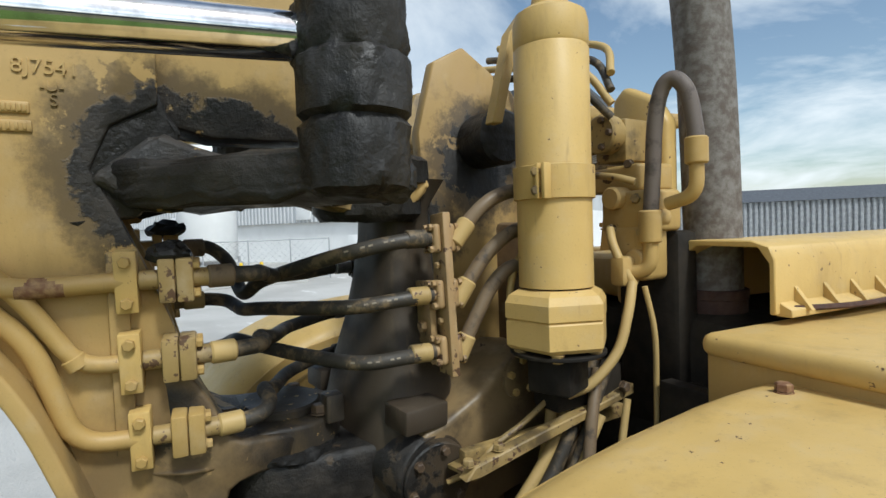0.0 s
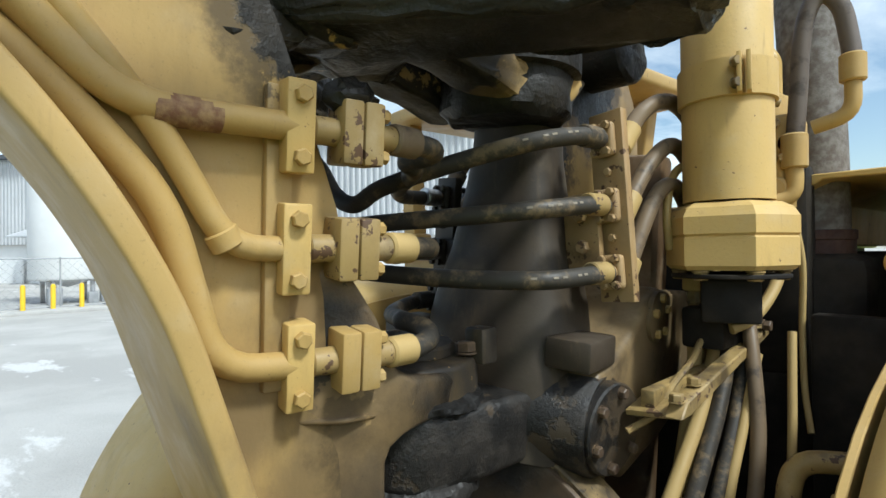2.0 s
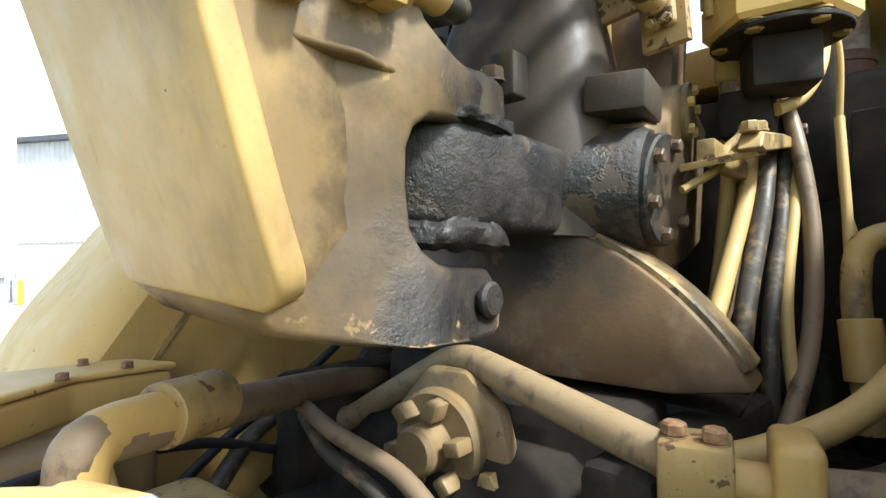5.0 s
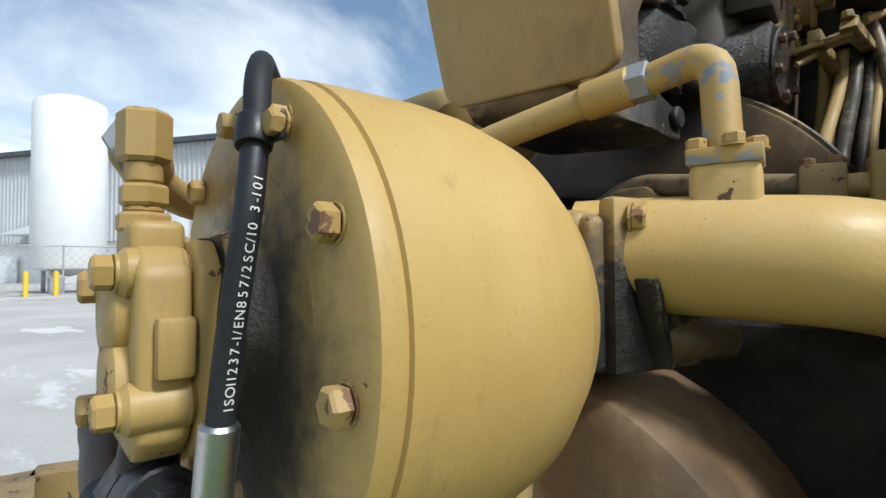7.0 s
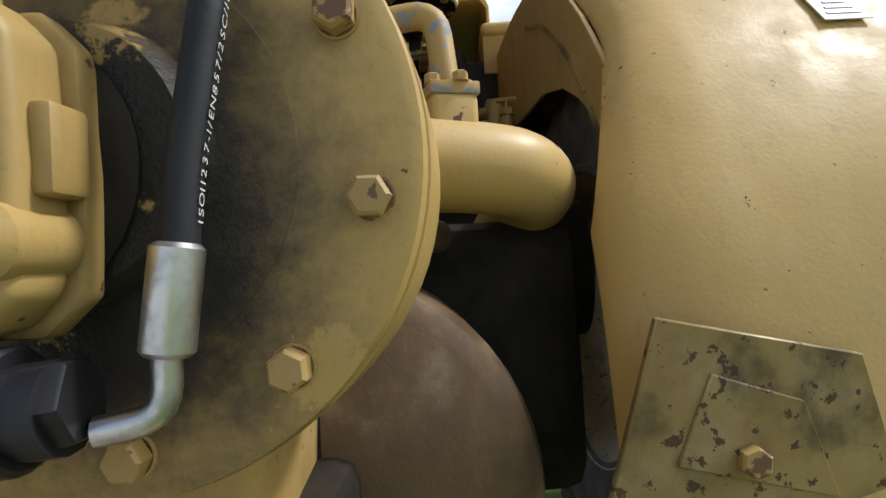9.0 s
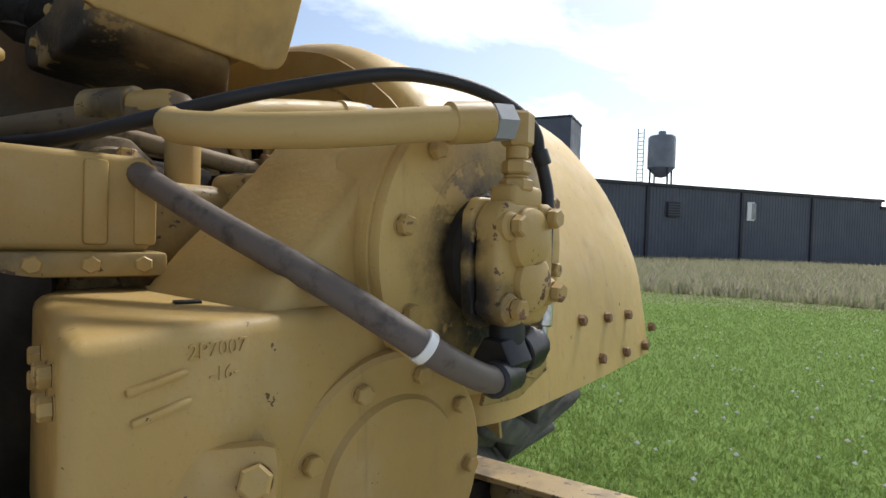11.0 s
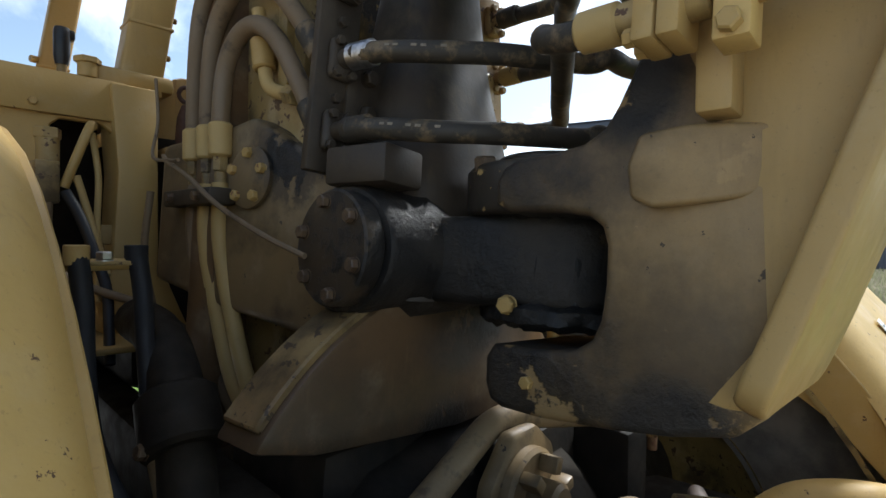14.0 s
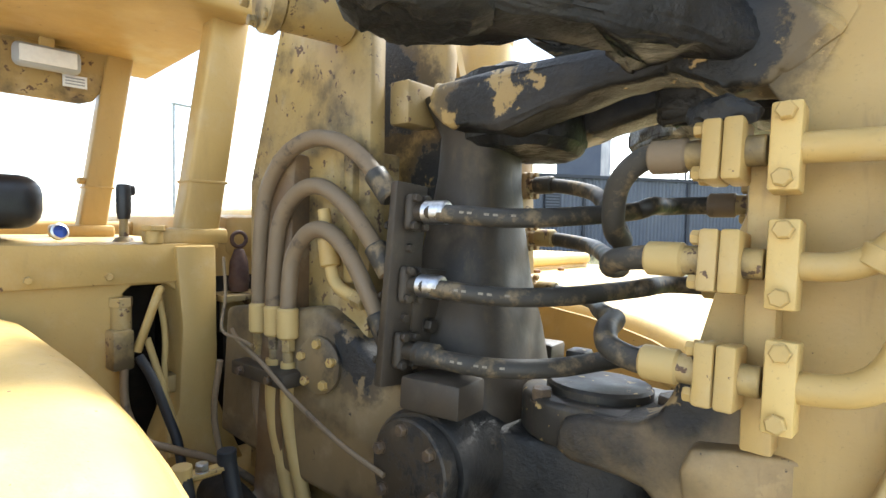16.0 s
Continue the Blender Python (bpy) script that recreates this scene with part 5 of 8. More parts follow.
def outlet_pipe():
    t = thing("outlet_pipe", (0.45, -0.92, 1.05), "fat yellow cast elbow pipe with square boss on top", "pipe")
    b = bmesh.new()
    sweep(b, spline([(0.22, -0.96, 1.196), (0.28, -0.94, 1.196), (0.34, -0.925, 1.194), (0.42, -0.905, 1.190), (0.487, -0.877, 1.184), (0.530, -0.825, 1.172), (0.540, -0.75, 1.158), (0.530, -0.67, 1.13), (0.50, -0.60, 1.07)], 6), 0.071, 32)
    part("pipe", b, m_yellow_lit, t)
    b = bmesh.new()
    box(b, (0.385, -0.912, 1.255), (0.074, 0.070, 0.09), rot=(0, 0, 12), bevel=0.012, seg=3)
    lathe(b, (0.385, -0.912, 1.17), (0.385, -0.912, 2), [(0, 0), (0.066, 0), (0.064, 0.035), (0.052, 0.055), (0.043, 0.075), (0, 0.075)], 24)
    part("boss", b, m_yellow_lit, t)
    b = bmesh.new()
    box(b, (0.385, -0.912, 1.306), (0.078, 0.072, 0.020), rot=(0, 0, 12), bevel=0.003)
    cap = part("boss_flange", b, paint_mat("worn_flange_paint", YEL, YEL2, chip=0.47, chip_colour=(0.24, 0.25, 0.27)), t, "flange chipped to grey metal")
    for dx, dy in ((-0.032, -0.026), (0.036, 0.02), (-0.02, 0.03), (0.02, -0.034)):
        bolt(cap, (0.385 + dx * 0.8, -0.912 + dy * 0.8, 1.316), (0, 0, 1), 0.021, m_boltyel)
    b = bmesh.new()
    box(b, (0.309, -0.945, 1.160), (0.028, 0.150, 0.205), rot=(0, 0, -18), bevel=0.008)
    greasy = paint_mat("greasy_flange_paint", YEL, YEL2, chip=0.58, film=0.12, spots=((0.24, -0.98, 1.10, 0.12), (0.29, -1.01, 1.06, 0.07)))
    fl = part("pipe_flange", b, greasy, t)
    b = bmesh.new()
    box(b, (0.245, -0.962, 1.150), (0.11, 0.125, 0.185), rot=(0, 0, -18), bevel=0.012, seg=3)
    part("flange_neck", b, greasy, t, "neck blackened with grease")
    for y in (-1.03, -0.93):
        bolt(fl, (0.322 + (y + 0.98) * 0.3, y + 0.033, 1.237), (0.95, 0.3, 0), 0.026, m_boltyel)
    # slanted stiffener and a brown pipe stub under the elbow
    b = bmesh.new()
    prism(b, [(-1.004, 1.168), (-0.986, 1.168), (-0.948, 1.062), (-0.964, 1.062)], "x", 0.312, 0.338, 0.003, 2)
    part("stiffener", b, greasy, fl)
    b = bmesh.new()
    cyl(b, (0.300, -0.935, 1.090), (0.362, -0.835, 1.090), 0.027, seg=24, bevel=0.006)
    part("drain_stub", b, m_disc, t, "brown pipe stub under the elbow")
    return t


outlet_pipe()


def tee_pipe():
    t = thing("sleeved_pipe", (-0.2, -0.75, 1.2), "yellow sleeved pipe with elbow down to a flange", "pipe")
    b = bmesh.new()
    pipe(b, [(-0.54, 0.10, 1.29), (-0.45, -0.25, 1.355), (-0.215, -0.745, 1.420), (-0.195, -0.80, 1.425), (-0.195, -0.80, 1.21)], 0.030, 0.05, 18)
    part("tube", b, m_hose_b, t)
    b = bmesh.new()
    pipe(b, [(-0.25, -0.66, 1.422), (-0.195, -0.80, 1.428), (-0.195, -0.80, 1.20)], 0.0315, 0.05, 18)
    part("elbow", b, m_yellow, t)
    b = bmesh.new()
    cyl(b, (-0.275, -0.60, 1.42), (-0.232, -0.70, 1.424), 0.042, seg=24)
    part("sleeve", b, m_yellow_dirty, t)
    b = bmesh.new()
    box(b, (-0.195, -0.80, 1.215), (0.10, 0.09, 0.026), bevel=0.012)
    fl = part("flange", b, m_yellow, t)
    for dx in (-0.036, 0.036):
        for dy in (-0.03, 0.03):
            bolt(fl, (-0.195 + dx, -0.80 + dy, 1.228), (0, 0, 1), 0.021, m_yellow)
    t.matrix_basis = pose(0.085, 0.0, -0.046) @ t.matrix_basis


tee_pipe()


# ---------------------------------------------------------------- drive shaft and steering pipe under the hitch
def drive_shaft():
    t = thing("drive_shaft", (-0.02, -0.4, 1.2), "yellow universal joint yoke on a dark shaft", "drive shaft")
    c = Vector((-0.02, -0.43, 1.235))
    b = bmesh.new()
    prism(b, [(-0.12, 1.16), (-0.07, 1.14), (0.05, 1.15), (0.10, 1.20), (0.075, 1.29), (0.02, 1.335), (-0.05, 1.335), (-0.11, 1.27)], "y", -0.44, -0.41, 0.01)
    part("bearing_plate", b, m_bearing, t)
    b = bmesh.new()
    cyl(b, c, c + Vector((0, -0.03, 0)), 0.075, seg=32, bevel=0.006)
    part("hub", b, m_bearing, t)
    for k in range(6):
        a = radians(60 * k + 12)
        b = bmesh.new()
        box(b, c + Vector((0.055 * math.cos(a), -0.045, 0.055 * math.sin(a))), (0.026, 0.032, 0.020), rot=(0, -math.degrees(a), 0), bevel=0.004)
        part("castle_tooth", b, m_bearing, t)
    b = bmesh.new()
    cyl(b, c + Vector((0, -0.02, 0)), c + Vector((0, -0.075, 0)), 0.034, seg=24, bevel=0.006)
    part("nut", b, m_bearing, t)
    bolt(t, (0.068, -0.442, 1.20), (0, -1, 0), 0.03, m_yellow_dirty)
    b = bmesh.new()
    box(b, (0.09, -0.30, 1.17), (0.30, 0.22, 0.26), bevel=0.03)
    part("bearing_housing", b, m_dark, t)
    t.matrix_basis = pose(-0.01, 0.155, 0.025) @ pose(-0.02, -0.43, 1.235) @ Matrix.Scale(1.22, 4) @ pose(0.02, 0.43, -1.235) @ t.matrix_basis


drive_shaft()


def steering_pipe():
    t = thing("cross_pipe", (0.3, -0.36, 1.3), "bent worn pipe crossing under the hitch to a flanged block", "pipe")
    b = bmesh.new()
    pipe(b, [(-0.52, 0.12, 1.42), (-0.52, 0.0, 1.22), (-0.40, -0.20, 1.20), (-0.06, -0.225, 1.385), (0.0, -0.235, 1.392), (0.37, -0.35, 1.332)], 0.027, 0.07, 18)
    part("tube", b, hose_mat("dusty_painted_pipe", (0.26, 0.185, 0.10), (0.13, 0.092, 0.055), 0.5), t)
    b = bmesh.new()
    box(b, (0.392, -0.362, 1.327), (0.075, 0.075, 0.085), rot=(0, 0, 12), bevel=0.006)
    blk = part("block", b, m_yellow_dirty, t)
    for dx in (-0.02, 0.022):
        bolt(blk, (0.392 + dx, -0.37, 1.369), (0, 0, 1), 0.024, m_chiprust)
    b = bmesh.new()
    cyl(b, (0.392, -0.385, 1.287), (0.392, -0.385, 1.247), 0.012, seg=14)
    part("stud", b, m_chiprust, t)
    b = bmesh.new()
    cyl(b, (0.42, -0.358, 1.327), (0.48, -0.345, 1.328), 0.024, seg=20)
    part("neck", b, m_yellow, t)
    b = bmesh.new()
    box(b, (0.482, -0.343, 1.328), (0.045, 0.09, 0.114), rot=(0, 0, 12), bevel=0.012, seg=3)
    part("flange", b, m_yellow, t)
    b = bmesh.new()
    hose(b, [(0.50, -0.34, 1.328), (0.59, -0.31, 1.325), (0.62, -0.15, 1.24), (0.6, 0.1, 1.1)], 0.026, 14)
    part("hose", b, m_hose_b, t)


steering_pipe()

# turn the measured assemblies to the machine's own headings
neck.matrix_basis = NECK_TURN @ neck.matrix_basis
hitch.matrix_basis = HITCH_TURN @ hitch.matrix_basis

TRACTOR = pose(-0.02, -0.05, 0, 0, 0, -6)


def seat_in(t, m):
    """Move a finished thing, with its parts, by the pose m."""
    t.matrix_basis = m @ t.matrix_basis
    return t


# ---------------------------------------------------------------- fenders and wheels
FENDERS = {1: [(-1.025, 0.645), (-0.988, 0.87), (-0.950, 1.05), (-0.885, 1.21), (-0.785, 1.39), (-0.675, 1.535), (-0.545, 1.67), (-0.36, 1.80), (-0.16, 1.885), (0.07, 1.935), (0.36, 1.965), (0.70, 1.975)],
           -1: [(-0.80, 0.74), (-0.79, 0.95), (-0.745, 1.15), (-0.665, 1.33), (-0.575, 1.47), (-0.495, 1.58), (-0.41, 1.69), (-0.31, 1.79), (-0.15, 1.880), (0.07, 1.945), (0.36, 1.975), (0.70, 1.98)]}
# from the inner shoulder outwards: distance from the middle of the machine, height over the profile
FENDER_CROSS = {1: [(0.748, -0.075), (0.755, -0.05), (0.785, -0.026), (0.825, -0.008), (0.87, 0.0), (1.10, 0.006), (1.45, 0.008), (1.80, 0.004), (1.97, -0.004), (2.02, -0.018), (2.03, -0.05), (2.03, -0.10)],
                -1: [(0.755, -0.075), (0.762, -0.05), (0.785, -0.026), (0.825, -0.008), (0.87, 0.0), (1.10, 0.006), (1.40, 0.0), (1.455, -0.012), (1.47, -0.04), (1.47, -0.10)]}


def build_fender(side):
    lab = "curved yellow wheel fender with chipped paint, over the tyre"
    t = thing("fender", (side * 1.1, -0.1, 1.0), lab, "fender", "fenders over the tyres")
    FENDER, cross = FENDERS[side], FENDER_CROSS[side]
    prof = smooth2(FENDER, 3)
    b = bmesh.new()
    rows = []
    for k, (y, z) in enumerate(prof):
        y0, z0 = prof[max(k - 1, 0)]
        y1, z1 = prof[min(k + 1, len(prof) - 1)]
        d = Vector((y1 - y0, z1 - z0)).normalized()
        nrm = Vector((-d.y, d.x))
        row = []
        for x, h in cross:
            if side > 0 and x < 0.95:
                x -= 0.11 * max(0.0, min(1.0, (1.5 - z) / 0.4)) * (0.95 - x) / 0.2      # the rear panel reaches further in below
            w = 0.007 * noise.noise(Vector((x * 5, y * 4, z * 4 + side)))
            row.append(b.verts.new((side * x, y + nrm.x * (h + w), z + nrm.y * (h + w))))
        rows.append(row)
    for p, q in zip(rows, rows[1:]):
        for k in range(len(p) - 1):
            b.faces.new((p[k], p[k + 1], q[k + 1], q[k]))
    bmesh.ops.recalc_face_normals(b, faces=b.faces)
    bmesh.ops.solidify(b, geom=b.faces[:], thickness=0.008)
    part("top_sheet", b, m_yellow_lit, t)
    # inner side plate
    b = bmesh.new()
    inner = [(y + 0.04 * (0.8 if k < 8 else 0.2), z - 0.062) for k, (y, z) in enumerate(FENDER)]
    low = [(0.70, 1.20), (0.20, 1.12), (-0.10, 1.02), (-0.32, 0.90), (-0.40, 0.76)]
    ix = 0.728 if side > 0 else 0.75
    if side > 0:
        low = [(0.70, 1.52), (0.30, 1.52), (0.0, 1.50), (-0.22, 1.49), (-0.42, 1.44), (-0.54, 1.38), (-0.64, 1.31), (-0.74, 1.20), (-0.82, 1.05), (-0.83, 0.95), (-0.83, 0.66)]
    prism(b, smooth2(inner, 2) + low, "x", min(side * (ix + 0.012), side * ix), max(side * (ix + 0.012), side * ix), 0.002, 1)
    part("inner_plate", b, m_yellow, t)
    # strengthening patch and crease strips on the inner plate
    b = bmesh.new()
    prism(b, [(-1.02, 0.74), (-1.0, 0.945), (-0.885, 0.975), (-0.875, 0.74)] if side > 0 else [(-0.74, 0.76), (-0.72, 1.02), (-0.48, 1.10), (-0.48, 0.78)], "x", min(side * (ix - 0.008), side * ix), max(side * (ix - 0.008), side * ix), 0.002, 1)
    if side > 0:
        # slanting panels that close the gap behind the rounded inner edge
        b.clear()
        prism(b, [(0.600, 0.665), (0.672, 0.915), (0.930, 0.855), (0.985, 0.668), (0.80, 0.640)], "y", -0.012, 0.0, 0.002, 1)
        prism(b, [(0.690, 0.735), (0.735, 0.845), (0.850, 0.805), (0.895, 0.680)], "y", -0.018, -0.010, 0.002, 1)
        bmesh.ops.transform(b, matrix=pose(-0.02, -0.987, 0.055, 4, 0, 2), verts=b.verts)
    patch = part("patch_plate", b, m_yellow_dirty, t)
    if side > 0:
        bolt(patch, (0.682, -1.010, 0.920), (-0.1, -1, 0.08), 0.034, m_chiprust)
        bolt(patch, (0.762, -1.026, 0.790), (-0.1, -1, 0.08), 0.034, m_boltyel)
    else:
        bolt(patch, (side * (ix - 0.008), -0.62, 0.83), (-side, 0, 0), 0.05, m_chiprust)
    b = bmesh.new()
    strip = [(y + 0.10, z - 0.13) for y, z in FENDER[2:9]]
    prism(b, smooth2(strip, 2) + [(y + 0.008, z - 0.010) for y, z in reversed(smooth2(strip, 2))], "x", min(side * (ix - 0.006), side * ix), max(side * (ix - 0.006), side * ix))
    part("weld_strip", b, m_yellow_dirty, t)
    spots = ((1.245, 0.866), (1.485, 0.853), (1.715, 0.843), (2.005, 0.760), (1.38, 0.712), (1.64, 0.698), (1.89, 0.690)) if side > 0 else ((0.90, 0.80), (1.08, 0.80), (1.20, 0.80), (1.32, 0.80), (0.98, 0.93), (1.12, 0.93), (1.26, 0.93), (1.43, 0.93))
    for x, z in spots:
        y = next(p[0] + (q[0] - p[0]) * (z - p[1]) / (q[1] - p[1]) for p, q in zip(prof, prof[1:]) if q[1] >= z)
        bolt(t, (side * x, y - 0.004, z), (0, -1, 0.14), 0.036 if side > 0 else 0.023, m_chiprust)
    # paper label on the shoulder
    b = bmesh.new()
    m = pose(side * 1.13, -0.744, 1.474, 52.8, 0, 0)
    box(b, None, (0.085, 0.13, 0.002), bevel=0, m=m)
    if side > 0:
        lb = part("sticker", b, m_white, t, "white paper label with faded print")
        for k in range(6):
            b2 = bmesh.new()
            box(b2, None, (0.06 - 0.010 * (k % 3), 0.006, 0.001), bevel=0, m=m @ Matrix.Translation((0, -0.045 + 0.018 * k, 0.002)))
            part("print_bar", b2, m_fence, lb)
    else:
        b.free()
    return seat_in(t, pose(-0.02, -0.05, 0, 0, 0, -2) if side > 0 else pose(0.006, -0.03, 0, 0, 0, -3))


build_fender(1)
build_fender(-1)


def build_tyre(side):
    t = thing("tyre", (side * 1.12, -0.06, 0.0), "huge worn dusty tyre with heavy lugs, standing under the fender", "tyre", "tractor tyres")
    c = Vector((side * 0.82, -0.06 + (-0.02 if side > 0 else 0.22), 0.87))
    wide = 1.28 if side > 0 else 1.0
    b = bmesh.new()
    lathe(b, c, c + Vector((side, 0, 0)), [(r, h * wide) for r, h in ((0.42, 0.02), (0.60, 0.0), (0.70, 0.02), (0.77, 0.06), (0.79, 0.10), (0.79, 0.52), (0.77, 0.58), (0.70, 0.62), (0.60, 0.64), (0.42, 0.62))], 72)
    part("carcass", b, m_tyre, t)
    lug = bmesh.new()
    for row in (0, 1):
        for k in range(26):
            a = 2 * math.pi * (k + 0.5 * row) / 26
            r = 0.805
            p = c + Vector((side * (0.18 + 0.30 * row) * wide, r * math.cos(a), r * math.sin(a)))
            m = Matrix.Translation(p) @ Matrix.Rotation(a, 4, "X") @ Matrix.Rotation(radians(28 if row else -28), 4, "Y")
            box(lug, None, (0.34 * wide, 0.10, 0.10), bevel=0.018, m=m)
    lumpy(lug, 0.008, 12, 2.0)
    ob = part("lug", lug, m_tyre, t)
    tagged(ob, kind="stuff")
    b = bmesh.new()
    lathe(b, c, c + Vector((side, 0, 0)), [(0.0, 0.16), (0.24, 0.16), (0.34, 0.12), (0.40, 0.05), (0.44, 0.02), (0.44, 0.10)], 48)
    part("rim", b, m_yellow_dirty, t)
    return seat_in(t, pose(-0.02, -0.05, 0, 0, 0, -2))


build_tyre(1)
build_tyre(-1)


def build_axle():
    t = thing("tractor_chassis", (0, 0.2, 0.5), "dark tractor frame with axle housing and added gap fillers under the hitch", "frame")
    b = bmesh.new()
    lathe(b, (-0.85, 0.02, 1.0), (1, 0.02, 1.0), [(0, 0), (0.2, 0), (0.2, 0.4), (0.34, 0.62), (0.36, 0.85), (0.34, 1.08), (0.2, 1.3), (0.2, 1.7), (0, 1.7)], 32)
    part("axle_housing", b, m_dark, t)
    # two dark fillers, added to close bright gaps with shade as colour
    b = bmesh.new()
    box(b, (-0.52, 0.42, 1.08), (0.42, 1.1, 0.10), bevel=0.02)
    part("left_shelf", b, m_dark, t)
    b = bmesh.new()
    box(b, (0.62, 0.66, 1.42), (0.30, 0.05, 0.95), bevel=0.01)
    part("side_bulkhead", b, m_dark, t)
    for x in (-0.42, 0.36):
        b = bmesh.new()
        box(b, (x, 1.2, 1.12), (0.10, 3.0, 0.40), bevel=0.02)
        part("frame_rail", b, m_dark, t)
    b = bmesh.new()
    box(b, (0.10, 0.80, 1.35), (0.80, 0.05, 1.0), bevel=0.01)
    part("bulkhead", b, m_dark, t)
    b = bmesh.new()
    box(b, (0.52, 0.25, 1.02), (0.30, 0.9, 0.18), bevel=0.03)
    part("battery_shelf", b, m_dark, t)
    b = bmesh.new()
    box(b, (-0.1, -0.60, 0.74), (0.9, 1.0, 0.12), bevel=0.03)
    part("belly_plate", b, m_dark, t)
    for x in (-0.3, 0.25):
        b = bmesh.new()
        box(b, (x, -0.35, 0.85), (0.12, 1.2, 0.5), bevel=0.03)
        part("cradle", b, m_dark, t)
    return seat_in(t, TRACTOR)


build_axle()


def build_guard():
    t = thing("rear_guard", (-0.3, -1.45, 0.70), "yellow steel channel guard behind the transmission", "guard")
    for name, p, q in (("bar", (0.24, -1.575), (-0.94, -1.40)), ("arm", (0.20, -1.22), (0.235, -1.56)), ("arm", (-0.75, -0.9), (-0.93, -1.37))):
        a, c = Vector((*p, 0.68)), Vector((*q, 0.68))
        L = (c - a).length
        b = bmesh.new()
        d = (c - a).normalized()
        s = Vector((-d.y, d.x, 0))
        rot = Matrix((d, s, Vector((0, 0, 1)))).transposed().to_4x4()
        mid = Matrix.Translation((a + c) / 2) @ rot
        prism(b, [(0.0375, -0.047), (0.0375, 0.047), (-0.0375, 0.047), (-0.0375, 0.037), (0.0275, 0.037), (0.0275, -0.037), (-0.0375, -0.037), (-0.0375, -0.047)], "x", -L / 2, L / 2, 0.002, 1)
        bmesh.ops.transform(b, matrix=mid, verts=b.verts)
        part(name, b, m_yellow_dirty, t)
    for x in (0.20, -0.75):
        b = bmesh.new()
        box(b, (x, -1.0, 0.66), (0.06, 0.6, 0.1), bevel=0.01)
        part("mount", b, m_dark, t)


build_guard()


# ---------------------------------------------------------------- steering cylinder arms, both sides
def steering_arm(side):
    """Arm from the gooseneck to the rod pin, the greased pin and the chromed rod."""
    px, py = (0.50, -0.325) if side > 0 else (-0.565, -0.30)
    gx = NX1 - 0.02 if side > 0 else NX0 + 0.02
    t = thing("steering_linkage", (px, py, 2.3), "steering arm and rod pin thickly caked with black grease", "linkage", "steering linkages")
    b = bmesh.new()
    e = side
    back = 0.0 if side > 0 else 0.16
    prism(b, [(gx - 0.06 * e, -0.78 + back), (gx + 0.10 * e, -0.70 + back), (px - 0.02 * e, py - 0.10), (px + 0.08 * e, py - 0.05), (px + 0.06 * e, py + 0.09), (px - 0.08 * e, py + 0.09), (gx + 0.10 * e, -0.44), (gx - 0.06 * e, -0.42)], "z", 2.400 if side > 0 else 2.455, 2.485 if side > 0 else 2.55, 0.022, 3)
    lumpy(b, 0.016, 9, 2.0 + side, 6)
    for v in b.verts:
        if v.co.z < 2.43:
            v.co.z -= 0.022 * max(0.0, noise.noise(v.co * 26) + 0.15)
    lumpy(b, 0.006, 34, 4.0 + side)
    part("arm", b, m_grease, t)
    b = bmesh.new()
    lathe(b, (px, py, 2.395 if side > 0 else 2.44), (px, py, 4), [(0, 0), (0.07, 0), (0.095, 0.012), (0.10, 0.035), (0.10, 0.12), (0.092, 0.135), (0.104, 0.145), (0.104, 0.24), (0.094, 0.25), (0.10, 0.265), (0.10, 0.36), (0.09, 0.372), (0.102, 0.39), (0.102, 0.50), (0.08, 0.52), (0, 0.52)], 64)
    bmesh.ops.subdivide_edges(b, edges=[ed for ed in b.edges if ed.calc_length() > 0.03], cuts=3, use_grid_fill=True)
    lumpy(b, 0.008, 30, 9.0 * side)
    part("rod_pin", b, m_grease, t, "rod pin under thick cracked grease")
    r = thing("steering_cylinder", (px - 0.05 * side, py - 0.6, 2.66), "bright chromed steering cylinder rod beside the gooseneck", "cylinder", "steering cylinders")
    a = Vector((px - 0.04 * side, py - 0.085, 2.685))
    c = Vector((px - 0.06 * side, -1.55, 2.60))
    b = bmesh.new()
    cyl(b, a, c, 0.044, seg=40)
    part("rod", b, m_chrome, r, "polished chrome rod")
    b = bmesh.new()
    cyl(b, c, c + (c - a).normalized() * 0.9, 0.085, seg=32, bevel=0.01)
    part("barrel", b, m_yellow, r)
    b = bmesh.new()
    d = (a - c).normalized()
    lathe(b, a - d * 0.015, a + d, [(0, 0), (0.05, 0), (0.062, 0.01), (0.066, 0.06), (0.05, 0.09), (0, 0.09)], 32)
    lumpy(b, 0.005, 30, 5.0, 1)
    part("rod_eye", b, m_grease, r, "greased rod eye")


steering_arm(1)
steering_arm(-1)


# ---------------------------------------------------------------- pipe clamps, pipes and hoses of the gooseneck
# bolt-head face of each clamp, top to bottom, on the two sides of the gooseneck
CLAMPS = {1: ((0.178, -0.701, 2.2365), (0.1625, -0.7005, 2.065), (0.1485, -0.689, 1.8945)),
          -1: ((-0.285, -0.667, 2.300), (-0.300, -0.671, 2.1485), (-0.325, -0.676, 1.997))}
MANIFOLD = {1: ((0.246, 0.015, 2.303), (0.255, 0.012, 2.158), (0.264, 0.008, 2.014)),
            -1: ((-0.244, 0.002, 2.214), (-0.260, 0.0, 2.065), (-0.273, -0.004, 1.930))}
CLAMP_YAW = {1: -9.0, -1: -3.5}


def clamp_seat(side, k):
    """Pose that carries a clamp built at the origin's height to its place on the leaning neck."""
    return pose(*CLAMPS[side][k], 0, 0, CLAMP_YAW[side]) @ pose(0, 0, 0, 0, 6.0, 0) @ pose(-side * 0.067, 0.712, 0)


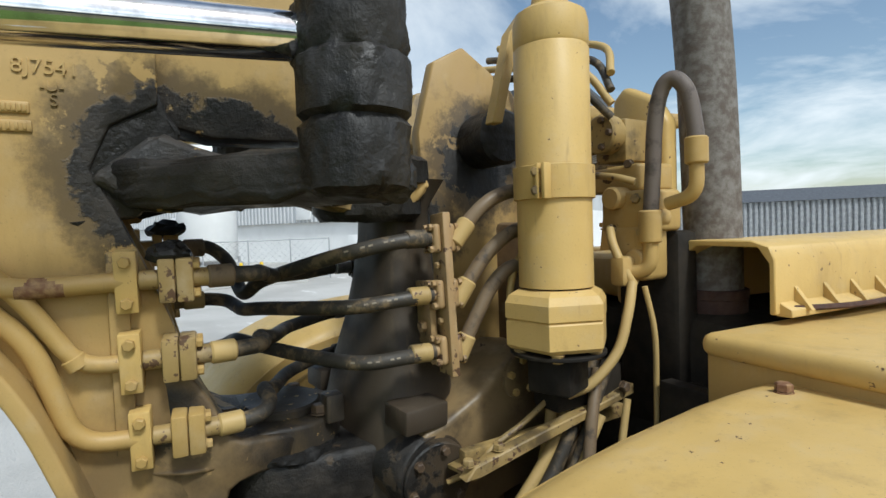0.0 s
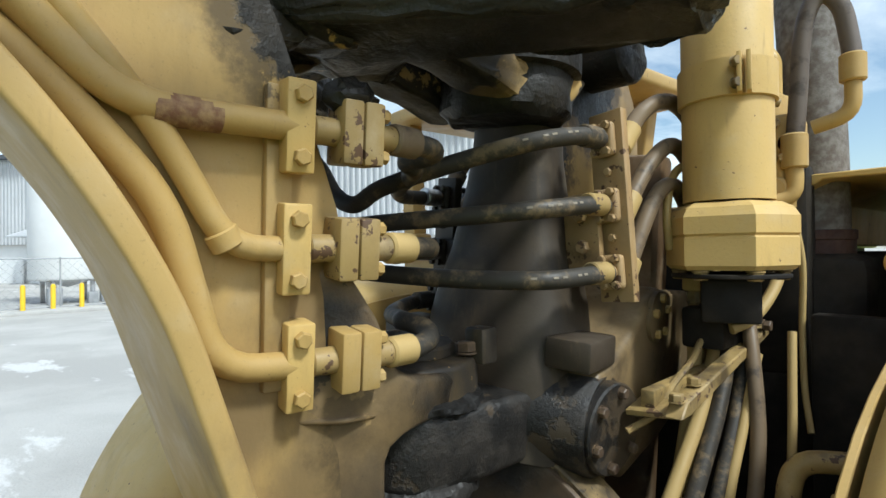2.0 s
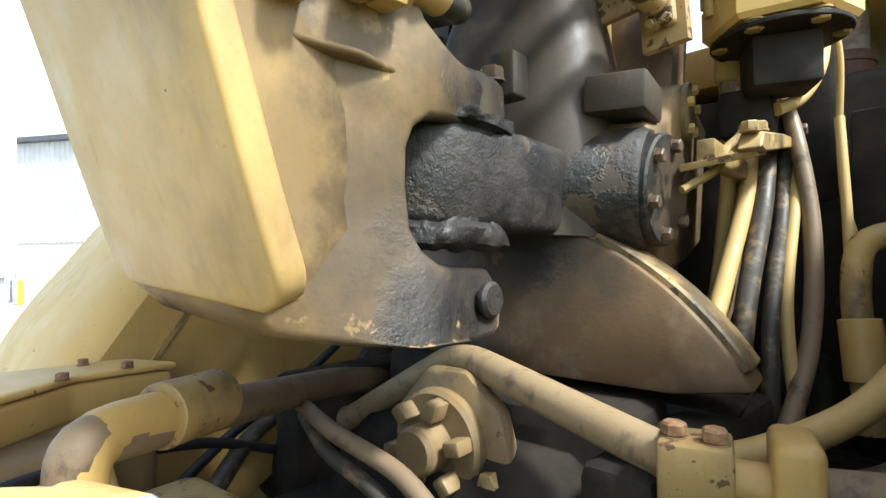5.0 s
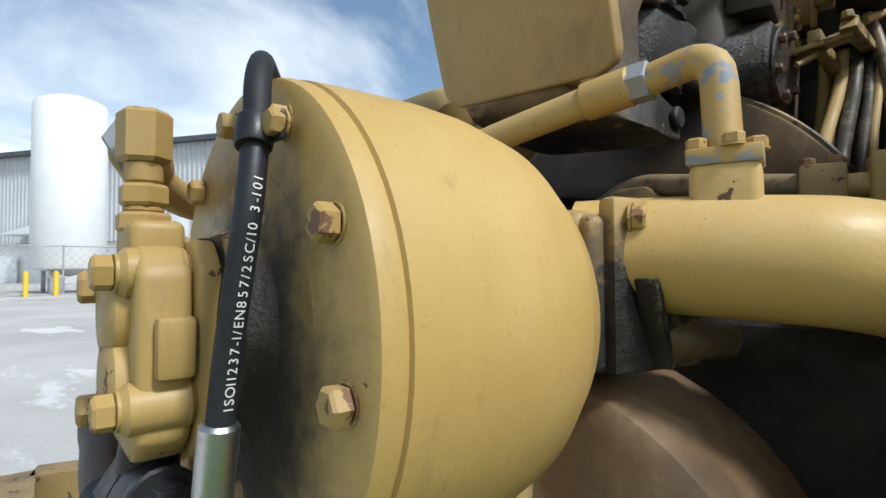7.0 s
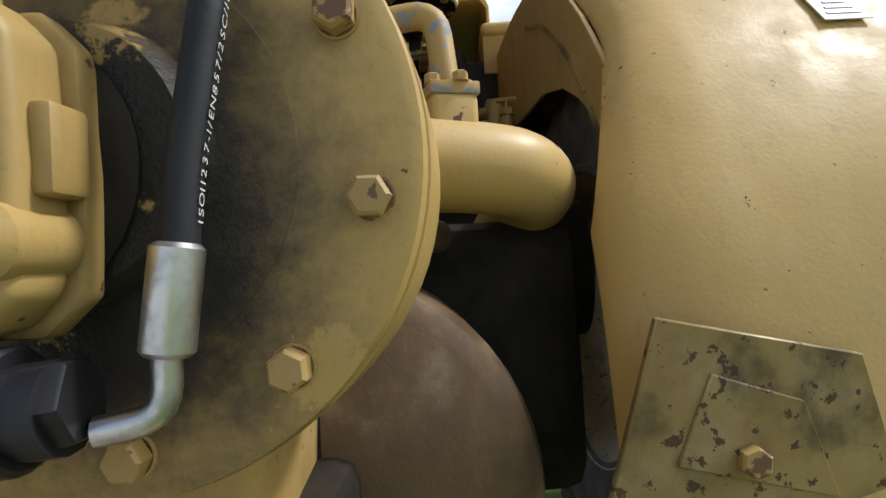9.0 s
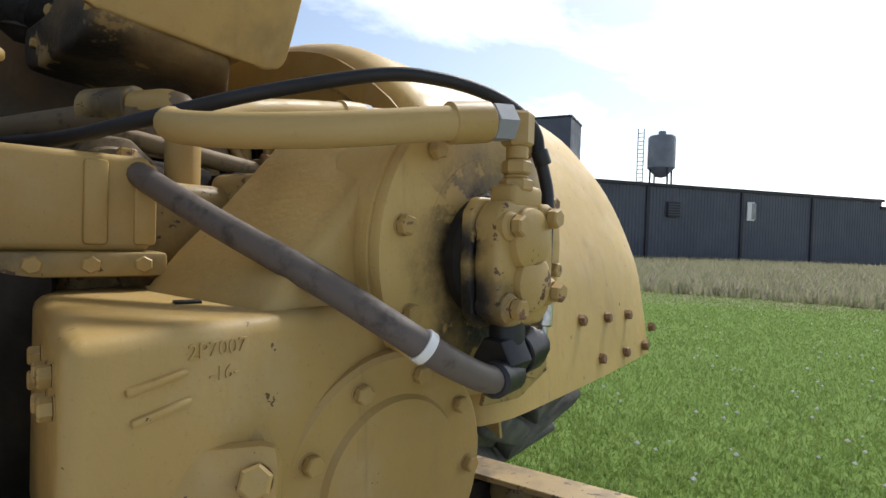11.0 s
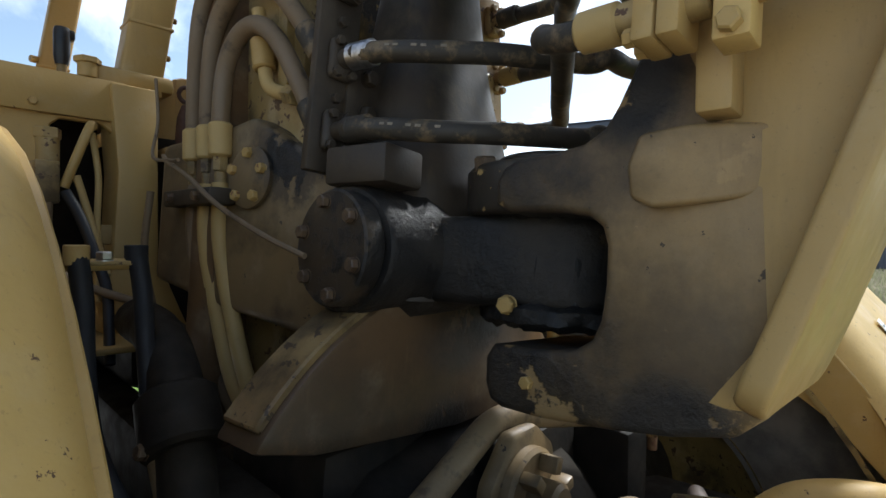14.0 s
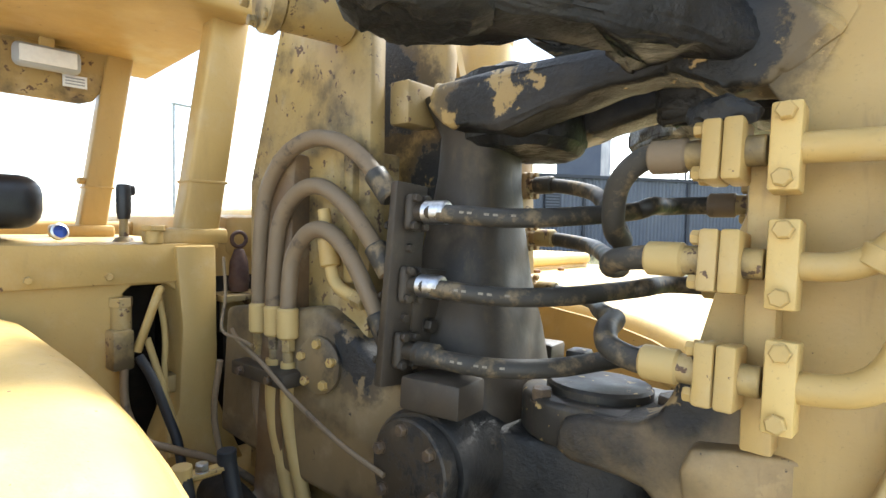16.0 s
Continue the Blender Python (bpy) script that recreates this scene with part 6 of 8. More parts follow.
def clamp_set(side):
    e, x0, z = side, 0.0, 0.0
    for k in range(3):
        seat = clamp_seat(side, k)
        t = thing("pipe_clamp", (x0, -0.71, z - 0.08), "yellow block clamp holding a hydraulic pipe on the gooseneck", "pipe clamp", "pipe clamps on the gooseneck")
        b = bmesh.new()
        box(b, (x0 + e * 0.030, -0.712, z), (0.046, 0.042 if e > 0 else 0.036, 0.130 if e > 0 else 0.116), bevel=0.004)
        part("block", b, m_yellow_lit, t)
        for dz in (0.043, -0.043):
            bolt(t, (x0 + e * 0.051, -0.712, z + dz), (e, 0, 0), 0.022, m_yellow)
        seat_in(t, seat)
        f = thing("hose_coupling", (x0, -0.62, z), "split flange coupling joining pipe and hose", "coupling", "couplings beside the clamps")
        b = bmesh.new()
        cyl(b, (x0 + e * 0.031, -0.69, z), (x0 + e * 0.031, -0.55, z), 0.021, seg=20)
        part("stub", b, m_yellow_dirty, f)
        for y0, y1 in ((-0.653, -0.6208), (-0.6192, -0.586)) if e > 0 else ((-0.666, -0.6408), (-0.6392, -0.614)):
            b = bmesh.new()
            box(b, (x0 + e * 0.031, (y0 + y1) / 2, z), (0.066, y1 - y0, 0.094 if e > 0 else 0.086), bevel=0.005, seg=2)
            part("half_flange", b, m_yellow_dirty if e > 0 and k < 2 else m_yellow, f)
        for dx in (-0.017, 0.017):
            for dz in (0.031, -0.031):
                bolt(f, (x0 + e * 0.031 + dx, -0.586 if e > 0 else -0.614, z + dz), (0, 1, 0), 0.019, m_yellow)
        if k == 0:
            b = bmesh.new()
            bmesh.ops.create_icosphere(b, subdivisions=3, radius=1.0, matrix=Matrix.Translation((x0 + e * 0.03, -0.63, z + 0.055)) @ Matrix.Diagonal((0.03, 0.045, 0.022, 1)))
            lumpy(b, 0.012, 40, e)
            part("grease_lump", b, m_grease, f)
        seat_in(f, seat)


clamp_set(1)
clamp_set(-1)


def neck_pipes(side):
    far = [(-1.25, 2.545), (-1.45, 2.675), (-1.9, 2.83)]
    held = [NECK_TURN.inverted() @ (clamp_seat(side, k) @ Vector((side * 0.031, -0.70, 0))) for k in range(3)]
    (x0, ya, za), (_, yb, zb), (_, yc, zc) = held
    lift = za - 2.243
    runs = (
        [(ya, za), (-0.90, za - 0.004), (-1.09, 2.425 + lift)] + [(y + 0.02, z + 0.02 + lift) for y, z in far],
        [(yb, zb), (-0.775, zb), (-0.86, 2.22 + lift), (-1.02, 2.41 + lift)] + [(y + 0.06, z + 0.07 + lift) for y, z in far],
        [(yc, zc), (-0.79, zc + 0.008), (-0.852, 2.13 + lift), (-0.96, 2.25 + lift), (-1.09, 2.36 + lift)] + [(y, z - 0.02 + lift) for y, z in far],
    )
    for k, run in enumerate(runs):
        x = held[k].x
        pts = [(x, y, z) for y, z in run]
        t = bent_pipe("hydraulic_pipe", "bent yellow hydraulic pipe along the gooseneck edge", pts, 0.0205 if k != 1 else 0.018, m_yellow, 0.06)
        t["group"] = "pipes along the gooseneck"
        if k == 0:
            b = bmesh.new()
            sweep(b, [Vector((x, y, z)) for y, z in ((-0.79, za - 0.003), (-0.82, za - 0.003), (-0.85, za - 0.003), (-0.868, za - 0.003))], 0.0209, 16)
            part("rust_patch", b, m_chiprust, t, "long patch of bare rust")
        if k == 1:
            b = bmesh.new()
            cyl(b, (x, -0.774, zb + 0.002), (x, -0.787, zb + 0.024), 0.0225, seg=20)
            part("elbow_nut", b, m_yellow, t)
        seat_in(t, NECK_TURN)
    if side < 0:
        return
    t = thing("pipe_bracket", (x0, -1.1, 2.4), "small yellow bracket over the pipes with two bolts", "bracket")
    b = bmesh.new()
    box(b, (x0 + side * 0.028, -1.115, 2.455), (0.012, 0.10, 0.10), rot=(-42, 0, 0), bevel=0.004)
    box(b, (x0 - side * 0.02, -1.10, 2.505), (0.05, 0.07, 0.02), rot=(-42, 0, 0), bevel=0.004)
    part("plate", b, m_yellow, t)
    for d in (-0.022, 0.022):
        bolt(t, (x0 + side * 0.034, -1.105 + d, 2.475 - d * 0.9), (side, 0, 0), 0.026, m_yellow)
    seat_in(t, NECK_TURN)


neck_pipes(1)
neck_pipes(-1)


def manifold(side):
    """Upright plate on the post with three hose flanges on each face."""
    mx, my, mz = MANIFOLD[side][1]
    mat = m_manifold if side > 0 else m_post
    y0 = my
    t = thing("hose_manifold", (mx, y0, mz - 0.2), ("grimy yellow" if side > 0 else "oil-blackened") + " upright manifold plate on the hitch post", "manifold", "manifold plates on the post")
    b = bmesh.new()
    box(b, (mx, y0, mz), (0.085, 0.022, 0.42), rot=(0, 0, -8), bevel=0.003)
    part("plate", b, mat, t)
    b = bmesh.new()
    box(b, (mx - side * 0.067, y0 - 0.02, mz - 0.05), (0.094, 0.018, 0.17), rot=(0, 0, -8), bevel=0.003)
    part("backing_plate", b, mat, t)
    for z in (mz - 0.015, mz - 0.085):
        bolt(t, (mx - side * 0.062, y0 - 0.028, z), (0, -1, 0), 0.028, mat)
    for z in [mz + p[2] - MANIFOLD[side][1][2] for p in MANIFOLD[side]]:
        flange4(t, (mx, y0 - 0.022, z), (-0.1, -1, 0), 0.030, 0.022, mat, (0, 0, 1), 0.016, "split_flange", 1.25)
        b = bmesh.new()
        cyl(b, (mx, y0 - 0.02, z), (mx - 0.006, y0 - 0.075, z), 0.0175, seg=18)
        part("stub", b, mat, t)
        flange4(t, (mx, y0 + 0.022, z), (0.1, 1, 0), 0.030, 0.022, mat, (0, 0, 1), 0.016, "split_flange", 1.25)
    for z in (mz + 0.075, mz - 0.07):
        bolt(t, (mx, y0 - 0.011, z), (0, -1, 0), 0.017, mat)
    seat_in(t, pose(mx, y0, mz, 0, -3.5 if side > 0 else 6.0, 0) @ pose(-mx, -y0, -mz))


manifold(1)
manifold(-1)


def cross_hoses():
    """Hoses from each manifold back round the post to the couplings of the other side."""
    lab = "dark oily hydraulic hose crossing from manifold to gooseneck"
    for side in (1, -1):
        for k in range(3):
            mx, my, z = MANIFOLD[side][k]
            ox, oy, zc = clamp_seat(-side, k) @ Vector((-side * 0.031, -0.545 if side < 0 else -0.575, 0))      # far coupling
            e = side
            mid = (mx + ox) / 2
            hz = zc + ((-0.13, -0.025, 0.035) if side > 0 else (-0.005, 0.0, 0.03))[k]
            fw = oy + 0.54
            pts = [(mx, my - 0.04, z), (mx - 0.004 * e, my - 0.12, z - 0.004), (mx - 0.05 * e, -0.215, z * 0.9 + hz * 0.1 - 0.012), (mid + 0.07 * e, -0.30, z * 0.65 + hz * 0.35 - 0.012),
                   (mid - 0.07 * e, -0.375, z * 0.3 + hz * 0.7 - 0.006), (ox + 0.12 * e, -0.415 + fw * 0.6, hz), (ox + 0.055 * e, -0.425 + fw * 0.9, hz + (zc - hz) * 0.2),
                   (ox + 0.018 * e, -0.445 + fw, hz + (zc - hz) * 0.7), (ox + 0.004 * e, -0.49 + fw, zc), (ox, -0.54 + fw, zc)]
            t = simple_hose("crossing_hose", lab, pts, 0.0190, m_hose, 7, 14, None, "hose", "hoses crossing behind the post")
            b = bmesh.new()
            cyl(b, (mx, my - 0.05, z), (mx - 0.006 * e, my - 0.105, z), 0.0240, seg=20, bevel=0.003)
            part("ferrule", b, (m_yellow_dirty if side > 0 and k else m_zinc if side < 0 and k < 2 else m_hose), t)
            b = bmesh.new()
            cyl(b, (ox, -0.555 + fw, zc), (ox + 0.003 * e, -0.50 + fw, zc), 0.0255, seg=20, bevel=0.004)
            part("ferrule", b, m_hose_y if k else m_hose_b, t)
            # worn print along the hose
            path = spline(pts, 7)
            for j in range(7):
                p, q = path[8 + j], path[9 + j]
                d = (q - p).normalized()
                out = Vector((e * 0.75, -0.66, 0.25))
                out = (out - d * out.dot(d)).normalized()
                if j % 3 == 2:
                    continue
                bb = bmesh.new()
                rot = Matrix((d, out.cross(d), out)).transposed().to_4x4()
                box(bb, None, ((q - p).length * 0.6, 0.0045, 0.001), bevel=0, m=Matrix.Translation((p + q) / 2 + out * 0.0191) @ rot)
                part("print_bar", bb, m_text, t)


cross_hoses()


def loop_hoses(side):
    """Three nested hose loops from the manifold's front over and down beside the plate."""
    mir = (lambda x: x) if side < 0 else (lambda x: -0.01 - x)
    loops = (
        [(0.06, 2.29), (0.13, 2.37), (0.20, 2.415), (0.29, 2.425), (0.385, 2.385), (0.45, 2.29), (0.465, 2.12), (0.465, 1.96)],
        [(0.06, 2.13), (0.10, 2.19), (0.16, 2.265), (0.24, 2.315), (0.32, 2.305), (0.385, 2.235), (0.40, 2.10), (0.40, 1.96)],
        [(0.06, 1.98), (0.10, 2.06), (0.16, 2.165), (0.22, 2.215), (0.285, 2.21), (0.335, 2.15), (0.345, 2.05), (0.345, 1.96)],
    )
    made = []
    for k, run in enumerate(loops):
        xs = [-0.265, -0.275, -0.29, -0.30, -0.305, -0.31, -0.315, -0.315]
        pts = [(mir(x), y, z) for x, (y, z) in zip(xs, run)]
        t = simple_hose("loop_hose", "dusty brown hydraulic hose arching down from the manifold", pts, 0.0195, m_hose_b, 6, 14, {0: m_hose if side < 0 else m_hose_y, -1: m_hose_y}, "hose", "hose loops beside the post")
        made.append(t)
        b = bmesh.new()
        p = Vector(pts[-1])
        cyl(b, p, p - Vector((0, 0, 0.035)), 0.017, seg=6)
        cyl(b, p - Vector((0, 0, 0.035)), p - Vector((0, 0, 0.07)), 0.013, seg=14)
        part("swivel_nut", b, m_yellow_dirty, t)
    t = thing("hose_bracket", (mir(-0.33), 0.40, 1.85), "short dark bar holding three pipes together", "bracket")
    made.append(t)
    b = bmesh.new()
    box(b, (mir(-0.335), 0.405, 1.868), (0.06, 0.22, 0.036), bevel=0.006)
    part("bar", b, m_yellow_dirty if side > 0 else m_post, t)
    for y in (0.345, 0.465):
        bolt(t, (mir(-0.366), y, 1.868), (-1 if side < 0 else 1, 0, 0), 0.018, m_boltdark)
    for k, y in enumerate((0.345, 0.40, 0.465)):
        pts = [(mir(-0.315), y, 1.90), (mir(-0.315), y, 1.78), (mir(-0.31), y - 0.03, 1.65), (mir(-0.30), y - 0.09, 1.48), (mir(-0.27), y - 0.13, 1.38), (mir(-0.20), y - 0.12, 1.30)]
        t = simple_hose("return_pipe", "dusty yellow-brown pipe running down past the hitch", pts, 0.0175 + 0.004 * (k == 1), m_hose_y if k < 2 else m_hose_b, 6, 14, None, "pipe", "pipes below the hose loops")
        made.append(t)
    for t in made:
        seat_in(t, pose(0, -0.03, -0.045) if side < 0 else pose(0, -0.015, 0))


loop_hoses(-1)
loop_hoses(1)


def grease_line():
    simple_hose("grease_line", "thin spiral-wrapped grease line to the trunnion cap", [(-0.37, 0.47, 1.92), (-0.38, 0.42, 1.90), (-0.375, 0.33, 1.86), (-0.37, 0.22, 1.80), (-0.37, 0.06, 1.742), (-0.357, -0.05, 1.706)], 0.0055, m_hose_b, 6, 8)
    simple_hose("grease_line", "thin wire tied along the hoses", [(-0.375, 0.50, 2.10), (-0.37, 0.50, 2.0), (-0.385, 0.49, 1.92), (-0.38, 0.42, 1.905), (-0.385, 0.36, 1.90)], 0.004, m_hose_b, 6, 8)
    simple_hose("grease_line", "thin yellow grease line by the trunnion", [(0.296, -0.023, 1.682), (0.34, 0.03, 1.72), (0.345, 0.09, 1.765), (0.35, 0.20, 1.81), (0.33, 0.34, 1.87), (0.31, 0.45, 1.95)], 0.008, m_yellow_dirty, 6, 8)


grease_line()


# ---------------------------------------------------------------- right side: accumulator, exhaust, hood, valves
def accumulator():
    c = Vector((0.412, 0.258, 0))
    t = thing("accumulator", (c.x, c.y, 1.95), "tall yellow upright accumulator cylinder with bolted hexagonal foot", "accumulator")
    b = bmesh.new()
    lathe(b, c + Vector((0, 0, 2.17)), c + Vector((0, 0, 3)), [(0, 0), (0.096, 0), (0.096, 0.60), (0.093, 0.605), (0.096, 0.612), (0.096, 0.665), (0.090, 0.69), (0.068, 0.705), (0.05, 0.71), (0.045, 0.735), (0, 0.735)], 40)
    part("barrel", b, m_yellow_lit, t)
    b = bmesh.new()
    cyl(b, c + Vector((0, 0, 2.90)), c + Vector((0, 0, 2.935)), 0.032, seg=6)
    cyl(b, c + Vector((0, 0, 2.93)), c + Vector((0, 0, 2.99)), 0.02, seg=18)
    box(b, c + Vector((0, 0, 2.98)), (0.09, 0.04, 0.03), bevel=0.006)
    part("top_cap", b, m_yellow_dirty, t)
    b = bmesh.new()
    lathe(b, c + Vector((0, 0, 2.015)), c + Vector((0, 0, 3)), [(0, 0), (0.128, 0), (0.138, 0.010), (0.138, 0.070), (0.134, 0.075), (0.140, 0.080), (0.140, 0.118), (0.128, 0.138), (0.106, 0.150), (0, 0.152)], 6, radians(8))
    part("foot", b, m_yellow_lit, t, "hexagonal bolted foot", 20)
    b = bmesh.new()
    cyl(b, c + Vector((0, 0, 1.996)), c + Vector((0, 0, 2.006)), 0.124, seg=36)
    part("gasket_plate", b, m_dark, t)
    for k in range(6):
        a = radians(15 + 60 * k)
        bolt(t, c + Vector((0.105 * math.cos(a), 0.105 * math.sin(a), 2.012)), (0, 0, -1), 0.030, m_yellow_dirty)
    b = bmesh.new()
    box(b, c + Vector((0, 0, 1.945)), (0.12, 0.12, 0.10), rot=(0, 0, 20), bevel=0.008)
    part("base_block", b, m_dark, t, "dark square block under the foot")
    b = bmesh.new()
    lathe(b, c + Vector((0, 0, 2.392)), c + Vector((0, 0, 3)), [(0.097, 0), (0.104, 0.002), (0.104, 0.083), (0.097, 0.085)], 40)
    band = part("band", b, m_yellow_lit, t, "clamp band with bolted ears")
    d = Vector((0.25, -0.97, 0)).normalized()
    s = Vector((d.y, -d.x, 0))
    for off in (-0.048, -0.030):
        b = bmesh.new()
        box(b, c + d * 0.112 + s * -off * -1 + Vector((0, 0, 2.434)), (0.010, 0.03, 0.085), rot=(0, 0, math.degrees(math.atan2(d.y, d.x)) + 90), bevel=0.002)
        part("ear", b, m_yellow_lit, band)
    for z in (2.412, 2.457):
        bolt(band, c + d * 0.117 + s * -0.022 + Vector((0, 0, z)), (0.6, -0.5, 0), 0.020, m_yellow_dirty)
    b = bmesh.new()
    box(b, (0.345, 0.40, 1.87), (0.10, 0.26, 0.10), bevel=0.01)
    part("support_arm", b, m_dark, t)
    return t


accumulator()


def exhaust():
    t = thing("exhaust_stack", (0.475, 0.87, 1.5), "weathered grey-brown steel exhaust stack", "exhaust")
    b = bmesh.new()
    sweep(b, spline([(0.475, 0.87, 2.02), (0.47, 0.87, 2.4), (0.455, 0.87, 2.8), (0.43, 0.86, 3.2), (0.40, 0.85, 3.7)], 6), 0.084, 36)
    part("flue_pipe", b, m_exhaust, t)
    b = bmesh.new()
    lathe(b, (0.475, 0.87, 1.45), (0.475, 0.87, 3), [(0.0, 0), (0.13, 0), (0.13, 0.30), (0.11, 0.42), (0.094, 0.54), (0.094, 0.66), (0.084, 0.665)], 36)
    part("collar", b, m_rust, t, "dark rusty collar")
    b = bmesh.new()
    lathe(b, (0.475, 0.87, 2.085), (0.475, 0.87, 3), [(0.094, 0), (0.098, 0.002), (0.098, 0.028), (0.094, 0.03)], 36)
    band = part("band", b, m_rust, t)
    bolt(band, (0.445, 0.77, 2.10), (-0.3, -1, 0), 0.022, m_boltdark)
    return t


exhaust()


def hood():
    t = thing("engine_hood", (0.75, 1.6, 1.9), "yellow engine hood with riveted brackets along its edge", "hood")
    b = bmesh.new()
    prof = [(0.42, 2.05), (0.42, 2.20), (0.44, 2.235), (0.50, 2.25), (0.68, 2.25), (0.73, 2.235), (0.745, 2.20), (0.745, 2.06), (0.73, 2.06), (0.73, 2.19), (0.70, 2.232), (0.52, 2.234), (0.44, 2.19), (0.43, 2.05)]
    prism(b, prof, "y", 0.90, 3.2, 0.003, 1)
    part("shell", b, m_yellow_lit, t)
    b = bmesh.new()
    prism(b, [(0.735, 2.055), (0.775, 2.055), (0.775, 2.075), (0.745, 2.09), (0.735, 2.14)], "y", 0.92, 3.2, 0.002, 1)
    part("ledge", b, m_yellow_lit, t)
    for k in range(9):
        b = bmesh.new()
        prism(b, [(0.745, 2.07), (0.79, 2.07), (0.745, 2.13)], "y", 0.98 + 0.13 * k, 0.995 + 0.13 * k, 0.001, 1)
        part("gusset", b, m_yellow_lit, t)
    b = bmesh.new()
    box(b, (0.1, 1.9, 2.12), (0.62, 2.0, 0.14), bevel=0.03)
    part("engine_cover", b, m_yellow, t)
    b = bmesh.new()
    box(b, (0.15, 1.8, 1.65), (0.95, 1.8, 0.75), bevel=0.05)
    part("engine_block", b, m_dark, t, "dark engine block")
    b = bmesh.new()
    hose(b, [(0.76, 0.95, 2.075), (0.80, 1.2, 2.07), (0.79, 1.6, 2.072), (0.81, 2.0, 2.072)], 0.008, 6)
    part("chain", b, m_rust, t)
    seat_in(t, pose(-0.075, -0.075, 0.02) @ TRACTOR)
    c = Vector((0.84, 2.05, 2.20))
    k = thing("filler_cap", (c.x, c.y, 2.25), "small yellow filler cap on the hood", "cap")
    b = bmesh.new()
    lathe(b, (0.72, 1.9, 2.235), (0.72, 1.9, 4), [(0, 0), (0.035, 0), (0.035, 0.03), (0.07, 0.035), (0.075, 0.05), (0.07, 0.07), (0.02, 0.075), (0.02, 0.10), (0.012, 0.13), (0, 0.135)], 24)
    part("cap", b, m_yellow, k)
    a = thing("air_precleaner", (0.93, 2.0, 2.05), "dark air precleaner with mushroom cap beside the hood", "air cleaner")
    b = bmesh.new()
    lathe(b, (0.93, 1.98, 2.05), (0.93, 1.98, 4), [(0, 0), (0.055, 0), (0.055, 0.03), (0.045, 0.05), (0.045, 0.34), (0.05, 0.36), (0, 0.36)], 24)
    part("bowl", b, m_navy2, a)
    b = bmesh.new()
    lathe(b, (0.93, 1.98, 2.40), (0.93, 1.98, 4), [(0.05, 0), (0.105, 0.0), (0.11, 0.012), (0.08, 0.045), (0.03, 0.065), (0, 0.068)], 28)
    part("cap", b, m_navy2, a)
    b = bmesh.new()
    pipe(b, [(0.80, 1.96, 2.10), (0.80, 1.96, 2.23), (0.92, 1.98, 2.25)], 0.028, 0.05)
    part("elbow", b, m_yellow_dirty, a)


hood()


def deck_box():
    t = thing("deck_box", (0.95, 1.4, 1.5), "chipped yellow sheet-metal deck box beside the fender", "box")
    b = bmesh.new()
    box(b, (1.07, 1.72, 1.93), (0.98, 2.0, 0.17), bevel=0.004)
    part("body", b, m_yellow, t)
    b = bmesh.new()
    box(b, (1.07, 1.71, 2.035), (1.0, 2.02, 0.058), bevel=0.026, seg=4)
    part("lid", b, m_yellow_lit, t)
    b = bmesh.new()
    box(b, (1.08, 1.75, 1.5), (0.86, 1.9, 0.75), bevel=0.02)
    part("support", b, m_dark, t)
    for x in (0.80, 1.0, 1.2):
        bolt(t, (x, 0.66, 1.982), (0, 0, 1), 0.03, m_chiprust)
    return seat_in(t, pose(0.04, -0.10, -0.01) @ TRACTOR)


deck_box()


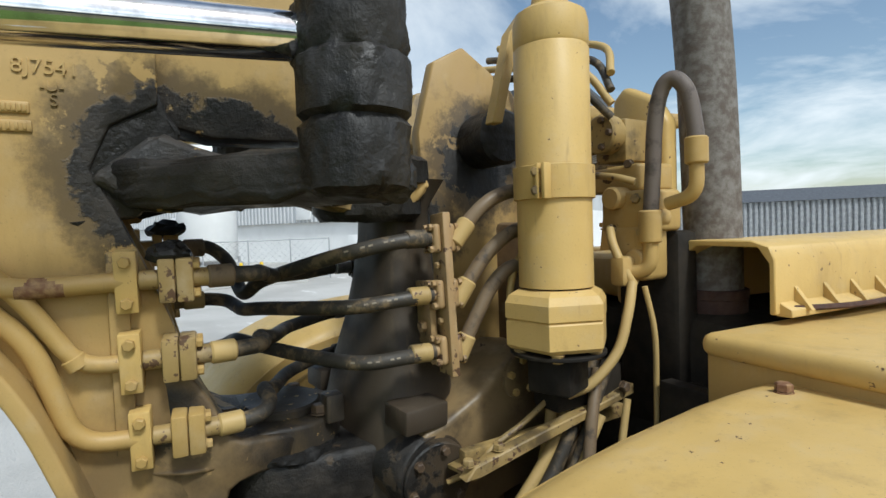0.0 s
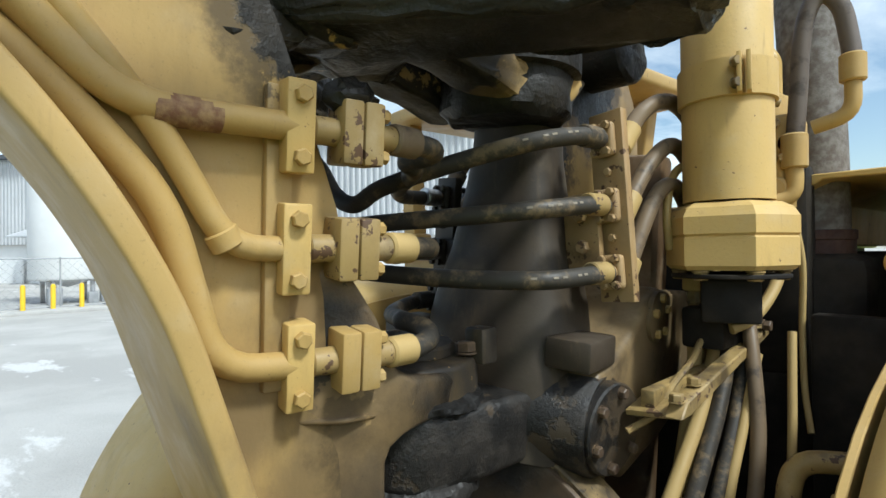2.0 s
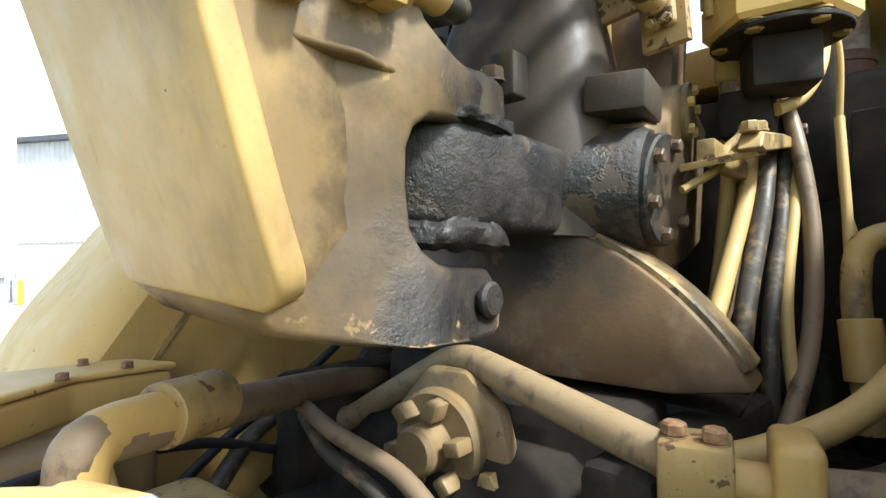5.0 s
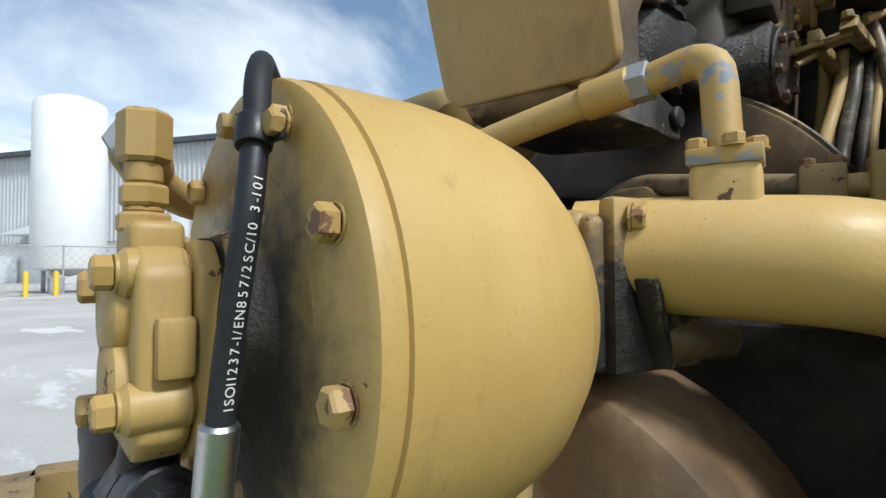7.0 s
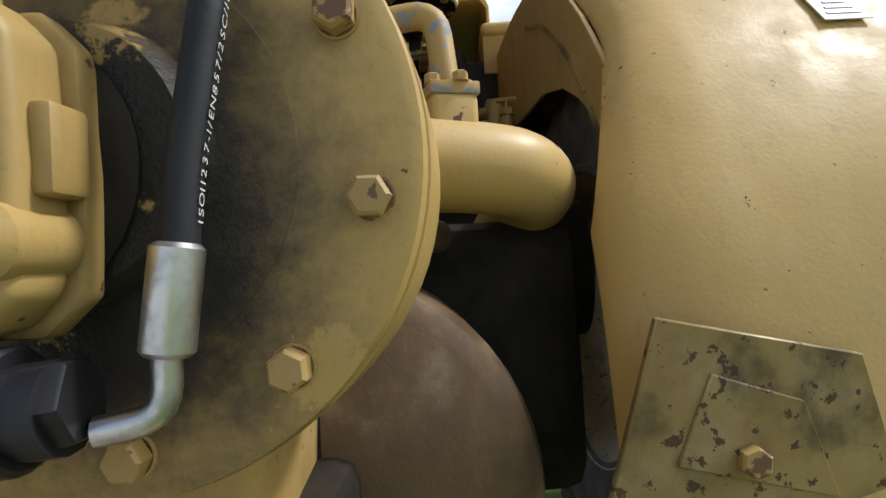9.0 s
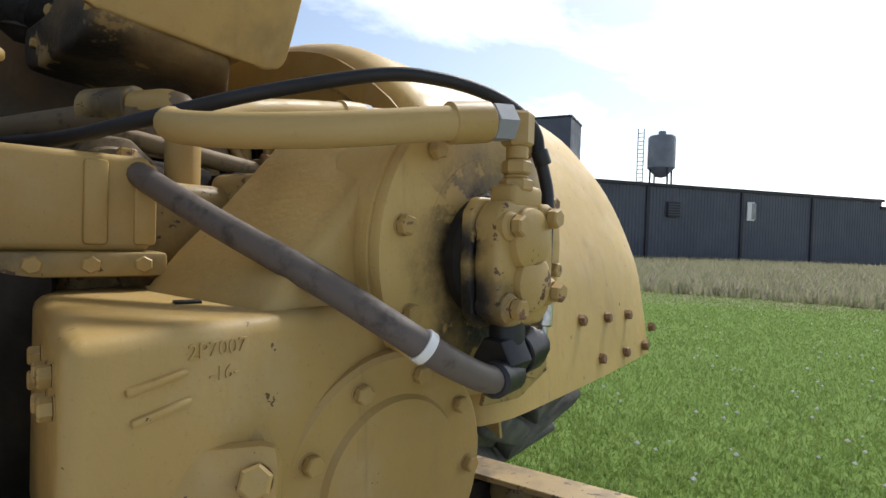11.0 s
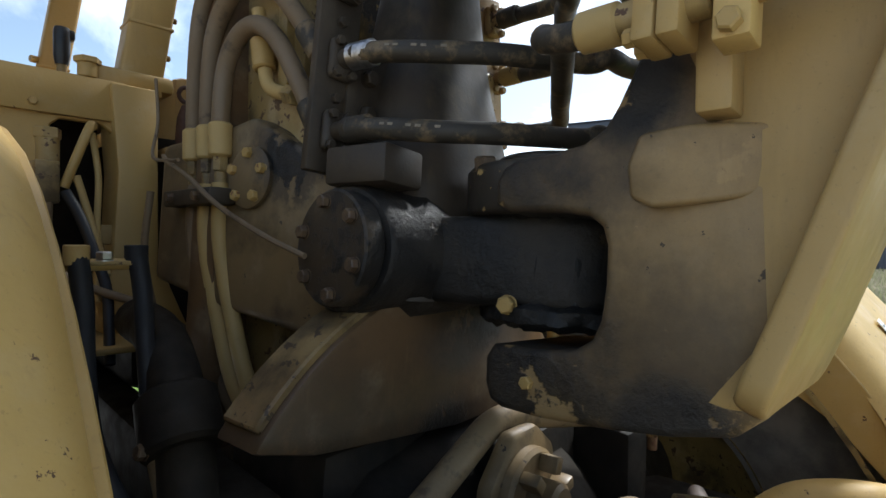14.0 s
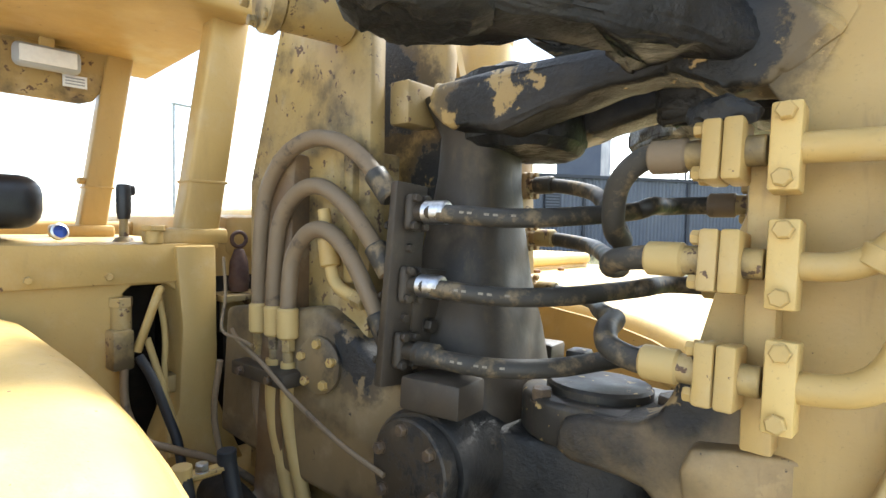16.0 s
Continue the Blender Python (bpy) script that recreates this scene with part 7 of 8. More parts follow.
def valve_group():
    t = thing("control_valve", (0.42, 0.62, 2.1), "cluster of yellow control valve castings with bolts", "valve")
    b = bmesh.new()
    box(b, (0.40, 0.62, 2.36), (0.18, 0.14, 0.12), bevel=0.014, seg=3)
    box(b, (0.41, 0.60, 2.24), (0.12, 0.11, 0.16), bevel=0.018, seg=3)
    box(b, (0.33, 0.66, 2.46), (0.22, 0.14, 0.08), rot=(0, 0, -10), bevel=0.012, seg=3)
    cyl(b, (0.37, 0.52, 2.40), (0.37, 0.62, 2.40), 0.034, seg=20, bevel=0.006)
    cyl(b, (0.47, 0.55, 2.34), (0.47, 0.63, 2.34), 0.030, seg=20, bevel=0.006)
    cyl(b, (0.44, 0.53, 2.22), (0.44, 0.60, 2.22), 0.032, seg=20, bevel=0.006)
    part("body", b, m_yellow, t)
    b = bmesh.new()
    cyl(b, (0.30, 0.62, 2.60), (0.30, 0.56, 2.60), 0.06, seg=24, bevel=0.006)
    box(b, (0.30, 0.67, 2.58), (0.12, 0.12, 0.13), bevel=0.01)
    part("end_housing", b, m_yellow_dirty, t)
    for k in range(5):
        a = radians(72 * k)
        bolt(t, (0.30 + 0.042 * math.cos(a), 0.56, 2.60 + 0.042 * math.sin(a)), (0, -1, 0), 0.018, m_boltdark)
    for x, y, z in ((0.34, 0.55, 2.46), (0.44, 0.55, 2.395), (0.46, 0.545, 2.30), (0.36, 0.54, 2.31), (0.42, 0.545, 2.19), (0.39, 0.585, 2.50)):
        bolt(t, (x, y, z), (0.3, -1, 0), 0.024, m_boltdark if z > 2.4 else m_yellow_dirty)
    b = bmesh.new()
    box(b, (0.38, 0.72, 2.0), (0.22, 0.10, 0.60), bevel=0.02)
    part("support", b, m_dark, t)
    b = bmesh.new()
    pipe(b, [(0.30, 0.53, 2.475), (0.42, 0.50, 2.455), (0.46, 0.52, 2.44)], 0.011, 0.03)
    part("spool_rod", b, m_yellow_dirty, t)
    b = bmesh.new()
    hose(b, [(0.37, 0.52, 2.31), (0.395, 0.50, 2.27), (0.43, 0.50, 2.20), (0.45, 0.52, 2.15)], 0.013, 12)
    part("small_hose", b, m_hose_y, t)
    # big looped hose with its painted ends
    h = thing("return_hose", (0.49, 0.55, 2.3), "grey rubber hose looped over beside the exhaust", "hose")
    b = bmesh.new()
    hose(b, [(0.485, 0.55, 2.33), (0.495, 0.55, 2.46), (0.505, 0.55, 2.60), (0.525, 0.555, 2.685), (0.555, 0.565, 2.705), (0.585, 0.575, 2.665), (0.60, 0.58, 2.58), (0.605, 0.58, 2.53)], 0.0215, 16, 7)
    part("tube", b, m_hose_grey, h)
    b = bmesh.new()
    cyl(b, (0.605, 0.58, 2.545), (0.605, 0.58, 2.475), 0.029, seg=22, bevel=0.004)
    part("ferrule", b, m_yellow, h)
    b = bmesh.new()
    cyl(b, (0.485, 0.55, 2.36), (0.484, 0.55, 2.27), 0.031, seg=22, bevel=0.004)
    part("ferrule", b, m_yellow, h)
    b = bmesh.new()
    pipe(b, [(0.605, 0.58, 2.48), (0.605, 0.58, 2.395), (0.52, 0.58, 2.375)], 0.019, 0.05)
    part("elbow", b, m_yellow, h)
    b = bmesh.new()
    pipe(b, [(0.484, 0.55, 2.28), (0.484, 0.55, 2.19), (0.40, 0.52, 2.185)], 0.021, 0.05)
    part("elbow", b, m_yellow, h)
    b = bmesh.new()
    box(b, (0.42, 0.52, 2.19), (0.05, 0.075, 0.085), bevel=0.012)
    part("flange", b, m_yellow, h)
    simple_hose("drain_hose", "yellow-brown hose hanging from the valve", [(0.46, 0.50, 2.16), (0.475, 0.46, 2.08), (0.47, 0.42, 1.98), (0.44, 0.35, 1.90), (0.40, 0.30, 1.87)], 0.014, m_hose_y)
    simple_hose("drain_hose", "thin hose hanging down beside the exhaust collar", [(0.485, 0.52, 2.15), (0.50, 0.54, 2.02), (0.495, 0.55, 1.86), (0.50, 0.54, 1.70), (0.52, 0.50, 1.60)], 0.008, m_hose_y)
    simple_hose("drain_hose", "thin yellow line beside the accumulator", [(0.30, 0.20, 2.06), (0.295, 0.20, 2.16), (0.30, 0.24, 2.25), (0.33, 0.32, 2.29)], 0.010, m_yellow)


valve_group()


def upper_works():
    """Yellow hydraulic bits and bent straps behind the accumulator, and the upright plate."""
    t = thing("upper_frame", (0.1, 0.5, 1.6), "large yellow upright side plate behind the hitch post", "frame plate")
    b = bmesh.new()
    prism(b, [(0.10, 2.30), (0.08, 2.62), (0.14, 2.84), (0.25, 2.90), (0.45, 2.78), (0.62, 2.50), (0.62, 1.2), (0.25, 1.2), (0.14, 1.8)], "x", -0.02, 0.03, 0.008)
    part("plate", b, paint_mat("upright_plate_paint", YEL2, (0.34, 0.22, 0.09), spots=((0.02, 0.30, 2.55, 0.16), (0.02, 0.05, 2.3, 0.15)), film=0.12), t)
    b = bmesh.new()
    cyl(b, (0.03, 0.30, 2.60), (0.17, 0.30, 2.60), 0.085, seg=32, bevel=0.01)
    lumpy(b, 0.004, 20, 2.0)
    part("pivot", b, m_grease, t, "greased pivot boss")
    b = bmesh.new()
    prism(b, [(0.12, 1.95), (0.12, 2.62), (0.2, 2.80), (0.34, 2.84), (0.46, 2.70), (0.60, 2.30), (0.60, 1.2), (0.2, 1.2)], "x", -0.24, -0.19, 0.008)
    part("left_plate", b, m_yellow_dirty, t)
    b = bmesh.new()
    cyl(b, (-0.24, 0.20, 2.66), (-0.40, 0.24, 2.66), 0.062, seg=28, bevel=0.006)
    part("cylinder_end", b, m_yellow_dirty, t)
    b = bmesh.new()
    cyl(b, (-0.40, 0.24, 2.66), (-0.43, 0.248, 2.66), 0.075, seg=28, bevel=0.004)
    cap = part("end_cap", b, m_yellow_dirty, t)
    for k in range(6):
        a = radians(60 * k)
        bolt(cap, (-0.43, 0.248 + 0.055 * math.cos(a), 2.66 + 0.055 * math.sin(a)), (-1, 0.25, 0), 0.022, m_yellow_dirty)
    b = bmesh.new()
    box(b, (-0.12, 0.10, 2.47), (0.10, 0.06, 0.10), bevel=0.006)
    part("lug", b, m_yellow_dirty, t)
    b = bmesh.new()
    prism(b, [(-0.26, 2.05), (-0.26, 2.36), (-0.10, 2.36), (-0.10, 2.05)], "y", 0.155, 0.19, 0.01)
    part("web", b, m_yellow_dirty, t)
    # straps and lines above
    s = thing("hose_strap", (0.2, 0.5, 2.8), "bent yellow strap and oily lines above the valve", "strap")
    b = bmesh.new()
    prism(b, [(0.20, 2.62), (0.235, 2.62), (0.30, 2.86), (0.34, 2.93), (0.42, 2.95), (0.42, 2.97), (0.33, 2.955), (0.27, 2.88)], "x", 0.20, 0.24, 0.003, 1)
    part("strap", b, m_yellow, s)
    for k, z in enumerate((2.80, 2.84, 2.88, 2.93)):
        b = bmesh.new()
        hose(b, [(-0.1, 0.35 + 0.05 * k, z + 0.04), (0.10, 0.40 + 0.05 * k, z), (0.28, 0.46 + 0.05 * k, z - 0.05), (0.36, 0.55, z - 0.16)], 0.012, 10)
        part("line", b, m_hose_y if k % 2 else m_hose, s)
    g = thing("valve_guard", (0.32, 0.76, 2.1), "rounded yellow guard panel behind the valves", "guard")
    b = bmesh.new()
    prism(b, [(0.20, 2.05), (0.20, 2.74), (0.25, 2.78), (0.36, 2.72), (0.41, 2.64), (0.41, 2.05)], "y", 0.74, 0.80, 0.02, 3)
    part("panel", b, m_yellow_lit, g)


upper_works()


def lower_right_lines():
    """The bundle of lines between hitch and right fender, with its bar bracket and tee tap."""
    t = thing("line_bracket", (0.36, 0.2, 1.75), "worn yellow bar bracket with bolted strap over the lines", "bracket")
    b = bmesh.new()
    prism(b, [(-0.05, 1.735), (-0.02, 1.765), (0.20, 1.80), (0.46, 1.835), (0.55, 1.86), (0.55, 1.83), (0.20, 1.77), (0.0, 1.735)], "x", 0.385, 0.42, 0.003, 1)
    part("bar", b, m_yellow_dirty, t)
    b = bmesh.new()
    box(b, (0.35, 0.03, 1.735), (0.12, 0.10, 0.012), rot=(10, -6, 0), bevel=0.002)
    box(b, (0.33, 0.3, 1.75), (0.03, 0.6, 0.04), bevel=0.004)
    part("foot", b, m_yellow_dirty, t)
    for y, z in ((-0.03, 1.765), (0.06, 1.782)):
        bolt(t, (0.402, y, z), (0, 0, 1), 0.024, m_yellow_dirty)
    bolt(t, (0.42, 0.50, 1.86), (1, 0, 0), 0.026, m_boltdark)
    lanes = (
        (m_hose_y, 0.017, [(0.34, 0.45, 1.95), (0.345, 0.30, 1.72), (0.33, 0.12, 1.52), (0.32, 0.04, 1.42), (0.30, 0.0, 1.25)]),
        (m_hose, 0.019, [(0.37, 0.45, 1.95), (0.375, 0.30, 1.70), (0.365, 0.14, 1.50), (0.36, 0.08, 1.38), (0.35, 0.05, 1.2)]),
        (m_hose, 0.015, [(0.40, 0.46, 1.92), (0.405, 0.32, 1.68), (0.40, 0.17, 1.48), (0.40, 0.12, 1.35), (0.40, 0.10, 1.2)]),
        (m_hose_y, 0.012, [(0.43, 0.40, 1.80), (0.425, 0.30, 1.65), (0.42, 0.20, 1.50), (0.425, 0.17, 1.38), (0.44, 0.15, 1.25)]),
        (m_hose_b, 0.017, [(0.40, 0.42, 1.92), (0.43, 0.36, 1.80), (0.455, 0.30, 1.62), (0.455, 0.22, 1.42), (0.43, 0.10, 1.28), (0.40, -0.05, 1.18)]),
        (m_hose_y, 0.010, [(0.50, 0.42, 1.86), (0.51, 0.36, 1.65), (0.515, 0.32, 1.50), (0.53, 0.28, 1.40)]),
    )
    for m, r, pts in lanes:
        simple_hose("oil_line", "dusty oil line running down beside the hitch", pts, r, m, 6, 12, None, "hose", "oil lines beside the hitch")
    p = thing("pipe_group", (0.55, 0.25, 1.3), "yellow pipes with painted unions low beside the fender", "pipe")
    b = bmesh.new()
    pipe(b, [(0.54, 0.20, 1.25), (0.52, 0.24, 1.50), (0.53, 0.28, 1.60), (0.66, 0.32, 1.61)], 0.024, 0.05)
    part("tube", b, m_yellow_dirty, p)
    b = bmesh.new()
    cyl(b, (0.535, 0.21, 1.34), (0.527, 0.225, 1.45), 0.034, seg=20)
    part("sleeve", b, m_yellow, p)
    b = bmesh.new()
    box(b, (0.66, 0.31, 1.60), (0.05, 0.06, 0.12), bevel=0.008)
    part("flange", b, m_yellow_dirty, p)
    b = bmesh.new()
    pipe(b, [(0.66, 0.20, 1.62), (0.64, 0.14, 1.45), (0.60, 0.06, 1.28), (0.50, -0.10, 1.15)], 0.024, 0.06)
    part("tube", b, m_hose_y, p)
    k = thing("tee_tap", (0.66, 0.02, 1.5), "small yellow tee-handled drain tap", "tap")
    b = bmesh.new()
    cyl(b, (0.66, 0.02, 1.40), (0.66, 0.02, 1.52), 0.02, seg=16)
    cyl(b, (0.66, 0.02, 1.52), (0.66, 0.02, 1.545), 0.027, seg=6)
    cyl(b, (0.66, 0.02, 1.545), (0.66, 0.02, 1.57), 0.008, seg=10)
    cyl(b, (0.625, 0.02, 1.572), (0.695, 0.02, 1.576), 0.008, seg=10)
    part("tap", b, m_yellow, k)
    s = thing("fan_drum", (0.45, 0.85, 1.4), "dark rusty drum below the exhaust", "drum")
    b = bmesh.new()
    lathe(b, (0.40, 0.72, 1.62), (0.40, 2, 1.62), [(0, 0), (0.12, 0.0), (0.17, 0.03), (0.17, 0.3), (0, 0.3)], 36)
    part("drum", b, m_rust, s)
    b = bmesh.new()
    box(b, (0.40, 0.9, 1.4), (0.3, 0.3, 0.3), bevel=0.02)
    part("mount", b, m_dark, s)


lower_right_lines()
simple_hose("long_hose", "thick yellow-brown hose sweeping low beside the fender", [(0.62, 0.25, 1.55), (0.60, 0.12, 1.43), (0.54, -0.05, 1.36), (0.45, -0.18, 1.32), (0.36, -0.22, 1.29), (0.25, -0.2, 1.25)], 0.021, m_hose_y)
simple_hose("long_hose", "dark hose low beside the axle", [(0.62, 0.0, 1.28), (0.55, -0.1, 1.26), (0.45, -0.15, 1.24), (0.36, -0.12, 1.22)], 0.03, m_hose)
simple_hose("trans_hose", "dusty grey hose across the transmission to the pump outlet", [(0.04, -1.432, 0.955), (-0.03, -1.440, 0.962), (-0.09, -1.430, 0.988), (-0.14, -1.413, 1.018), (-0.20, -1.31, 1.085), (-0.245, -1.15, 1.155), (-0.262, -1.0, 1.213), (-0.255, -0.91, 1.244), (-0.215, -0.83, 1.258), (-0.12, -0.72, 1.25), (0.05, -0.62, 1.22), (0.33, -0.5, 1.20)], 0.0185, m_hose_grey, 8, 14, {0: m_black})


def hose_tag():
    b = bmesh.new()
    cyl(b, (-0.1345, -1.4158, 1.0140), (-0.1425, -1.4105, 1.0207), 0.0212, seg=28, bevel=0.0006)
    ob = mesh_ob("hose_label", b, m_white)
    tagged(ob, "small white printed band round the grey hose", "label")


hose_tag()


def inner_lines():
    """Hoses and a sleeved elbow between the hitch and the transmission."""
    simple_hose("thin_hose", "dusty brown hose low behind the elbow pipe", [(-0.30, -0.38, 1.30), (-0.12, -0.45, 1.30), (0.03, -0.46, 1.275), (0.12, -0.47, 1.23), (0.20, -0.46, 1.16)], 0.014, m_hose_b)
    simple_hose("thin_hose", "dark hose low behind the elbow pipe", [(-0.32, -0.36, 1.27), (-0.15, -0.44, 1.26), (0.0, -0.47, 1.24), (0.10, -0.50, 1.19)], 0.012, m_hose)
    t = thing("sleeved_elbow", (-0.275, 0.22, 2.15), "dusty yellow sleeved elbow pipe inside the hose loops", "pipe")
    b = bmesh.new()
    pipe(b, [(-0.275, 0.235, 2.22), (-0.275, 0.215, 2.12), (-0.278, 0.195, 2.045), (-0.275, 0.11, 2.02)], 0.015, 0.05, 14)
    part("tube", b, m_hose_y, t)
    b = bmesh.new()
    cyl(b, (-0.275, 0.222, 2.155), (-0.277, 0.207, 2.088), 0.024, seg=18, bevel=0.004)
    part("sleeve", b, m_yellow, t)
    b = bmesh.new()
    cyl(b, (-0.2755, 0.125, 2.024), (-0.275, 0.095, 2.016), 0.021, seg=6)
    part("nut", b, m_yellow_dirty, t)


inner_lines()


# ---------------------------------------------------------------- cab and the left side
CAB_SEAT = pose(0.03, 0.04, 0) @ TRACTOR


def build_cab():
    t = thing("operator_cab", (-0.9, 1.3, 1.0), "open yellow operator cab with square posts and flat roof", "cab")
    # rear wall with a round-cornered opening
    b = bmesh.new()
    prism(b, [(-1.5, 1.35), (-0.605, 1.35), (-0.605, 2.0), (-0.585, 2.018), (-0.50, 2.018), (-0.462, 1.985), (-0.447, 1.93), (-0.440, 1.70), (-0.47, 1.56), (-0.40, 1.50), (-0.37, 1.56), (-0.37, 2.065), (-1.5, 2.065)], "y", 0.68, 0.705, 0.003, 1)
    part("rear_wall", b, m_yellow, t)
    b = bmesh.new()
    prism(b, [(-0.50, 1.49), (-0.30, 1.49), (-0.345, 1.60), (-0.375, 1.68), (-0.38, 2.12), (-0.487, 2.12), (-0.470, 1.90), (-0.480, 1.68), (-0.52, 1.58)], "y", 0.648, 0.80, 0.006)
    part("corner_column", b, m_yellow, t)
    b = bmesh.new()
    prism(b, [(-0.56, 1.475), (-0.24, 1.475), (-0.24, 1.49), (-0.56, 1.49)], "y", 0.46, 0.82, 0.003)
    foot = part("foot_plate", b, m_yellow, t)
    bolt(foot, (-0.27, 0.60, 1.485), (0, 0, 1), 0.05, m_yellow)
    b = bmesh.new()
    box(b, (-0.975, 0.672, 2.075), (1.05, 0.016, 0.102), bevel=0.003)
    band = part("ledge_panel", b, m_yellow, t)
    for x in (-0.468, -0.64, -0.80, -1.0):
        for z in (2.045, 2.108):
            if z < 2.1 or x > -0.5:
                bolt(band, (x, 0.664, z), (0, -1, 0), 0.017, m_yellow)
    b = bmesh.new()
    box(b, (-0.93, 1.45, 2.118), (1.14, 1.54, 0.016), bevel=0.003)
    part("sill", b, m_yellow, t)
    # near-black box: the shade inside the cab body as colour
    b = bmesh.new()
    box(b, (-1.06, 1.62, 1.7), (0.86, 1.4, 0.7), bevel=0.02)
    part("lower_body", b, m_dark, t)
    # posts
    for x, y, w, d in ((-0.412, 0.73, 0.105, 0.085), (-0.535, 1.36, 0.085, 0.075), (-1.46, 0.73, 0.10, 0.085), (-1.46, 1.50, 0.075, 0.075)):
        b = bmesh.new()
        box(b, (x, y, 2.45), (w, d, 0.66), bevel=0.010, seg=3)
        for v in b.verts:
            v.co.x += (v.co.z - 2.12) * (0.15 if x > -1 else -0.05)
        p = part("post", b, m_yellow, t)
        b = bmesh.new()
        box(b, (x - 0.02, y, 2.145), (w + 0.10, d + 0.02, 0.045), bevel=0.012)
        part("post_foot", b, m_yellow, p)
        b = bmesh.new()
        box(b, (x + (0.027 if x > -1 else -0.009), y, 2.30), (w + 0.006, d + 0.006, 0.008), bevel=0.002)
        part("weld", b, m_yellow, p)
    for z in (2.35, 2.62, 2.24):
        b = bmesh.new()
        cyl(b, (-0.362 + (z - 2.12) * 0.15, 0.75, z), (-0.338 + (z - 2.12) * 0.15, 0.75, z), 0.008, seg=10)
        part("stud", b, m_yellow_dirty, t)
    b = bmesh.new()
    cyl(b, (-0.54, 1.345, 2.32), (-0.57, 1.335, 2.32), 0.012, seg=12)
    part("stud", b, m_yellow, t)
    b = bmesh.new()
    cyl(b, (-0.53, 0.68, 2.16), (-0.53, 0.68, 2.175), 0.030, seg=6)
    cyl(b, (-0.53, 0.68, 2.126), (-0.53, 0.68, 2.165), 0.022, seg=16)
    part("cap_bolt", b, m_yellow, t)
    # roof
    b = bmesh.new()
    box(b, (-0.90, 1.10, 2.80), (1.26, 0.98, 0.07), bevel=0.02, seg=3)
    part("roof", b, m_yellow, t)
    b = bmesh.new()
    prism(b, [(-1.5, 2.78), (-1.5, 2.59), (-0.56, 2.585), (-0.52, 2.60), (-0.485, 2.66), (-0.45, 2.72), (-0.42, 2.78)], "y", 1.335, 1.36, 0.006)
    part("header", b, m_yellow_dirty, t, "brown shaded header panel")
    b = bmesh.new()
    box(b, (-0.575, 1.332, 2.655), (0.07, 0.004, 0.04), bevel=0)
    lab = part("sticker", b, m_white, t, "small white label with grey lines")
    for k in range(3):
        b = bmesh.new()
        box(b, (-0.575, 1.329, 2.645 + 0.010 * k), (0.055, 0.002, 0.004), bevel=0)
        part("print_bar", b, m_fence, lab)
    seat_in(t, CAB_SEAT)
    g = thing("round_gauge", (-0.42, 1.45, 2.14), "small round gauge with blue face on the sill", "gauge")
    b = bmesh.new()
    lathe(b, (-0.70, 0.92, 2.15), (-0.64, 0.7, 2.2), [(0, 0), (0.020, 0), (0.023, 0.004), (0.023, 0.014), (0.018, 0.017)], 24)
    part("bezel", b, m_zinc, g)
    b = bmesh.new()
    lathe(b, (-0.70, 0.92, 2.15), (-0.64, 0.7, 2.2), [(0, 0.012), (0.018, 0.012), (0.018, 0.014), (0, 0.014)], 24)
    part("face", b, plain("blue_gauge_face", (0.03, 0.06, 0.25), 0.3), g)
    seat_in(g, CAB_SEAT)
    s = thing("driver_armchair", (-0.92, 1.1, 2.1), "black padded armchair in the operator cab", "chair")
    b = bmesh.new()
    box(b, (-0.86, 1.10, 2.25), (0.46, 0.48, 0.14), bevel=0.05, seg=4)
    part("cushion", b, m_black, s)
    b = bmesh.new()
    box(b, (-0.94, 0.92, 2.26), (0.44, 0.13, 0.36), rot=(-8, 0, 0), bevel=0.062, seg=5)
    part("backrest", b, m_black, s)
    b = bmesh.new()
    box(b, (-0.88, 1.05, 2.16), (0.30, 0.30, 0.08), bevel=0.01)
    part("pedestal", b, m_dark, s)
    seat_in(s, pose(-0.075, 0.04, -0.02) @ TRACTOR)
    j = thing("control_lever", (-0.557, 0.850, 2.12), "short control lever with black grip on the cab sill", "lever")
    b = bmesh.new()
    lathe(b, (-0.557, 0.850, 2.125), (-0.557, 0.850, 3), [(0, 0), (0.03, 0), (0.022, 0.012), (0.012, 0.016), (0.011, 0.075), (0.0, 0.075)], 16)
    part("stem", b, m_yellow_dirty, j)
    b = bmesh.new()
    lathe(b, (-0.557, 0.850, 2.19), (-0.557, 0.850, 3), [(0, 0), (0.015, 0), (0.019, 0.02), (0.020, 0.085), (0.017, 0.098), (0, 0.10)], 16)
    box(b, (-0.542, 0.855, 2.272), (0.03, 0.03, 0.03), bevel=0.008)
    part("grip", b, m_black, j)
    seat_in(j, CAB_SEAT)
    m = thing("cab_lamp", (-0.66, 1.27, 2.7), "rectangular lamp with pale lens under the cab roof", "lamp")
    b = bmesh.new()
    box(b, (-0.66, 1.27, 2.70), (0.18, 0.05, 0.075), bevel=0.02, seg=3)
    part("housing", b, m_fence, m)
    b = bmesh.new()
    box(b, (-0.66, 1.242, 2.70), (0.15, 0.006, 0.05), bevel=0.002)
    part("lens", b, m_print, m)
    b = bmesh.new()
    box(b, (-0.66, 1.28, 2.75), (0.04, 0.03, 0.07), bevel=0.004)
    part("stem", b, m_yellow, m)
    seat_in(m, CAB_SEAT)
    d = thing("dash_panel", (-0.6, 1.9, 2.1), "long yellow engine cover seen beyond the cab sill", "cover")
    b = bmesh.new()
    box(b, (-0.55, 2.3, 2.12), (1.3, 1.2, 0.12), bevel=0.02, seg=3)
    part("cover", b, m_yellow, d)
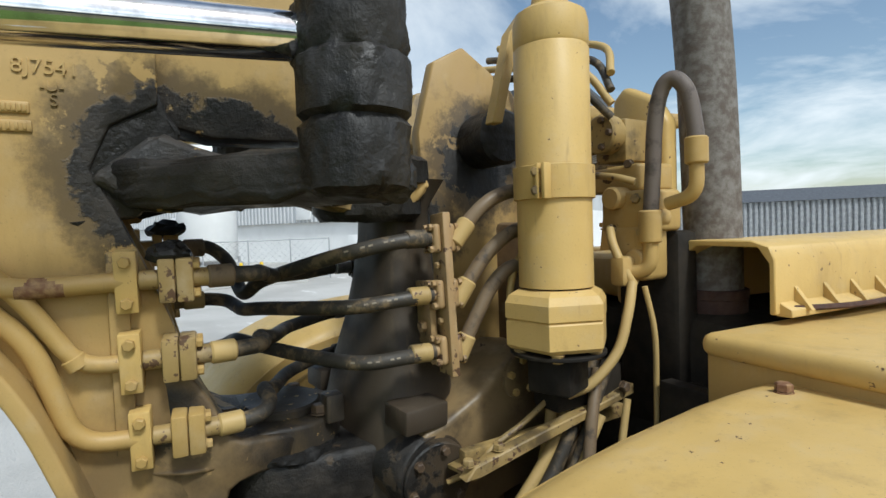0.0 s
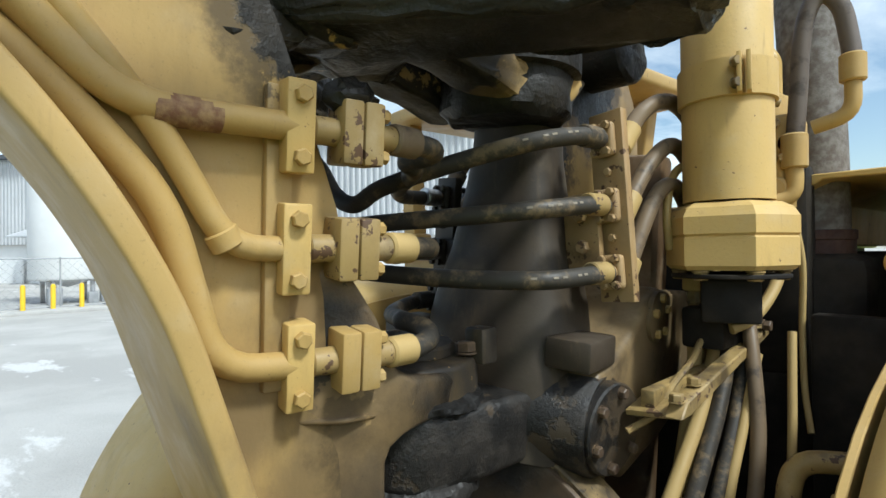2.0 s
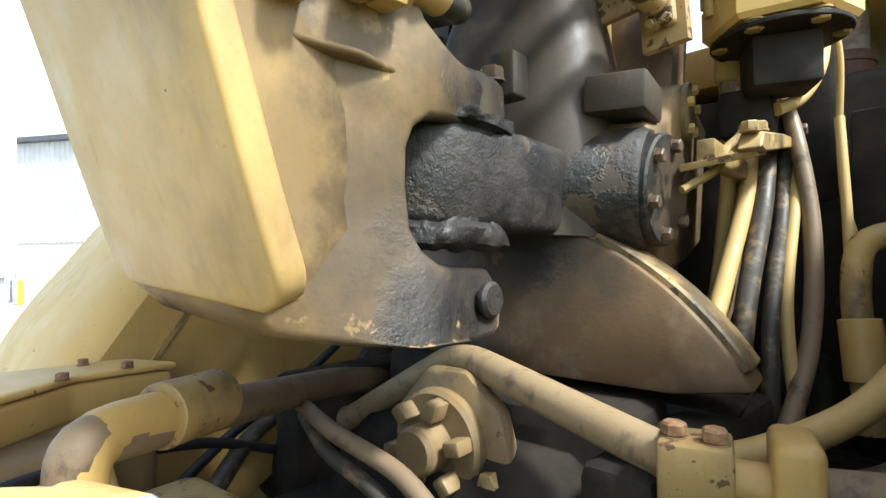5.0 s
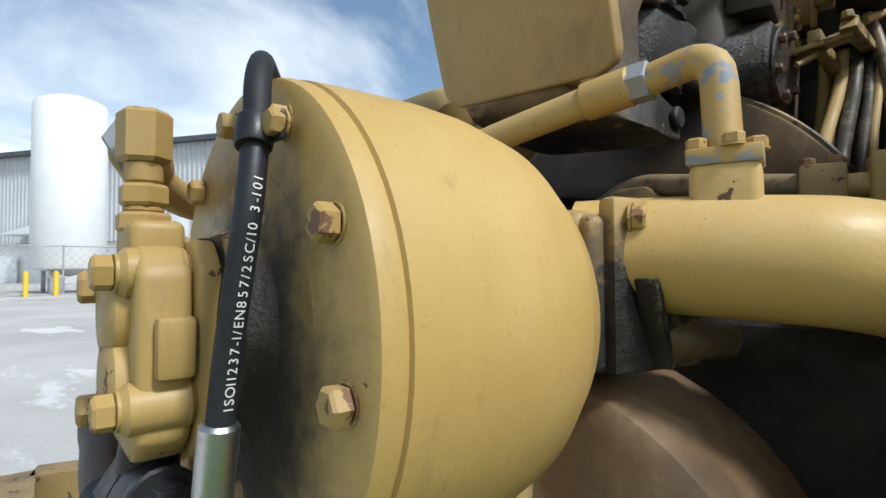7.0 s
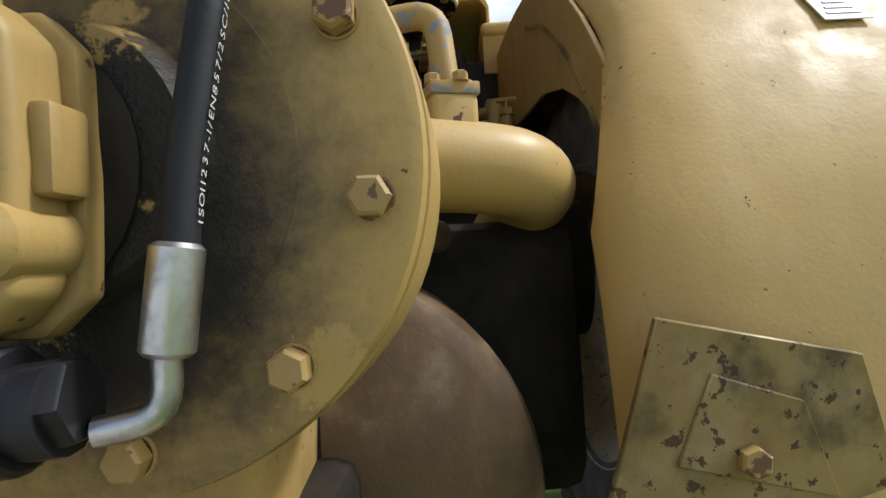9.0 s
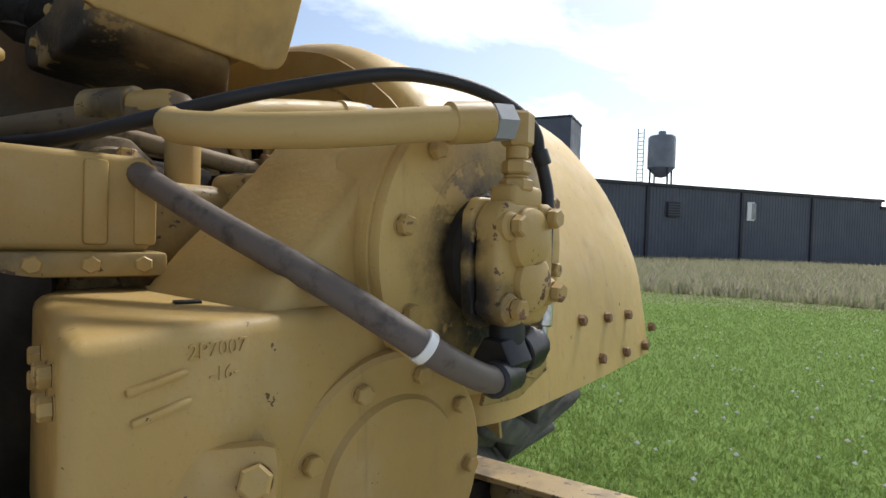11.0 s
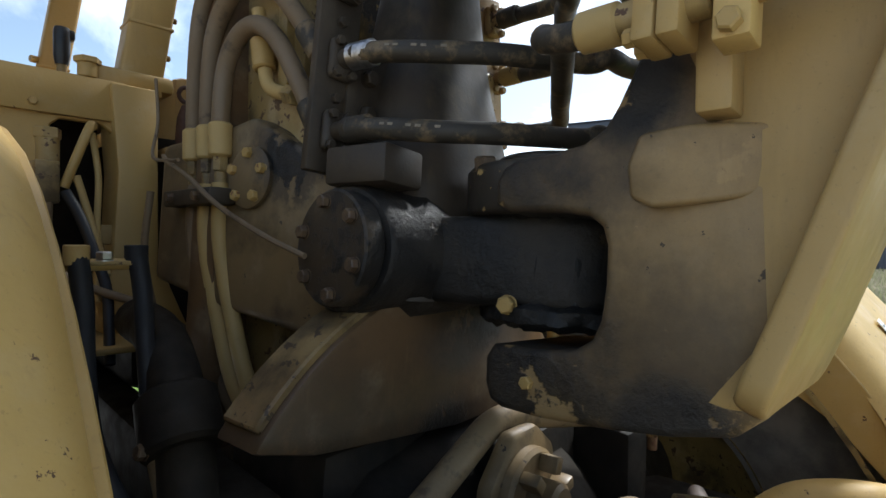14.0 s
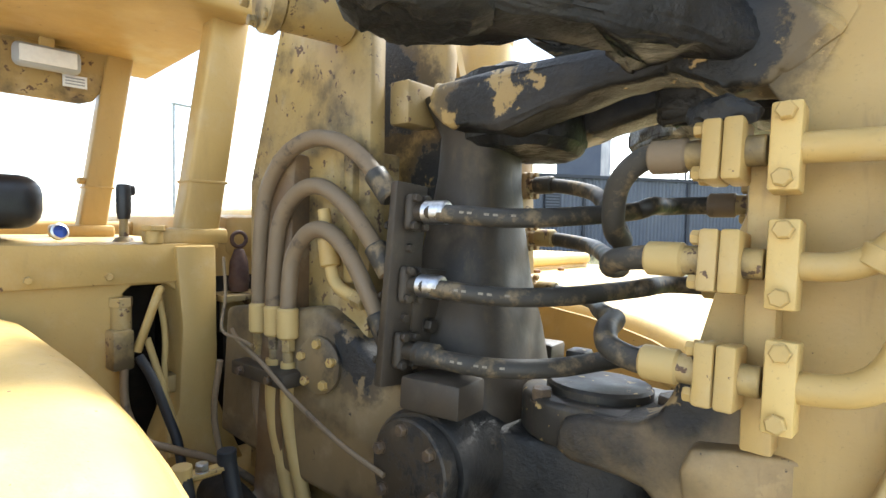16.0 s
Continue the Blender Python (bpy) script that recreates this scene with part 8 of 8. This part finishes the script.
    b = bmesh.new()
    box(b, (-0.55, 2.3, 1.6), (1.2, 1.1, 1.0), bevel=0.02)
    part("body", b, m_dark, d)
    seat_in(d, CAB_SEAT)
    h = thing("tow_hook", (-0.275, 0.74, 2.012), "rusty hook and ring hanging beside the cab column", "hook")
    b = bmesh.new()
    sweep(b, [Vector((-0.29 + 0.022 * math.cos(a), 0.70, 2.135 + 0.022 * math.sin(a))) for a in (2 * math.pi * k / 16 for k in range(17))], 0.006, 8)
    part("ring", b, m_rust, h)
    b = bmesh.new()
    lathe(b, (-0.29, 0.70, 1.98), (-0.29, 0.70, 3), [(0, 0), (0.026, 0), (0.03, 0.03), (0.026, 0.09), (0.014, 0.125), (0, 0.13)], 16)
    part("body", b, m_rust, h)
    b = bmesh.new()
    prism(b, [(-0.36, 1.955), (-0.20, 1.965), (-0.20, 1.975), (-0.36, 1.975)], "y", 0.64, 0.76, 0.002)
    prism(b, [(-0.345, 1.86), (-0.33, 1.86), (-0.22, 1.955), (-0.345, 1.955)], "y", 0.70, 0.71, 0.001)
    part("shelf", b, m_yellow_dirty, h)
    b = bmesh.new()
    box(b, (-0.20, 0.80, 2.05), (0.36, 0.03, 0.24), bevel=0.006)
    part("back_panel", b, m_yellow, h)
    seat_in(h, CAB_SEAT)


build_cab()


def cab_plumbing():
    """Small valve, elbows and hoses in the opening under the cab, and the two black hoses on their bracket."""
    t = thing("brake_valve", (-0.54, 0.72, 1.8), "small yellow valve with fittings inside the cab opening", "valve")
    b = bmesh.new()
    cyl(b, (-0.525, 0.73, 1.86), (-0.525, 0.73, 1.985), 0.024, seg=18)
    cyl(b, (-0.525, 0.73, 1.965), (-0.525, 0.73, 1.99), 0.028, seg=6)
    box(b, (-0.535, 0.715, 1.86), (0.05, 0.06, 0.10), bevel=0.006)
    part("body", b, m_yellow_dirty, t)
    # dark panel added behind the opening, its colour is the shade inside
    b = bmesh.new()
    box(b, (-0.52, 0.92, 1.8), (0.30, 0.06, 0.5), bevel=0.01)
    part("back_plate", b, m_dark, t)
    b = bmesh.new()
    box(b, (-0.40, 0.74, 1.74), (0.05, 0.05, 0.05), bevel=0.006)
    part("lower_fitting", b, m_yellow_dirty, t)
    b = bmesh.new()
    hose(b, [(-0.50, 0.70, 1.85), (-0.475, 0.69, 1.93), (-0.45, 0.69, 2.0), (-0.44, 0.70, 2.005)], 0.011, 10)
    part("fitting", b, m_yellow, t)
    runs = (
        (m_hose_new, 0.012, [(-0.50, 0.69, 1.84), (-0.475, 0.67, 1.78), (-0.45, 0.64, 1.68), (-0.44, 0.60, 1.60), (-0.46, 0.52, 1.45)]),
        (m_hose_y, 0.009, [(-0.475, 0.70, 1.88), (-0.45, 0.69, 1.78), (-0.44, 0.66, 1.68), (-0.455, 0.62, 1.58)]),
        (m_hose_y, 0.008, [(-0.44, 0.71, 1.99), (-0.425, 0.71, 1.88), (-0.43, 0.70, 1.74), (-0.42, 0.66, 1.64)]),
        (m_hose_b, 0.010, [(-0.53, 0.70, 1.84), (-0.535, 0.68, 1.72), (-0.51, 0.64, 1.64), (-0.46, 0.60, 1.61), (-0.36, 0.52, 1.56), (-0.26, 0.46, 1.46)]),
        (m_hose_b, 0.008, [(-0.385, 0.50, 1.84), (-0.39, 0.52, 1.70), (-0.375, 0.50, 1.56), (-0.36, 0.48, 1.45)]),
    )
    for m, r, pts in runs:
        simple_hose("cab_line", "thin hose running out of the cab opening", pts, r, m, 6, 10, None, "hose", "lines under the cab")
    k = thing("hose_support", (-0.46, 0.46, 1.45), "bent yellow bracket carrying two black hoses", "bracket")
    b = bmesh.new()
    pipe(b, [(-0.525, 0.47, 1.46), (-0.525, 0.475, 1.56), (-0.50, 0.475, 1.575), (-0.38, 0.46, 1.575)], 0.011, 0.04, 10)
    part("rod", b, m_yellow, k)
    b = bmesh.new()
    box(b, (-0.43, 0.465, 1.578), (0.10, 0.03, 0.008), rot=(0, 0, -8), bevel=0.002)
    part("plate", b, m_yellow_dirty, k)
    bolt(k, (-0.44, 0.465, 1.582), (0, 0, 1), 0.024, m_zinc)
    for x, y in ((-0.485, 0.455), (-0.39, 0.46)):
        h = thing("black_hose", (x, y, 1.58), "dusty black rubber hose hanging over a bracket", "hose", "black hoses on the bracket")
        b = bmesh.new()
        hose(b, [(x, y, 1.60), (x + 0.004, y - 0.02, 1.52), (x - 0.005, y - 0.06, 1.42), (x - 0.01, y - 0.12, 1.30), (x + 0.02, y - 0.22, 1.18), (x + 0.06, y - 0.38, 1.10)], 0.0165, 14)
        part("tube", b, m_hose_new, h)
        b = bmesh.new()
        cyl(b, (x, y, 1.575), (x, y, 1.61), 0.0195, seg=16)
        part("collar", b, m_hose_y if x < -0.45 else m_hose_new, h)
    for ob in [k] + [o for o in scene.objects if o.parent is None and o.name.startswith("black_hose")]:
        seat_in(ob, pose(-0.115, -0.205, 0.11))
    c = thing("steering_hose", (-0.5, 0.1, 1.2), "fat dark rubber sleeve with wide clamp", "hose")
    b = bmesh.new()
    hose(b, [(-0.44, 0.42, 1.56), (-0.455, 0.28, 1.545), (-0.48, 0.15, 1.48), (-0.50, 0.06, 1.36), (-0.51, 0.0, 1.22), (-0.48, -0.1, 1.12), (-0.4, -0.25, 1.08)], 0.045, 18)
    part("tube", b, m_dark, c)
    b = bmesh.new()
    cyl(b, (-0.485, 0.135, 1.465), (-0.498, 0.07, 1.385), 0.066, seg=28, bevel=0.008)
    cl = part("clamp", b, m_dark, c, "wide dark clamp band")
    bolt(cl, (-0.555, 0.08, 1.40), (-1, 0, 0.3), 0.022, m_boltdark)
    simple_hose("low_hose", "dark hose looping low beside the fender", [(-0.60, 0.35, 1.45), (-0.60, 0.15, 1.33), (-0.56, -0.05, 1.20), (-0.52, -0.2, 1.24), (-0.56, -0.32, 1.18), (-0.45, -0.5, 1.1)], 0.02, m_hose)
    simple_hose("low_hose", "thin black hose sagging beside the fender", [(-0.66, 0.15, 1.42), (-0.64, -0.1, 1.28), (-0.60, -0.35, 1.18), (-0.5, -0.55, 1.12)], 0.012, m_hose_new)
    simple_hose("suction_pipe", "slanting dirty yellow pipe beside the filter", [(-0.74, -0.62, 1.10), (-0.70, -0.80, 0.98), (-0.66, -0.95, 0.88), (-0.64, -1.0, 0.8)], 0.014, m_hose_y)


cab_plumbing()


# ---------------------------------------------------------------- lawn, weeds, trees
def blades(name, label, cat, n, area, height, width, mat, seed, lean=0.5):
    rng = np.random.default_rng(seed)
    p = area(rng, n)
    n = len(p)
    a = rng.uniform(0, 2 * np.pi, n)
    h = height(rng, p)
    w = width(rng, p)
    side = np.stack([np.cos(a), np.sin(a), np.zeros(n)], 1) * w[:, None] * 0.5
    bend = rng.normal(0, 1, (n, 2)) * lean * h[:, None]
    base = np.concatenate([p, np.zeros((n, 1))], 1)
    tip = base + np.concatenate([bend, h[:, None]], 1)
    mid = base + np.concatenate([bend * 0.35, h[:, None] * 0.6], 1)
    v = np.stack([base - side, base + side, mid + side * 0.8, mid - side * 0.8, tip], 1).reshape(-1, 3)
    i = np.arange(n)[:, None] * 5
    f = [tuple(r) for r in (i + np.array([0, 1, 2, 3]))] + [tuple(r) for r in (i + np.array([3, 2, 4]))]
    me = bpy.data.meshes.new(name)
    me.from_pydata(v.tolist(), [], f)
    me.materials.append(mat)
    ob = new(name, me)
    return tagged(ob, label, cat, kind="stuff")


def sector(r0, r1, a0, a1, power=1.0, origin=(-0.6, -1.7)):
    def area(rng, n):
        r = r0 + (r1 - r0) * rng.uniform(0, 1, n) ** power
        a = np.radians(rng.uniform(a0, a1, n))
        x, y = origin[0] + r * np.cos(a), origin[1] + r * np.sin(a)
        keep = (x > 0.75 + 0.2 * np.sin(y * 3))
        return np.stack([x, y], 1)[keep]
    return area


blades("lawn_grass", "short green lawn grass with clover", "grass", 230000, sector(1.5, 17, -52, 40, 1.35), lambda g, p: g.uniform(0.015, 0.042, len(p)), lambda g, p: g.uniform(0.003, 0.006, len(p)) * (1 + 0.12 * p[:, 0]), m_grass, 3, 0.8)
blades("field_weeds", "tall dry weeds in the field before the shed", "weeds", 60000, sector(13.5, 48, -48, 42, 1.1), lambda g, p: g.uniform(0.12, 0.42, len(p)), lambda g, p: g.uniform(0.02, 0.06, len(p)), m_weed, 5, 0.35)


def clover_flowers():
    rng = np.random.default_rng(8)
    b = bmesh.new()
    me = bpy.data.meshes.new("clover_flowers")
    v, f = [], []
    oct_v = np.array([(1, 0, 0), (0, 1, 0), (-1, 0, 0), (0, -1, 0), (0, 0, 1), (0, 0, -1)], float)
    oct_f = [(0, 1, 4), (1, 2, 4), (2, 3, 4), (3, 0, 4), (1, 0, 5), (2, 1, 5), (3, 2, 5), (0, 3, 5)]
    pts = [(x, y) for x, y in sector(2.5, 15, -50, 35, 1.3)(rng, 420)]
    c = rng.uniform(-0.5, 0.5, (70, 2)) * (1.2, 1.0) + (3.4, -3.0)
    for x, y in pts + [tuple(q) for q in c]:
        s = rng.uniform(0.008, 0.016)
        k = len(v)
        v += (oct_v * s + (x, y, rng.uniform(0.08, 0.13))).tolist()
        f += [tuple(k + i for i in t) for t in oct_f]
    b.free()
    me.from_pydata(v, [], f)
    me.materials.append(m_flower)
    tagged(new("clover_flowers", me), "scattered small white clover flowers in the lawn", "flowers", kind="stuff")


clover_flowers()


def tree(x, y, h, seed):
    rng = np.random.default_rng(seed)
    t = thing("tree", (x, y, 0), "broad green leafy tree at the edge of the field", "tree", "far trees")
    b = bmesh.new()
    sweep(b, spline([(x, y, 0), (x + 0.1, y, h * 0.25), (x, y + 0.2, h * 0.5), (x + 0.2, y, h * 0.8)], 4), [0.3 - 0.017 * k for k in range(13)], 8)
    for k in range(7):
        a = rng.uniform(0, 6.28)
        z = h * rng.uniform(0.3, 0.6)
        sweep(b, spline([(x, y, z), (x + math.cos(a) * h * 0.15, y + math.sin(a) * h * 0.15, z + h * 0.12), (x + math.cos(a) * h * 0.3, y + math.sin(a) * h * 0.3, z + h * 0.2)], 3), [0.12, 0.1, 0.08, 0.07, 0.05, 0.04, 0.02], 6)
    part("trunk", b, m_rust, t)
    n = 5200
    lobes = rng.normal(0, 1, (22, 3)) * (h * 0.26, h * 0.26, h * 0.17) + (x, y, h * 0.48)
    c = lobes[rng.integers(0, 22, n)] + rng.normal(0, 1, (n, 3)) * h * 0.065
    c[:, 2] = np.clip(c[:, 2], h * 0.04, h * 0.98)
    u, w = rng.normal(0, 1, (n, 3)), rng.normal(0, 1, (n, 3))
    u /= np.linalg.norm(u, axis=1)[:, None]
    w -= u * (u * w).sum(1)[:, None]
    w /= np.linalg.norm(w, axis=1)[:, None]
    s = rng.uniform(0.14, 0.30, n)[:, None]
    v = np.stack([c - u * s, c + w * s * 0.6, c + u * s, c - w * s * 0.6], 1).reshape(-1, 3)
    me = bpy.data.meshes.new("crown")
    me.from_pydata(v.tolist(), [], [tuple(range(4 * k, 4 * k + 4)) for k in range(n)])
    me.materials.append(m_leaf)
    ob = new("crown", me)
    under(ob, t)


for k, (x, y, h) in enumerate(((92, -18, 4.0), (98, -21, 4.8), (90, -24, 4.2), (96, -28, 5.4), (92, -33, 4.6), (104, -37, 6.2), (93, -42, 5.0), (100, -48, 5.8))):
    tree(x, y, h, 20 + k)


def lamp_post():
    t = thing("street_lamp", (-6, 34, 0), "thin grey street lamp far beyond the cab", "lamp post")
    b = bmesh.new()
    cyl(b, (14, 32, 0), (14, 32, 9.2), 0.09, seg=8)
    part("pole", b, m_fence, t)
    b = bmesh.new()
    box(b, (14.5, 32, 9.2), (1.2, 0.3, 0.12), bevel=0.03)
    part("head", b, m_fence, t)


lamp_post()
